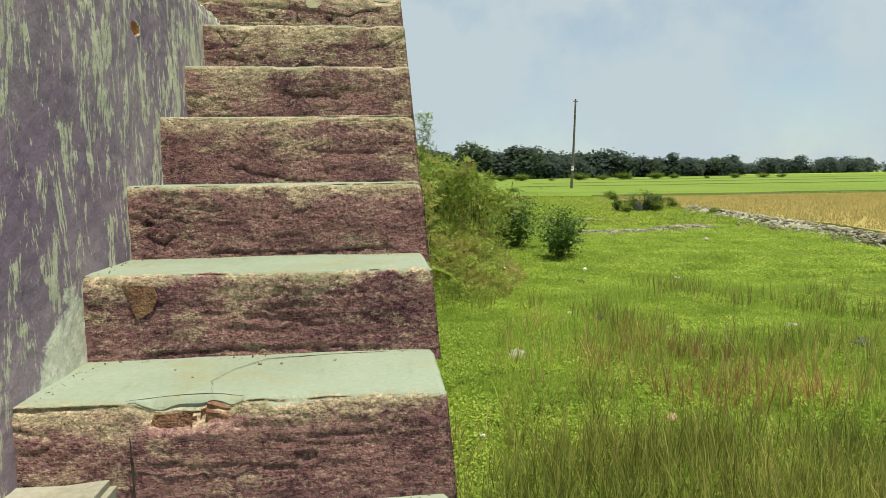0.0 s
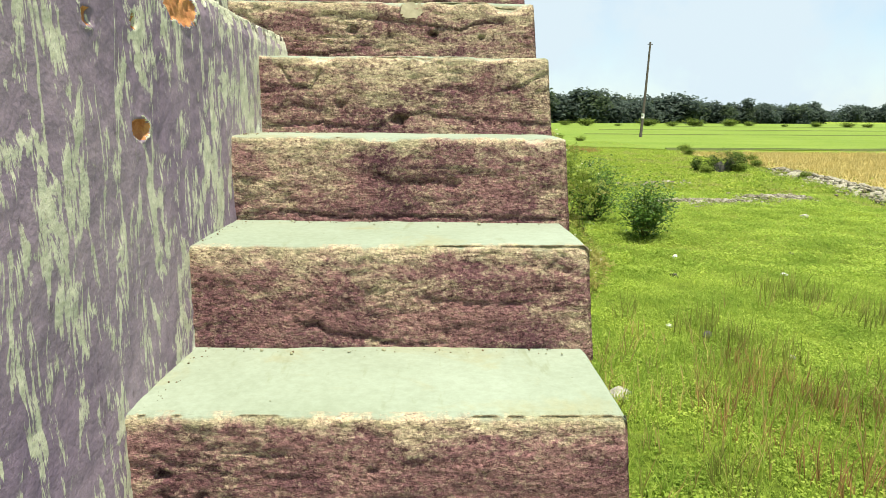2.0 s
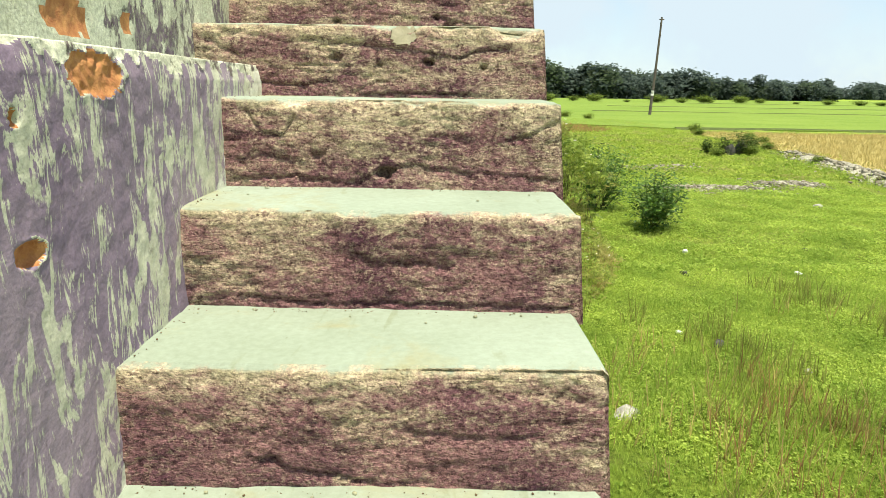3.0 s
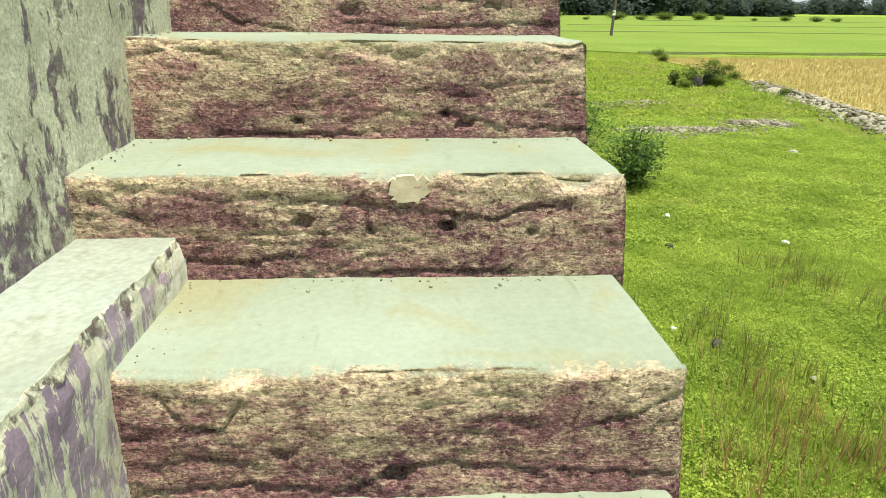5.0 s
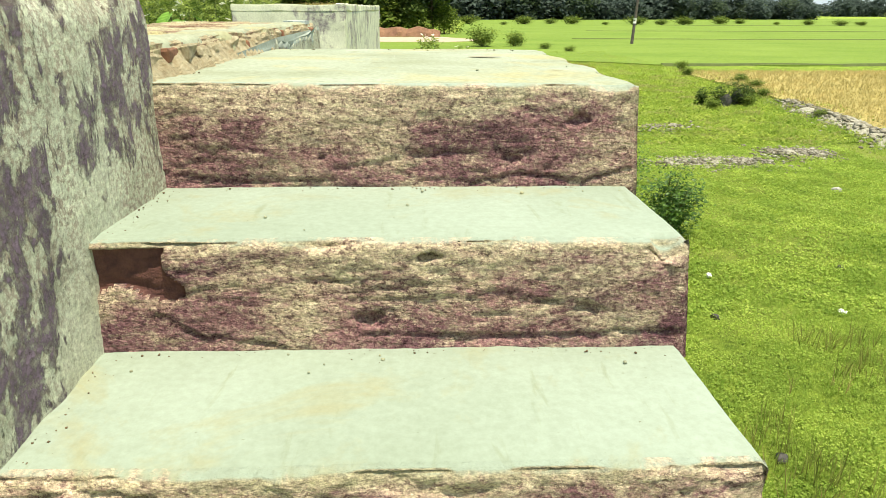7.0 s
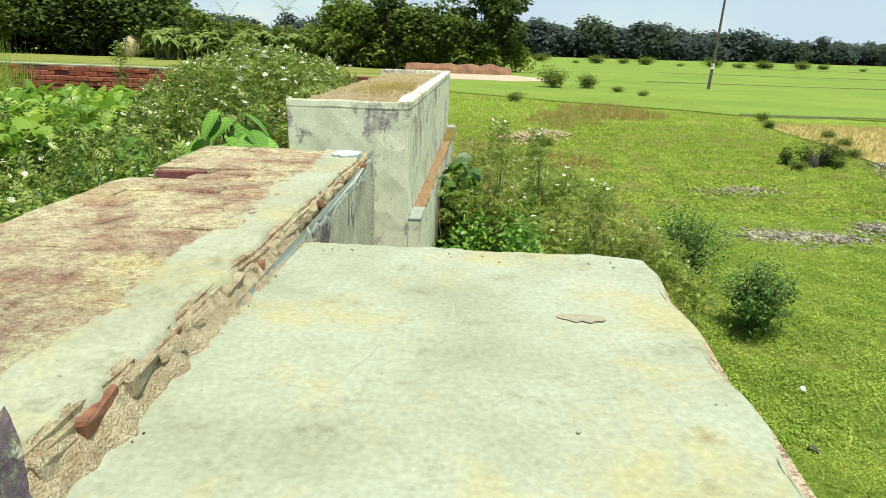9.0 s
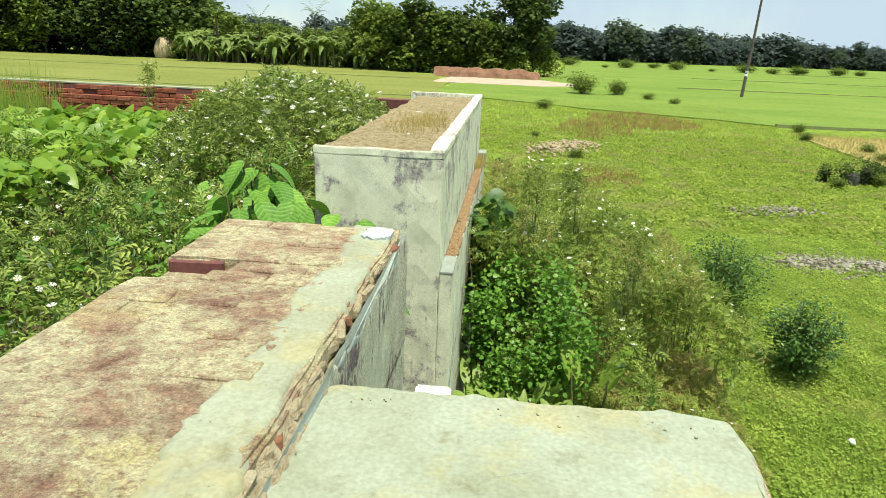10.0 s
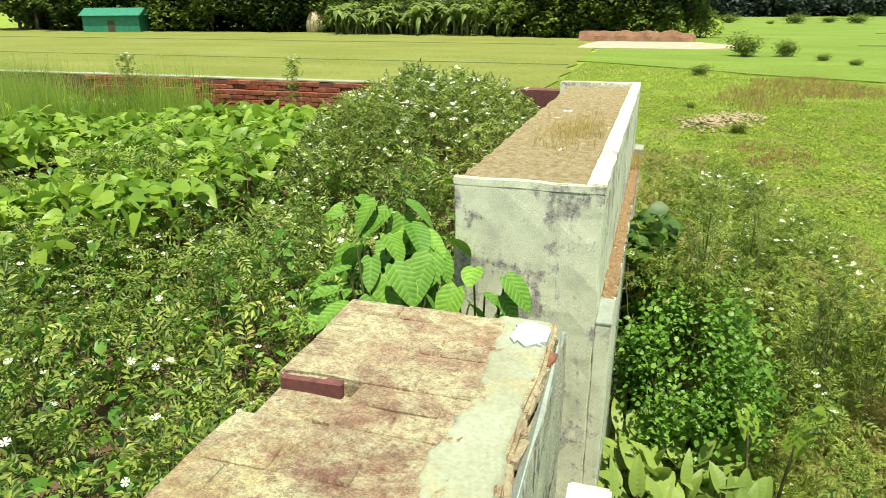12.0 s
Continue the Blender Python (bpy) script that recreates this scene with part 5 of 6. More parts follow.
KINDS = [make_tree(11, 9.5, TREE_A, 1, 0.75, 3000, 0.02, label="broad dark green tree at the field edge", group="village trees"),
         make_tree(10, 8.0, TREE_B, 2, 0.65, 2400, 0.06, label="mid-green leafy tree at the field edge", group="village trees"),
         make_tree(8, 7.5, TREE_B, 3, 0.6, 2400, 0.0, label="low bushy green tree at the field edge", group="village trees"),
         make_tree(12.5, 6.5, TREE_A, 4, 0.65, 2800, 0.12, label="tall dark tree with a dense crown", group="village trees"),
         make_palm(8.0, 5, label="slim palm with drooping fronds", group="village palms"),
         make_banana(2.6, 6, "clump of light green banana plants", "banana plants")]
# far trees, their haze held in the leaf colour
FAR = [make_tree(11, 14, TREE_C, 11, 1.5, 1500, 0.0, label="far wood line tree with bluish haze painted into its leaves", group="far wood"),
       make_tree(9.5, 14, TREE_C, 12, 1.5, 1500, 0.0, label="far wood line tree with bluish haze painted into its leaves", group="far wood"),
       make_tree(15, 9, TREE_C, 13, 1.2, 1200, 0.1, label="taller far wood line tree with haze painted into its leaves", group="far wood"),
       make_tree(10.5, 13, TREE_D, 14, 1.2, 1700, 0.0, label="dark tree with painted haze in the wood line past the paddies", group="far wood")]
rt = random.Random(21)
used = set()


def plant(ob, x, y, s=1.0, z=GZ):
    m = Matrix.Translation((x, y, z)) @ Matrix.Rotation(rt.uniform(0, 6.28), 4, "Z")
    if ob not in used:
        used.add(ob)
        ob.scale = (1, 1, 1)
        ob.matrix_basis = m @ Matrix.Scale(s, 4)
        return ob
    c = copy_thing(ob, m)
    c.scale = (s, s, s * rt.uniform(0.92, 1.1))
    return c


# left village grove: tall dark trees, then a lower light grove, then dark mixed trees
for k in range(27):
    x = -131 + k * 2.8 + rt.uniform(-1, 1)
    plant(KINDS[rt.choice((0, 0, 3, 1))], x, 119 + rt.uniform(-6, 6), rt.uniform(1.05, 1.4))
for k in range(24):
    plant(KINDS[rt.choice((0, 2))], -130 + k * 3.0, 132 + rt.uniform(-3, 3), rt.uniform(1.0, 1.3))
for k in range(16):
    plant(KINDS[rt.choice((2, 2, 1))], -55 + k * 2.0 + rt.uniform(-1, 1), 115 + rt.uniform(-2, 4), rt.uniform(0.55, 0.75))
for k in range(62):
    plant(KINDS[5], -50 + k * 0.49 + rt.uniform(-1.5, 1.5), 107 + rt.uniform(-3.5, 6), rt.uniform(0.6, 1.45))
for x in (-47, -40, -31, -23, -21):
    plant(KINDS[4], x, 110 + rt.uniform(-2, 2), rt.uniform(0.75, 0.95))
for k in range(13):
    plant(KINDS[rt.choice((1, 2, 0))], -23 + k * 1.55 + rt.uniform(-0.6, 0.6), 106 + rt.uniform(-2, 4), rt.uniform(0.68, 0.92))
for x, y, k, s in ((-14.5, 104, 3, 0.86), (-0.6, 105, 3, 0.92), (2.8, 107, 3, 0.98), (0.6, 104, 2, 0.55), (4.6, 106, 2, 0.5), (-4.5, 104, 1, 0.72), (-8, 105, 1, 0.80)):
    plant(KINDS[k], x, y, s)
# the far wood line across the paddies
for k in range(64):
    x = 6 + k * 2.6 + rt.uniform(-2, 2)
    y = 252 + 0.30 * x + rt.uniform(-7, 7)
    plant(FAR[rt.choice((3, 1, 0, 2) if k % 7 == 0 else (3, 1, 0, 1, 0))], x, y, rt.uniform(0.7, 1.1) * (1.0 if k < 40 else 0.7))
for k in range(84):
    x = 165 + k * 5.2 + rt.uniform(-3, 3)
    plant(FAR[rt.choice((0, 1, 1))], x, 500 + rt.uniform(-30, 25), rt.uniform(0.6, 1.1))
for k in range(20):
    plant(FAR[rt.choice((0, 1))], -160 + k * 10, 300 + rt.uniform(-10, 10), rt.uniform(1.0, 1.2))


def make_bush(name, w, h, mat, seed, leaf, count, label, group="", stems=9, cat="bush", top_flower=False):
    """Woody stems from one root, and leaves clustered along their ends."""
    r = np.random.default_rng(seed)
    top = tagged(new(name), label, cat, group)
    bm = bmesh.new()
    pos = []
    for k in range(stems):
        a, lean = r.uniform(0, 6.28), r.uniform(0.1, 1.0)
        tip = np.array([w * 0.5 * lean * math.cos(a), w * 0.5 * lean * math.sin(a), h * r.uniform(0.6, 1.0) * (1.05 - 0.3 * lean)])
        limb(bm, (0, 0, -0.05), tuple(tip), 0.012 * h + 0.004, 0.004, 4)
        n = count // stems
        t = r.uniform(0.25, 1.03, n)[:, None]
        pos.append(tip * t + r.normal(size=(n, 3)) * np.array([w, w, h * 0.7]) * 0.11)
    part("branchwork", bm, STEM, top)
    pos = np.concatenate(pos)
    pos[:, 2] = np.maximum(pos[:, 2], 0.02)
    n = len(pos)
    out = np.arctan2(-pos[:, 0], pos[:, 1])
    scatter("foliage", OVAL_V, OVAL_F, pos, out + r.normal(0, 1.0, n), r.uniform(-0.7, 0.7, n), leaf * r.uniform(0.6, 1.3, n), mat, parent=top, roll=r.uniform(-0.7, 0.7, n))
    return top


def place(ob, x, y, z=GZ, rz=0.0, s=1.0):
    ob.matrix_basis = pose(x, y, z, 0, 0, rz) @ Matrix.Scale(s, 4)
    return ob


place(make_bush("bush", 1.15, 1.08, BUSHLEAF, 31, 0.06, 3800, "dark green rounded bush standing alone on the lawn", stems=15), 4.55, 11.2)
place(make_bush("bush", 1.6, 1.45, BUSHLEAF, 32, 0.06, 5200, "dark green bush at the edge of the thicket", stems=20), 4.05, 13.2)
hedge = make_bush("field_bush", 3.2, 2.2, TREE_B, 33, 0.22, 1500, "round olive field bush far off in the paddies", "field bushes", 12)
place(hedge, 6.9, 70, GZ, 0, 1.0)
c = copy_thing(hedge, pose(10.2, 70.5, GZ, 0, 0, 80))
c.scale = (0.72, 0.72, 0.75)
for k in range(17):
    x = 14 + k * 6.8 + rt.uniform(-1.2, 1.2)
    c = copy_thing(hedge, pose(x, 172 + 0.12 * x + rt.uniform(-8, 8), GZ, 0, 0, rt.uniform(0, 360)))
    s = rt.choice((0.5, 0.7, 0.9, 1.3))
    c.scale = (s * 1.4, s * 1.4, s * 0.8)
for x, y, s in ((12.5, 66, 0.4), (14, 62, 0.35), (15.5, 30, 0.25), (16.6, 33, 0.3), (17.4, 36, 0.3), (13.5, 27.2, 0.28), (11.8, 26.4, 0.25), (14.6, 24, 0.2), (3.0, 30, 0.24), (1.5, 36, 0.2), (2.6, 52, 0.45), (16, 40, 0.3), (17.2, 44, 0.35)):
    c = copy_thing(hedge, pose(x, y, GZ, 0, 0, rt.uniform(0, 360)))
    c.scale = (s, s, s * 0.8)

# leaning pole in the paddy
pole = tagged(new("utility_pole"), "leaning weathered pole with a white band in the paddy", "pole")
bm = bmesh.new()
limb(bm, (0, 0, -0.4), (0, 0, 10.6), 0.17, 0.10, 10)
shaft = part("shaft", bm, POLE, pole)
bm = bmesh.new()
limb(bm, (0, 0, 2.2), (0, 0, 2.75), 0.175, 0.170, 10)
part("painted_band", bm, POLE_BAND, shaft, "white painted band")
bm = bmesh.new()
limb(bm, (-0.28, 0, 10.35), (0.28, 0, 10.35), 0.05, 0.05, 6)
part("cross_pin", bm, POLE, pole)
pole.matrix_basis = pose(23.9, 76.2, GZ, 0, 2.4, 0)

# haystack, shed, red bank
bm = bmesh.new()
bmesh.ops.create_uvsphere(bm, u_segments=20, v_segments=12, radius=1)
for v in bm.verts:
    v.co = Vector((v.co.x * 2.1, v.co.y * 2.1, max(0, v.co.z + 0.55) * 2.9)) + noise.noise_vector(v.co * 3) * 0.25
hay = tagged(new("haystack"), "pale domed straw haystack under trees", "haystack")
part("straw_dome", bm, STRAW, hay, smooth=True)
bm = bmesh.new()
limb(bm, (0, 0, 0), (0, 0, 5.0), 0.09, 0.06, 6)
part("centre_pole", bm, DARKWOOD, hay)
hay.matrix_basis = pose(-57.5, 112, GZ) @ Matrix.Scale(0.8, 4)
shed = tagged(new("tin_shed"), "green tin shed with pitched roof at the village edge", "shed")
shed_wall = part("wall", rough_box(-5, 5, -2.5, 2.5, 0, 3.0, 0.03, 0, 0), TIN_GREEN, shed)
bm = bmesh.new()
vv = [bm.verts.new(p) for p in ((-5.4, -3, 2.9), (5.4, -3, 2.9), (5.4, 0, 4.2), (-5.4, 0, 4.2), (-5.4, 3, 2.9), (5.4, 3, 2.9))]
for f in ((0, 1, 2, 3), (3, 2, 5, 4), (0, 3, 4), (1, 5, 2)):
    bm.faces.new([vv[i] for i in f])
part("roof", bm, TIN_GREEN, shed)
part("door", rough_box(-0.6, 0.6, -2.56, -2.48, 0, 2.1, 0.01, 0, 0), DARKWOOD, shed_wall)
shed.matrix_basis = pose(-96, 108, GZ, 0, 0, 20)
xs = np.linspace(-10.5, 3.6, 60)
vs = []
for x in xs:
    hgt = 1.2 + 0.3 * noise.noise((x * 0.7, 0, 0)) - 0.5 * max(0, x - 2) / 2
    vs += [(x, 93.2 + 0.3 * noise.noise((x * 0.8, 2, 0)), GZ), (x, 93.5 + 0.2 * noise.noise((x * 1.4, 3, 0)), GZ + hgt * 0.55), (x, 93.9, GZ + hgt), (x, 96, GZ + hgt), (x, 97, GZ)]
tagged(mesh_ob("earth_bank", vs, grid_faces(60, 5, flip=True), plain_mat("red_earth", (0.15, 0.075, 0.05), (0.30, 0.165, 0.10), 0.9, 0.95, 0.8, 0.1)), "raw red earth bank behind a dry pool", "earth bank", kind="structure")

# ---- stones and litter on the lawn ----
gt = []
for k in range(70):
    i = rt.randrange(4, 15)
    y1 = STEP_Y[i + 1] if i < 14 else 3.6
    gt.append((rt.uniform(-0.15 if i > 10 else 0.03, 0.88), y1 - 0.02 - abs(rt.gauss(0, 0.03)) if rt.random() < 0.75 else rt.uniform(STEP_Y[i] + 0.04, y1 - 0.02), STEP_Z[i] + 0.002))
gs = np.array([rt.uniform(0.002, 0.008) for k in gt])
tagged(scatter("grit", CUBE_V, CUBE_F, np.array(gt), ang(len(gt)), ang(len(gt)), gs, MORTAR), "loose mortar grit and crumbs on the treads", "grit", kind="stuff")



dt = []
for k in range(800):
    i = rt.randrange(4, 15)
    y0, y1 = STEP_Y[i] + 0.03, STEP_Y[i + 1] if i < 14 else 3.6
    if rt.random() < 0.65:
        dt.append((rt.uniform(-0.15 if i > 10 else 0.02, 0.88), y1 - 0.008 - abs(rt.gauss(0, 0.014)), STEP_Z[i] + 0.001))
    else:
        dt.append((abs(rt.gauss(0, 0.02)) + (-0.195 if i > 10 else 0.012), rt.uniform(y0, y1 - 0.01), STEP_Z[i] + 0.001))
ds = np.array([0.0010 + 0.0032 * rt.random() ** 3 for k in dt])
tagged(scatter("corner_dirt", CUBE_V, CUBE_F, np.array(dt), ang(len(dt)), ang(len(dt)), ds, SOIL), "brown dirt crumbs gathered along the step corners", "grit", kind="stuff")


def stone(name, x, y, sx, sy, sz, mat, seed, label, cat="stone", group=""):
    bm = bmesh.new()
    bmesh.ops.create_icosphere(bm, subdivisions=2, radius=0.5)
    for v in bm.verts:
        v.co = v.co + noise.noise_vector(v.co * 2.2 + Vector((seed * 5.1, 0, 0))) * 0.22
        v.co = Vector((v.co.x * sx, v.co.y * sy, v.co.z * sz))
    ob = part(name, bm, mat, None)
    ob.matrix_basis = pose(x, y, GZ + sz * 0.25, 0, 0, seed * 47)
    return tagged(ob, label, cat, group)


stone("brick_bat", 2.08, 3.70, 0.26, 0.15, 0.11, STONE, 1, "pale broken brick half lying in grass")
stone("paper_scrap", 4.52, 9.35, 0.10, 0.08, 0.07, LITTER, 2, "small white scrap lying in grass", "litter", "litter on the lawn")
stone("paper_scrap", 5.72, 8.12, 0.11, 0.08, 0.06, LITTER, 3, "small white scrap lying in grass", "litter", "litter on the lawn")
stone("stone", 9.2, 14.0, 0.20, 0.15, 0.12, STONE, 4, "pale stone lying on the short grass")
stone("stone", 3.43, 5.26, 0.12, 0.09, 0.10, ROCK_DARK, 5, "small dark clod on the grass")
stone("paper_scrap", 1.42, 1.78, 0.06, 0.09, 0.05, LITTER, 6, "crumpled white scrap among grass stalks", "litter", "litter on the lawn")
stone("stone", 5.41, 4.5, 0.16, 0.10, 0.08, STONE, 7, "flat pale stone among dry stalks")
stone("stone", 5.55, 3.6, 0.20, 0.16, 0.14, ROCK_DARK, 8, "dark clod of earth among stalks")
stone("wrapper", 2.86, 1.98, 0.14, 0.07, 0.03, plain_mat("reddish_wrapper", (0.40, 0.12, 0.10), (0.5, 0.36, 0.30), 30, 0.5), 9, "faded reddish wrapper in the grass", "litter", "litter on the lawn")
stone("stone", 4.04, 8.0, 0.14, 0.10, 0.08, ROCK_DARK, 10, "small dark clod on the grass")
stone("stone", 6.6, 9.6, 0.10, 0.10, 0.08, ROCK_DARK, 12, "small dark clod on the grass")
stone("stone", 4.0, 4.6, 0.09, 0.07, 0.06, STONE, 13, "small pale stone on the grass")
stone("paper_scrap", 3.15, 5.6, 0.08, 0.06, 0.05, LITTER, 14, "small white scrap lying in grass", "litter", "litter on the lawn")
stone("stump", 12.6, 27.2, 0.5, 0.45, 0.6, ROCK_DARK, 21, "dark weathered stump by the ripe field", "stump")
stone("stump", 13.3, 27.6, 0.5, 0.5, 0.8, ROCK_DARK, 22, "dark weathered stump by the ripe field", "stump")
for k, (bx, by, bs) in enumerate(((12.5, 27.4, 0.9), (13.3, 27.4, 1.1), (13.9, 27.9, 0.8), (11.9, 27.6, 0.7))):
    place(make_bush("dry_bush", bs, bs, TREE_A, 70 + k, 0.10, 500, "dark tangled bush beside a stump at the field edge", "tangled bushes", 9), bx, by)


ROCK_V = [(0.5, 0, 0), (0.2, 0.46, 0.05), (-0.34, 0.36, -0.04), (-0.48, -0.12, 0.06), (-0.1, -0.5, 0), (0.36, -0.36, 0.04), (0.12, 0.08, 0.42), (-0.2, -0.12, 0.34), (0, 0, -0.3)]
ROCK_F = [(0, 1, 6), (1, 2, 6), (2, 7, 6), (2, 3, 7), (3, 4, 7), (4, 5, 7), (5, 6, 7), (5, 0, 6), (1, 0, 8), (2, 1, 8), (3, 2, 8), (4, 3, 8), (5, 4, 8), (0, 5, 8)]
GRAVEL = Mat("mixed_rubble", 0.95, 0.1)
GRAVEL.colour(GRAVEL.mix(1.0, GRAVEL.ramp(GRAVEL.island(), 0.0, 1.0, (0.13, 0.115, 0.075), (0.36, 0.345, 0.28)), GRAVEL.ramp(GRAVEL.noise(9, detail=6, rough=0.7), 0.3, 0.7, (0.6, 0.6, 0.6), (1.2, 1.2, 1.2)), "MULTIPLY"))
GRAVEL.bump(GRAVEL.noise(60, detail=5), 0.8, 0.02)


def rubble(name, pts, n, spread, lo, hi, label, mat=None, heap=0.0):
    """Stones of many sizes, few large and most small, along a line, heaped in the middle."""
    pts = np.array(pts, float)
    k = RNG.integers(0, len(pts) - 1, n)
    t = RNG.uniform(0, 1, n)[:, None]
    off = RNG.normal(0, 1, (n, 2))
    p = pts[k] * (1 - t) + pts[k + 1] * t + off * spread
    s = lo + (hi - lo) * RNG.uniform(0, 1, n) ** 3
    z = GZ + s * 0.1 + heap * np.exp(-(off ** 2).sum(1) * 0.7)
    return tagged(scatter(name, ROCK_V, ROCK_F, np.column_stack([p, z]), ang(n), RNG.uniform(-0.6, 0.6, n), np.column_stack([s, s * 0.8, s * 0.7]), mat or GRAVEL.m), label, "rubble", kind="stuff")


PALE_DIRT = plain_mat("pale_crumbly_dirt", (0.23, 0.215, 0.15), (0.46, 0.45, 0.37), 7, 0.95, 1.0, 0.04)


def heap(pts, wide, high, label):
    """A low bank of pale earth with a lumpy top and an uneven outline, sinking into the lawn at its rim."""
    pts = [Vector((a, b, 0)) for a, b in pts]
    nu, nv = 26 * (len(pts) - 1), 15
    vs = []
    for i in range(nu + 1):
        u = i / nu * (len(pts) - 1)
        k = min(int(u), len(pts) - 2)
        c = pts[k].lerp(pts[k + 1], u - k)
        side = (pts[k + 1] - pts[k]).cross(Vector((0, 0, 1))).normalized()
        end = min(1.0, 6 * min(i / nu, 1 - i / nu) + 0.05)
        w = wide * end * (1 + 0.5 * noise.noise((c.x * 0.9, c.y * 0.9, 3)))
        for j in range(nv):
            t = j / (nv - 1) * 2 - 1
            p = c + side * w * t
            lump = 0.6 + 0.7 * noise.noise((p.x * 2.2, p.y * 2.2, 1)) + 0.5 * noise.noise((p.x * 6, p.y * 6, 2))
            vs.append((p.x, p.y, GZ - 0.06 + (high * lump + 0.05) * (1 - t * t) * end))
    return tagged(mesh_ob("dirt_heap", vs, grid_faces(nu + 1, nv, flip=True), PALE_DIRT, smooth=True), label, "dirt heap", kind="structure")


heap([(6.0, 16.4), (7.6, 16.8), (9.2, 16.7)], 0.62, 0.10, "low pale heap of crumbled dirt on the lawn")
heap([(9.7, 17.5), (11.3, 18.0)], 0.60, 0.14, "low pale heap of crumbled dirt on the lawn")
heap([(12.6, 11.4), (13.6, 15.5), (14.2, 19.5), (14.9, 23.5), (15.6, 28)], 0.75, 0.24, "low bank of pale rubble and earth edging the ripe field")
rubble("rubble_pile", [(6.5, 16.5), (7.6, 16.8), (8.8, 16.7)], 2600, (0.45, 0.40), 0.02, 0.17, "scattered pale stones on the lawn", heap=0.06)
rubble("rubble_pile", [(9.9, 17.6), (11.0, 17.9)], 1600, (0.38, 0.42), 0.02, 0.17, "scattered pale stones on the lawn", heap=0.08)
rubble("rubble_ridge", [(12.7, 11.8), (13.6, 15.5), (14.2, 19.5), (14.9, 23.5), (15.6, 28)], 5200, (0.42, 0.4), 0.03, 0.28, "low ridge of pale rubble edging the ripe field", heap=0.15)
rubble("rubble_pile", [(7.4, 21.6), (8.8, 22.2)], 900, (0.5, 0.35), 0.03, 0.2, "faint stones in the grass", heap=0.04)
rubble("rubble_pile", [(1.6, 31), (3.6, 34)], 900, (0.6, 0.8), 0.05, 0.35, "dry clods and stones in the grass", plain_mat("dry_clod", (0.24, 0.19, 0.10), (0.36, 0.30, 0.19), 6), 0.1)

# ---- grass ----


def lumpy(x, y):
    return 0.05 * noise.noise((x * 0.35, y * 0.35, 0)) + 0.02 * noise.noise((x * 1.6, y * 1.6, 3))


def sow(name, x0, x1, y0, y1, n, lo, hi, mat, label, keep=None, width=1.0, lean=0.35, wisp=False):
    p = np.column_stack([RNG.uniform(x0, x1, n), RNG.uniform(y0, y1, n)])
    if keep:
        p = p[[keep(a, b) for a, b in p]]
    p = p[(p[:, 0] > 0.97) | (p[:, 1] > 12.8)]
    n = len(p)
    z = np.array([GZ + lumpy(a, b) for a, b in p]) - 0.005
    s = RNG.uniform(lo, hi, n)
    return tagged(scatter(name, WISP_V if wisp else TUFT_V, WISP_F if wisp else TUFT_F, np.column_stack([p, z]), ang(n), RNG.uniform(-lean, lean, n), np.column_stack([s * width, s * width, s]), mat), label, "grass", kind="stuff")


sow("lawn_grass", 0.95, 7.0, -1.5, 10, 52000, 0.03, 0.09, GRASS, "short bright green lawn grass")
sow("lawn_grass", 0.95, 17, 9, 34, 60000, 0.04, 0.10, GRASS_FAR, "short bright green lawn grass", width=1.5)
sow("lawn_grass", -6, 17, 30, 62, 26000, 0.08, 0.2, GRASS_FAR, "short bright green lawn grass", width=1.6)
tallp = lambda a, b: noise.noise((a * 0.55 + 3, b * 0.45, 5)) + 0.5 * noise.noise((a * 2.5, b * 2.5, 5)) > 0.02 + 0.14 * max(0, b - 3)
sow("grass_stalks", 1.0, 6.8, -0.8, 6.4, 1500, 0.16, 0.38, STALK, "tall thin dry grass stalks", tallp, 0.7, 0.45, wisp=True)
sow("grass_stalks", 1.0, 6.5, -0.8, 6.4, 3200, 0.10, 0.32, GRASS, "tall thin green grass stalks", tallp, 0.8, 0.45, wisp=True)
CLOVER_V, CLOVER_F = [(0, 0, 0), (0.42, 0.5, 0.08), (0, 1, -0.05), (-0.42, 0.5, 0.08)], [(0, 1, 2), (0, 2, 3)]


def mat_of_clover(x0, x1, y0, y1, n, lo, hi, mat, lift):
    """Small leaves that lie in uneven cushions over the ground."""
    cl = np.column_stack([RNG.uniform(x0, x1, n), RNG.uniform(y0, y1, n)])
    dens = np.array([noise.noise((a * 1.3, b * 1.3, 7)) + 0.7 * noise.noise((a * 5, b * 5, 7)) for a, b in cl])
    keep = (dens > -0.35 + RNG.uniform(-0.25, 0.25, n)) & ((cl[:, 0] > 0.98) | (cl[:, 1] > 12.8))
    cl, dens = cl[keep], dens[keep]
    n = len(cl)
    cz = np.array([GZ + lumpy(a, b) for a, b in cl]) + RNG.uniform(0.1, 1.0, n) * lift * (0.5 + np.clip(dens + 0.3, 0, 1.2))
    return tagged(scatter("lawn_clover", CLOVER_V, CLOVER_F, np.column_stack([cl, cz]), ang(n), RNG.normal(0.1, 0.6, n), RNG.uniform(lo, hi, n), mat), "small round clover leaves matting the lawn", "clover", kind="stuff")


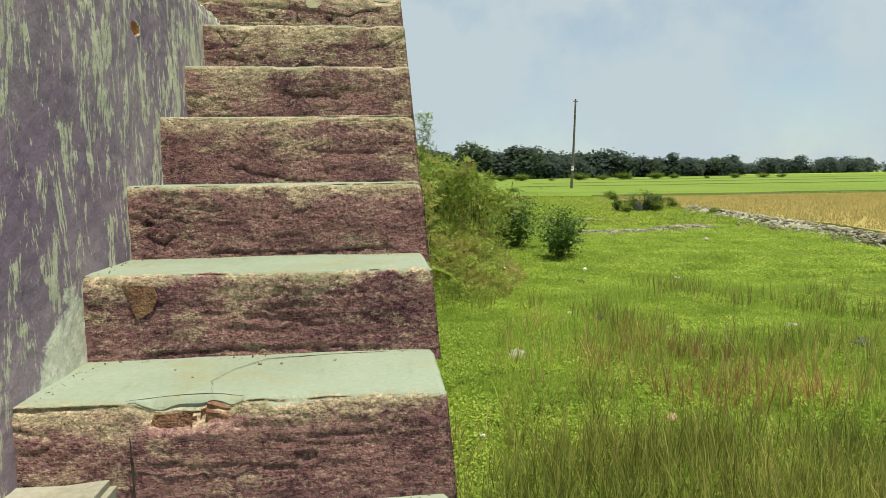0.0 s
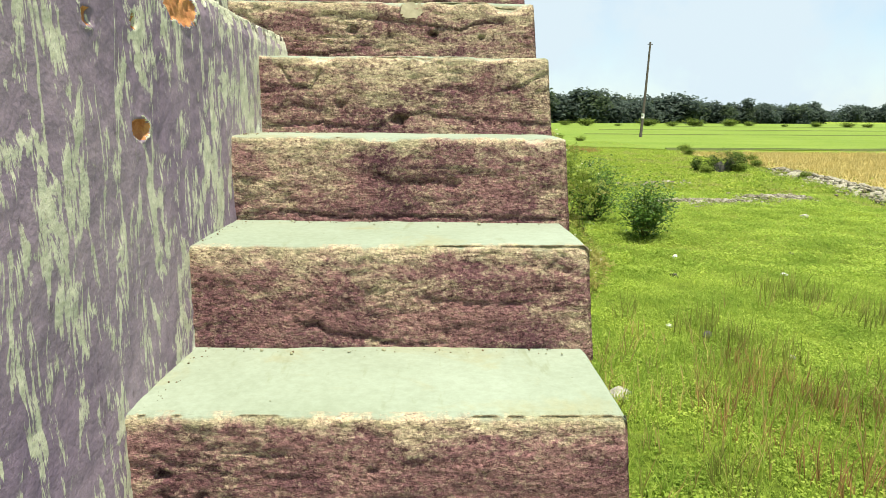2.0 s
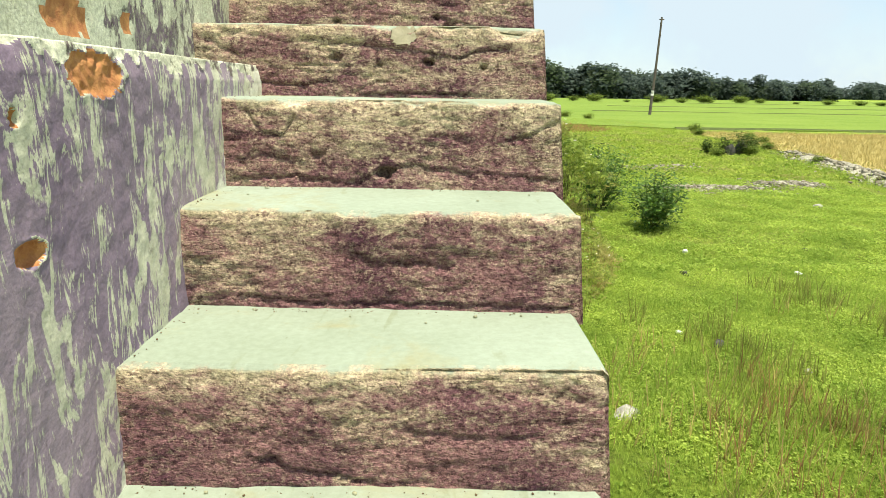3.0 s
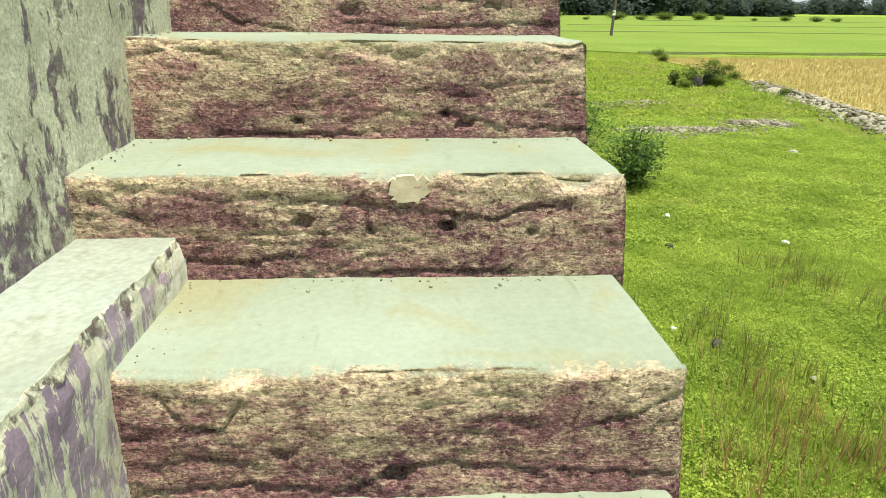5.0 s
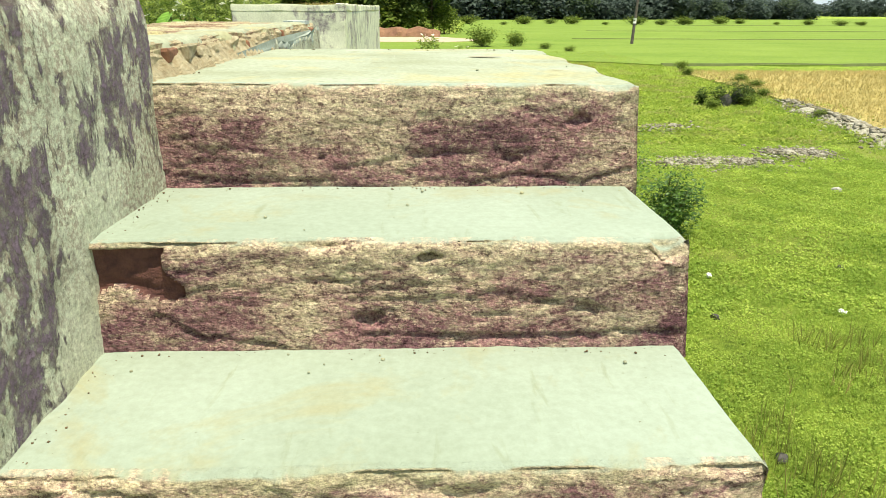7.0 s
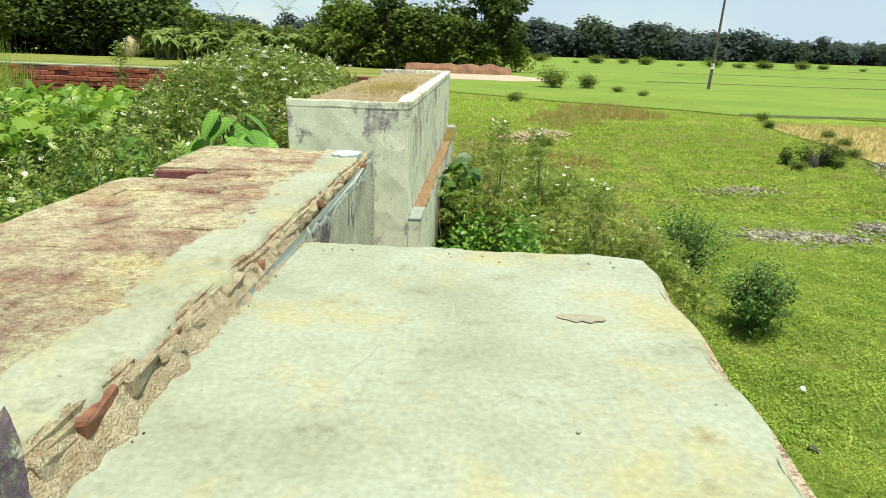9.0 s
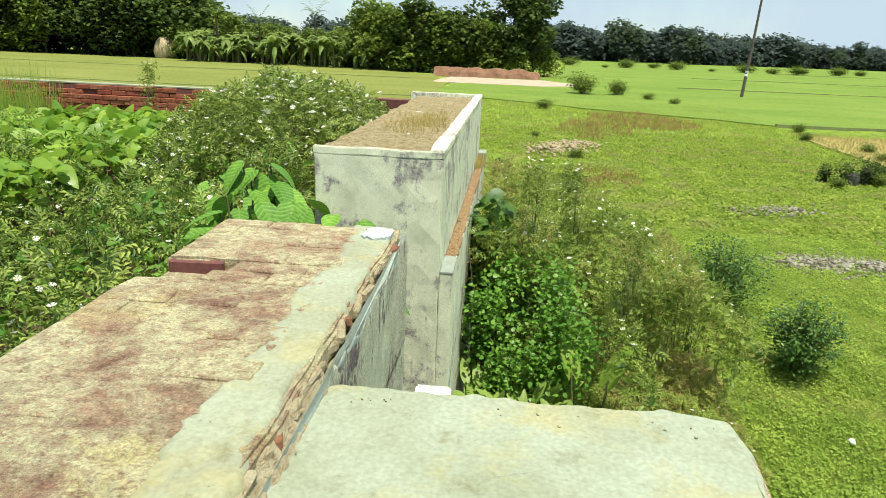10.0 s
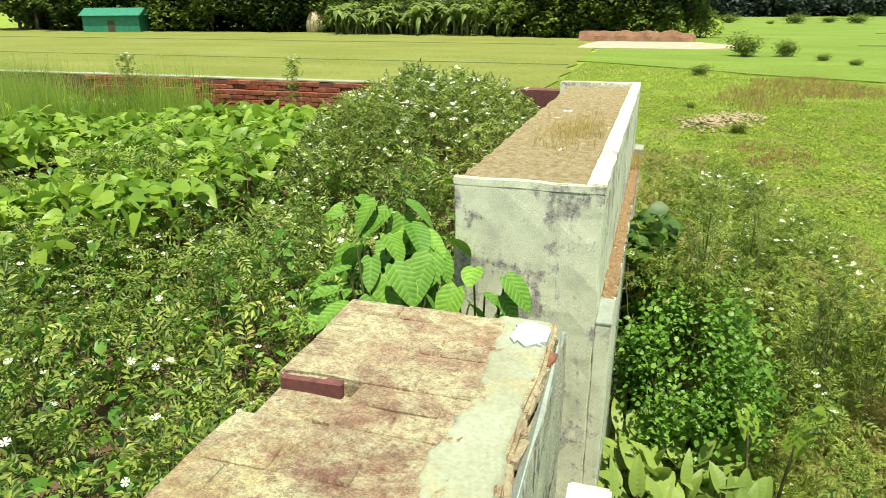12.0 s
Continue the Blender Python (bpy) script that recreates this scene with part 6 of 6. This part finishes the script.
mat_of_clover(0.98, 7.5, -1.2, 8.0, 170000, 0.011, 0.030, GRASS, 0.06)
mat_of_clover(1.0, 12.0, 8.0, 19.0, 150000, 0.022, 0.050, GRASS, 0.07)
mat_of_clover(-5.0, 1.0, 12.9, 19.0, 26000, 0.03, 0.07, GRASS, 0.07)
mat_of_clover(-6.0, 17.0, 19.0, 40.0, 70000, 0.06, 0.12, GRASS_FAR, 0.08)
sedge = lambda a, b: noise.noise((a * 0.7 + 1, b * 0.6, 2)) + 0.5 * noise.noise((a * 2.7, b * 2.7, 5)) > 0.16 - 0.05 * (a - 1) + 0.10 * abs(b - 2.2)
sow("dark_sedge", 1.0, 9.0, -2.0, 7.5, 10500, 0.16, 0.40, SEDGE, "tall thin olive sedge stalks", sedge, 0.6, 0.35, wisp=True)
sow("dark_sedge", 1.0, 5.4, -1.4, 2.6, 8200, 0.14, 0.40, SEDGE, "tall thin olive sedge stalks", lambda a, b: ((a - 2.6) / 1.9) ** 2 + ((b - 0.5) / 1.3) ** 2 < 0.7 + 0.8 * noise.noise((a * 1.1, b * 1.1, 4)) + 0.5 * noise.noise((a * 3, b * 3, 4)), 0.6, 0.4, wisp=True)
sow("grass_stalks", 1.2, 9.0, 4.0, 11.0, 2600, 0.10, 0.24, GRASS, "thin green grass stalks on the lawn", lambda a, b: noise.noise((a * 0.8, b * 0.8, 6)) > 0.0, 0.7, 0.4, wisp=True)
redp = lambda a, b: ((a - 3.6) / 0.9) ** 2 + ((b - 3.0) / 1.2) ** 2 < 0.9 + 1.6 * noise.noise((a * 1.6, b * 1.6, 1))
sow("reddish_grass", 1.8, 6.0, 0.8, 6.0, 2300, 0.16, 0.36, REED, "patch of reddish dry grass", redp, 0.7, 0.3, wisp=True)
redf = lambda a, b: ((a - 8.4) / 3.2) ** 2 + ((b - 46) / 5) ** 2 < 1 + 0.7 * noise.noise((a * 0.5, b * 0.5, 1)) or ((a - 4.6) / 2.6) ** 2 + ((b - 40) / 4) ** 2 < 0.8 + 0.8 * noise.noise((a * 0.6, b * 0.6, 4)) or ((a - 3.8) / 2.2) ** 2 + ((b - 26) / 2.4) ** 2 < 0.4 + noise.noise((a * 0.8, b * 0.8, 4))
sow("reddish_grass", 0, 14, 22, 56, 12000, 0.15, 0.4, REED, "patches of reddish brown tall grass", redf, 0.8, 0.3)
sow("field_edge_weeds", 11, 19, 12, 44, 12000, 0.08, 0.26, GRASS, "rank weeds along the rubble ridge", lambda a, b: abs(a - (12.9 + (b - 13) * 0.17)) < 1.1 or (abs(a - 13.2) < 2.2 and 20.5 < b < 27.5 and noise.noise((a * 0.9, b * 0.9, 3)) > 0.0), 0.8)
sow("paddy_blades", -60, -4, 33, 62, 9000, 0.15, 0.35, GRASS, "young rice blades in the pale paddy", lambda a, b: noise.noise((a * 0.2, b * 0.5, 2)) > 0.1, 0.8)
n = 30000
gp = np.column_stack([RNG.uniform(14.2, 40, n), RNG.uniform(9, 42, n)])
gp = gp[gp[:, 0] > 14.6 + (gp[:, 1] - 14) * 0.06]
n = len(gp)
tagged(scatter("ripe_stubble", TUFT_V, TUFT_F, np.column_stack([gp, np.full(n, GZ + 0.09)]), ang(n), ang(n) * 0.05, np.column_stack([np.full(n, 0.25), np.full(n, 0.25), RNG.uniform(0.1, 0.28, n)]), leaf_mat("ripe_straw", (0.36, 0.30, 0.11), (0.50, 0.42, 0.19), 0.3, 0.6)), "golden ripe crop stalks", "crop", kind="stuff")

# ---- thickets ----


def canopy(name, n, area, height, floor, mats, sizes, label, template="sprig", deep=0.22, flowers=0, fsize=(0.012, 0.026), stems=0, tilt=0.6, up=0.25, gaps=-9.0):
    """Leaves hung through the upper layer of an uneven canopy, with stems below and flowers on top."""
    x0, x1, y0, y1 = area
    top = tagged(new(name), label, "weeds", kind="stuff")
    tv, tf = {"sprig": (SPRIG_V, SPRIG_F), "leaf": (OVAL_V, OVAL_F), "round": (HEART_V, HEART_F)}[template]

    def sample(k):
        p = np.column_stack([RNG.uniform(x0, x1, k), RNG.uniform(y0, y1, k)])
        h = np.array([height(a, b) for a, b in p])
        ok = h > floor + 0.05
        ok &= np.array([noise.noise((a * 3.1, b * 3.1, 5)) + 0.5 * noise.noise((a * 8, b * 8, 5)) > gaps for a, b in p]) | (RNG.uniform(0, 1, k) < 0.2)
        return p[ok], h[ok]

    p, h = sample(n)
    k = len(p)
    d = np.minimum(RNG.exponential(deep, k), (h - floor) * 0.97)
    pos = np.column_stack([p + RNG.normal(0, 0.03, (k, 2)), h - d])
    scatter("leaves", tv, tf, pos, ang(k), RNG.normal(up, tilt, k), RNG.uniform(sizes[0], sizes[1], k), mats, parent=top, roll=RNG.normal(0, 0.5, k))
    if stems:
        p, h = sample(stems)
        k = len(p)
        ln = np.minimum(h - floor, 0.9) * RNG.uniform(0.8, 1.08, k)
        st = np.column_stack([np.full(k, 0.006), np.full(k, 0.006), ln])
        TV = [(-1, 0, 0), (1, 0, 0), (0.5, 0.4, 1), (0, 1, 0)]
        scatter("stems", TV, [(0, 1, 2), (1, 3, 2), (3, 0, 2)], np.column_stack([p, h - ln]), ang(k), RNG.normal(0, 0.22, k), st, STEM, parent=top)
    if flowers:
        p, h = sample(flowers)
        k = len(p)
        scatter("flowers", FLOW_V, FLOW_F, np.column_stack([p, h + RNG.uniform(-0.03, 0.05, k)]), ang(k), RNG.normal(0, 0.5, k), RNG.uniform(fsize[0], fsize[1], k), FLOWER, parent=top, label="small white flowers")
    return top


def weed_h(x, y):
    h = 1.14 + 0.24 * noise.noise((x * 0.8, y * 0.8, 0)) + 0.44 * noise.noise((x * 2.1, y * 2.1, 4)) + 0.16 * noise.noise((x * 6, y * 6, 4))
    h -= 0.25 * max(0, 1 - (-1.15 - x) / 0.35)
    if y > 5.1 and x > -1.5:
        h -= 0.25
    return h


def mound_h(x, y):
    d = ((x + 2.45) / 1.4) ** 2 + ((y - 10.1) / 2.3) ** 2
    if d > 1:
        return 0
    return 0.95 + 0.92 * (1 - d) ** 0.6 + 0.22 * noise.noise((x * 2.2, y * 2.2, 4)) + 0.10 * noise.noise((x * 6, y * 6, 4))


def vine_h(x, y):
    if noise.noise((x * 0.45, y * 0.45, 8)) < -0.25 and y < 8.5:
        return 0
    return 1.12 + 0.20 * noise.noise((x * 0.9, y * 0.9, 2)) + 0.14 * noise.noise((x * 2.4, y * 2.4, 3)) + 0.02 * (12 - y)


def thicket_h(x, y):
    edge = 3.15 + 0.4 * noise.noise((y * 0.5, 2, 2)) - 0.15 * max(0, 8 - y) - 0.12 * max(0, y - 12)
    if x > edge or math.hypot(x - 4.05, y - 13.2) < 0.8:
        return -9
    if x < -0.05:
        return -9
    if y < 8.4 and x < 1.35:
        return -1.62 + 0.2 * noise.noise((x * 4, y * 4, 1))
    if y < 9.0 and x > 1.5 + 0.3 * noise.noise((y * 3, 1, 1)):
        return -9
    t = max(0.0, x / edge)
    h = 0.42 - 1.05 * t ** 1.9 + 0.35 * noise.noise((x * 1.1, y * 0.8, 2)) + 0.25 * noise.noise((x * 3.1, y * 3.1, 6)) + 0.12 * noise.noise((x * 9, y * 9, 6))
    h -= 0.38 * max(0, 7.4 - y) + 0.10 * max(0, y - 11.5)
    return max(h, -1.7)


def skirt_h(x, y):
    d = ((x - 1.95) / 1.35) ** 2 + ((y - 9.8) / 3.4) ** 2
    if d > 1:
        return -9
    return -1.90 + 0.75 * (1 - d) + 0.22 * noise.noise((x * 1.6, y * 1.6, 3)) + 0.1 * noise.noise((x * 5, y * 5, 3))


canopy("weed_thicket", 21000, (-6.2, -1.15, 2.0, 8.6), weed_h, 0.3, WEED, (0.08, 0.20), "feathery green weeds with small white flowers", deep=0.26, flowers=1200, fsize=(0.011, 0.025), stems=1300, gaps=0.02)
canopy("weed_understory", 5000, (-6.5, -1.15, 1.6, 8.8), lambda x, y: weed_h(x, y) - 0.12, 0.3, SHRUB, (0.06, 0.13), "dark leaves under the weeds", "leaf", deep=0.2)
canopy("weed_mound", 14000, (-4.6, -1.0, 7.7, 12.3), mound_h, 0.3, WEED, (0.08, 0.19), "tall mound of flowering weeds by the wall", deep=0.22, flowers=1100, fsize=(0.016, 0.036), stems=800, gaps=-0.12)
canopy("vine_cover", 11000, (-12.5, -3.6, 6.6, 12.35), vine_h, 0.3, VINE, (0.11, 0.23), "broad-leaved vines covering the yard", "round", deep=0.10, tilt=0.6, up=-0.35, gaps=-0.15)
canopy("vine_cover", 1500, (-9, -3.4, 3.0, 7.0), lambda x, y: vine_h(x, y) + 0.02 if noise.noise((x * 0.7, y * 0.7, 4)) > 0.05 else 0, 0.3, VINE, (0.09, 0.19), "broad-leaved vines covering the yard", "round", deep=0.06, tilt=0.45, up=-0.25)
canopy("flowering_thicket", 36000, (-0.05, 4.1, 5.6, 16.0), thicket_h, -1.95, OLIVE, (0.08, 0.20), "olive thicket of flowering weeds outside the wall", deep=0.26, flowers=900, fsize=(0.014, 0.034), gaps=-0.10, stems=900)
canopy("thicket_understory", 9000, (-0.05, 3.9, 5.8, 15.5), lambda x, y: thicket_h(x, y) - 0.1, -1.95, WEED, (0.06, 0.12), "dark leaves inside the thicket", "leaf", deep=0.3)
canopy("low_weeds", 15000, (0.6, 3.4, 6.4, 13.3), skirt_h, -1.97, OLIVE, (0.06, 0.14), "low brownish weeds round the thicket", deep=0.12, stems=600, flowers=160)
sow("dry_weeds", 1.6, 3.5, 7.6, 11.6, 2600, 0.15, 0.42, STALK, "dry brown weeds before the thicket", lambda a, b: noise.noise((a * 1.4, b * 1.4, 9)) > -0.05 and a < 0.9 + 0.2 * (b + 1.2), 0.7, 0.5, wisp=True)
n = 6500
tg = np.column_stack([RNG.uniform(-13.6, -6.8, n), RNG.uniform(7.5, 12.3, n)])
tg = tg[[noise.noise((a * 0.5, b * 0.5, 3)) > -0.1 for a, b in tg]]
n = len(tg)
sz = RNG.uniform(0.75, 1.5, n)
tagged(scatter("tall_grass", TUFT_V, TUFT_F, np.column_stack([tg, np.full(n, 0.6)]), ang(n), RNG.normal(0, 0.2, n), np.column_stack([sz * 0.14, sz * 0.14, sz]), GRASS), "tall pale grass in the yard corner", "grass", kind="stuff")
for sx, sy, hh in ((0.55, 8.6, 1.25), (1.0, 9.4, 1.1), (1.55, 8.2, 0.75), (-5.2, 11.8, 1.9), (-8.0, 11.6, 1.9)):
    tops = canopy("weed_spire", 260, (sx - 0.10, sx + 0.10, sy - 0.10, sy + 0.10), lambda x, y: hh, hh - 1.0, WEED, (0.05, 0.10), "tall weed spire rising over the thicket", deep=0.4, stems=6, flowers=8)


def leafy_ball(name, cx, cy, cz, rx, ry, rz, n, mat, lo, hi, label):
    """A dense shrub: limbs and rounded leaves in clustered shoots."""
    top = tagged(new(name), label, "shrub")
    top.location = (cx, cy, GZ)
    bm = bmesh.new()
    pos = []
    for k in range(46):
        v = Vector((rt.gauss(0, 1), rt.gauss(0, 1), rt.gauss(0.25, 0.8))).normalized() * rt.uniform(0.7, 1.05)
        tip = Vector((v.x * rx, v.y * ry, cz - GZ + v.z * rz))
        limb(bm, (0, 0, 0), tuple(tip), 0.012, 0.003, 4)
        m = n // 46
        pos.append(np.array(tip) + RNG.normal(0, 1, (m, 3)) * np.array([rx, ry, rz]) * 0.17)
    part("branchwork", bm, STEM, top)
    pos = np.concatenate(pos)
    k = len(pos)
    scatter("foliage", [(a * 1.35, b, c) for a, b, c in OVAL_V], OVAL_F, pos, ang(k), RNG.normal(0.1, 0.6, k), RNG.uniform(lo, hi, k), mat, parent=top, roll=RNG.normal(0, 0.5, k))
    return top


leafy_ball("shrub", 0.58, 8.25, -0.48, 0.60, 0.65, 0.75, 8000, SHRUB, 0.035, 0.07, "bright green rounded shrub close to the wall")
leafy_ball("creeper", 0.10, 9.3, 0.1, 0.22, 0.7, 0.55, 240, BUSHLEAF, 0.14, 0.24, "dark large-leaved creeper hanging on the wall")


def big_leaf(w, l, droop, cup, heart=0.0):
    """A broad leaf blade with a midrib and raised side veins, from its base along +y."""
    nu, nv = 9, 28
    vs = []
    for i in range(nu):
        u = i / (nu - 1) * 2 - 1
        for j in range(nv):
            t = j / (nv - 1)
            half = w * 0.5 * (max(0.0, math.sin(math.pi * min(1, (t * 0.96 + 0.04)) ** 0.78)) ** 0.72)
            yy = l * t - heart * l * abs(u) * (1 - t) * 0.5
            z = -droop * l * t * t + cup * abs(u) * half + 0.005 * math.sin(t * 52 - abs(u) * 9) * (1.0 - 0.6 * abs(u)) * l / 0.3
            vs.append((u * half, yy, z))
    return vs, grid_faces(nu, nv)


def leaf_plant(name, label, cat, x, y, z, leaves, mat, stem_r=0.006, group=""):
    """leaves: (turn, stalk height, reach, pitch, width, length) each a blade on its own stalk."""
    top = tagged(new(name), label, cat, group)
    top.location = (x, y, z)
    for turn, hgt, reach, pitch, w, l in leaves:
        a = radians(turn)
        tip = Vector((-math.sin(a) * reach, math.cos(a) * reach, hgt))
        vs, fs = big_leaf(w, l, rt.uniform(0.15, 0.4), rt.uniform(0.1, 0.35), 0.5 if cat == "taro" else 0.15)
        ob = mesh_ob("leaf", vs, fs, mat, smooth=True)
        ob.parent = top
        ob.matrix_local = pose(tip.x, tip.y, tip.z, pitch, rt.uniform(-15, 15), turn)
        bm = bmesh.new()
        limb(bm, (0, 0, -0.1), tuple(tip), stem_r * 1.5, stem_r, 5)
        part("stalk", bm, STEM, top)
    return top


def broad_set(n, hmax, seed, w=0.17, l=0.28):
    r = random.Random(seed)
    return [(r.uniform(110, 250) if k % 4 else r.uniform(0, 360), hmax * (0.35 + 0.65 * k / n), r.uniform(0.06, 0.40) * (1.2 - 0.7 * k / n), r.uniform(-58, 0), w * r.uniform(0.7, 1.2), l * r.uniform(0.7, 1.2)) for k in range(n)]


leaf_plant("broad_leaf_plant", "upright plant with large veined leaves beside the wall end", "plant", -1.42, 6.45, 0.35, broad_set(30, 1.2, 3, 0.19, 0.27), BROAD)
leaf_plant("broad_leaf_plant", "spreading plant with large veined leaves beside weeds", "plant", -1.52, 6.22, 0.35, broad_set(24, 1.05, 13, 0.17, 0.25), BROAD)
leaf_plant("broad_leaf_plant", "spreading plant with large veined leaves in the gap", "plant", -1.12, 6.25, 0.25, broad_set(24, 1.1, 14, 0.17, 0.25), BROAD)
leaf_plant("broad_leaf_plant", "young plant with large veined leaves in the wall gap", "plant", -1.30, 5.75, 0.30, broad_set(26, 1.15, 5, 0.15, 0.22), BROAD)
leaf_plant("broad_leaf_plant", "low plant with large veined leaves in the wall gap", "plant", -0.85, 6.2, 0.20, broad_set(18, 1.1, 6, 0.14, 0.21), BROAD)
leaf_plant("broad_leaf_plant", "low plant with large veined leaves among weeds", "plant", -2.3, 7.6, 0.35, broad_set(16, 0.85, 8, 0.16, 0.26), BROAD)
leaf_plant("taro_plant", "taro with bright upright heart-shaped leaves", "taro", 1.12, 7.45, -1.95, [(35, 1.44, 0.26, 60, 0.22, 0.34), (-48, 1.40, 0.26, 72, 0.20, 0.42), (150, 0.8, 0.25, -20, 0.3, 0.45), (220, 0.5, 0.3, -30, 0.3, 0.45), (-100, 0.35, 0.4, -10, 0.28, 0.42)], TARO, 0.012)
r9 = random.Random(9)
for k in range(30):
    leaf_plant("arum_plant", "clump of pale green upright arum leaves by the wall foot", "arum", r9.uniform(0.0, 1.1), r9.uniform(6.7, 7.9), -1.97,
               [(r9.gauss(0, 45) + (180 if q % 4 == 0 else 0), r9.uniform(0.55, 1.22), r9.uniform(0.02, 0.26), r9.uniform(10, 80), r9.uniform(0.08, 0.14), r9.uniform(0.19, 0.31)) for q in range(14)], ARUM, 0.007, "arum clumps")

# ---- bricks of the back wall, last ----
for c in range(9):
    z = 1.33 - 0.075 * (c + 0.5) + 0.16
    setb = 12.40 if c >= 2 else 12.47
    x = -9.6 + (0.121 if c % 2 else 0)
    while x < -3.2:
        if rnd.random() > (0.12 if c < 2 else 0.03):
            ob = lay(REDS[rnd.randrange(5)], wall_back, x, setb + rnd.uniform(-0.012, 0.008), z, rnd.uniform(-1.5, 1.5), rnd.uniform(-1, 1))
        x += 0.244
part("lime_coping", rough_box(-14.0, -3.0, 12.46, 12.70, 1.490, 1.515, 0.005, 0.01, 0.2), MORTAR, wall_back, "pale lime coping")
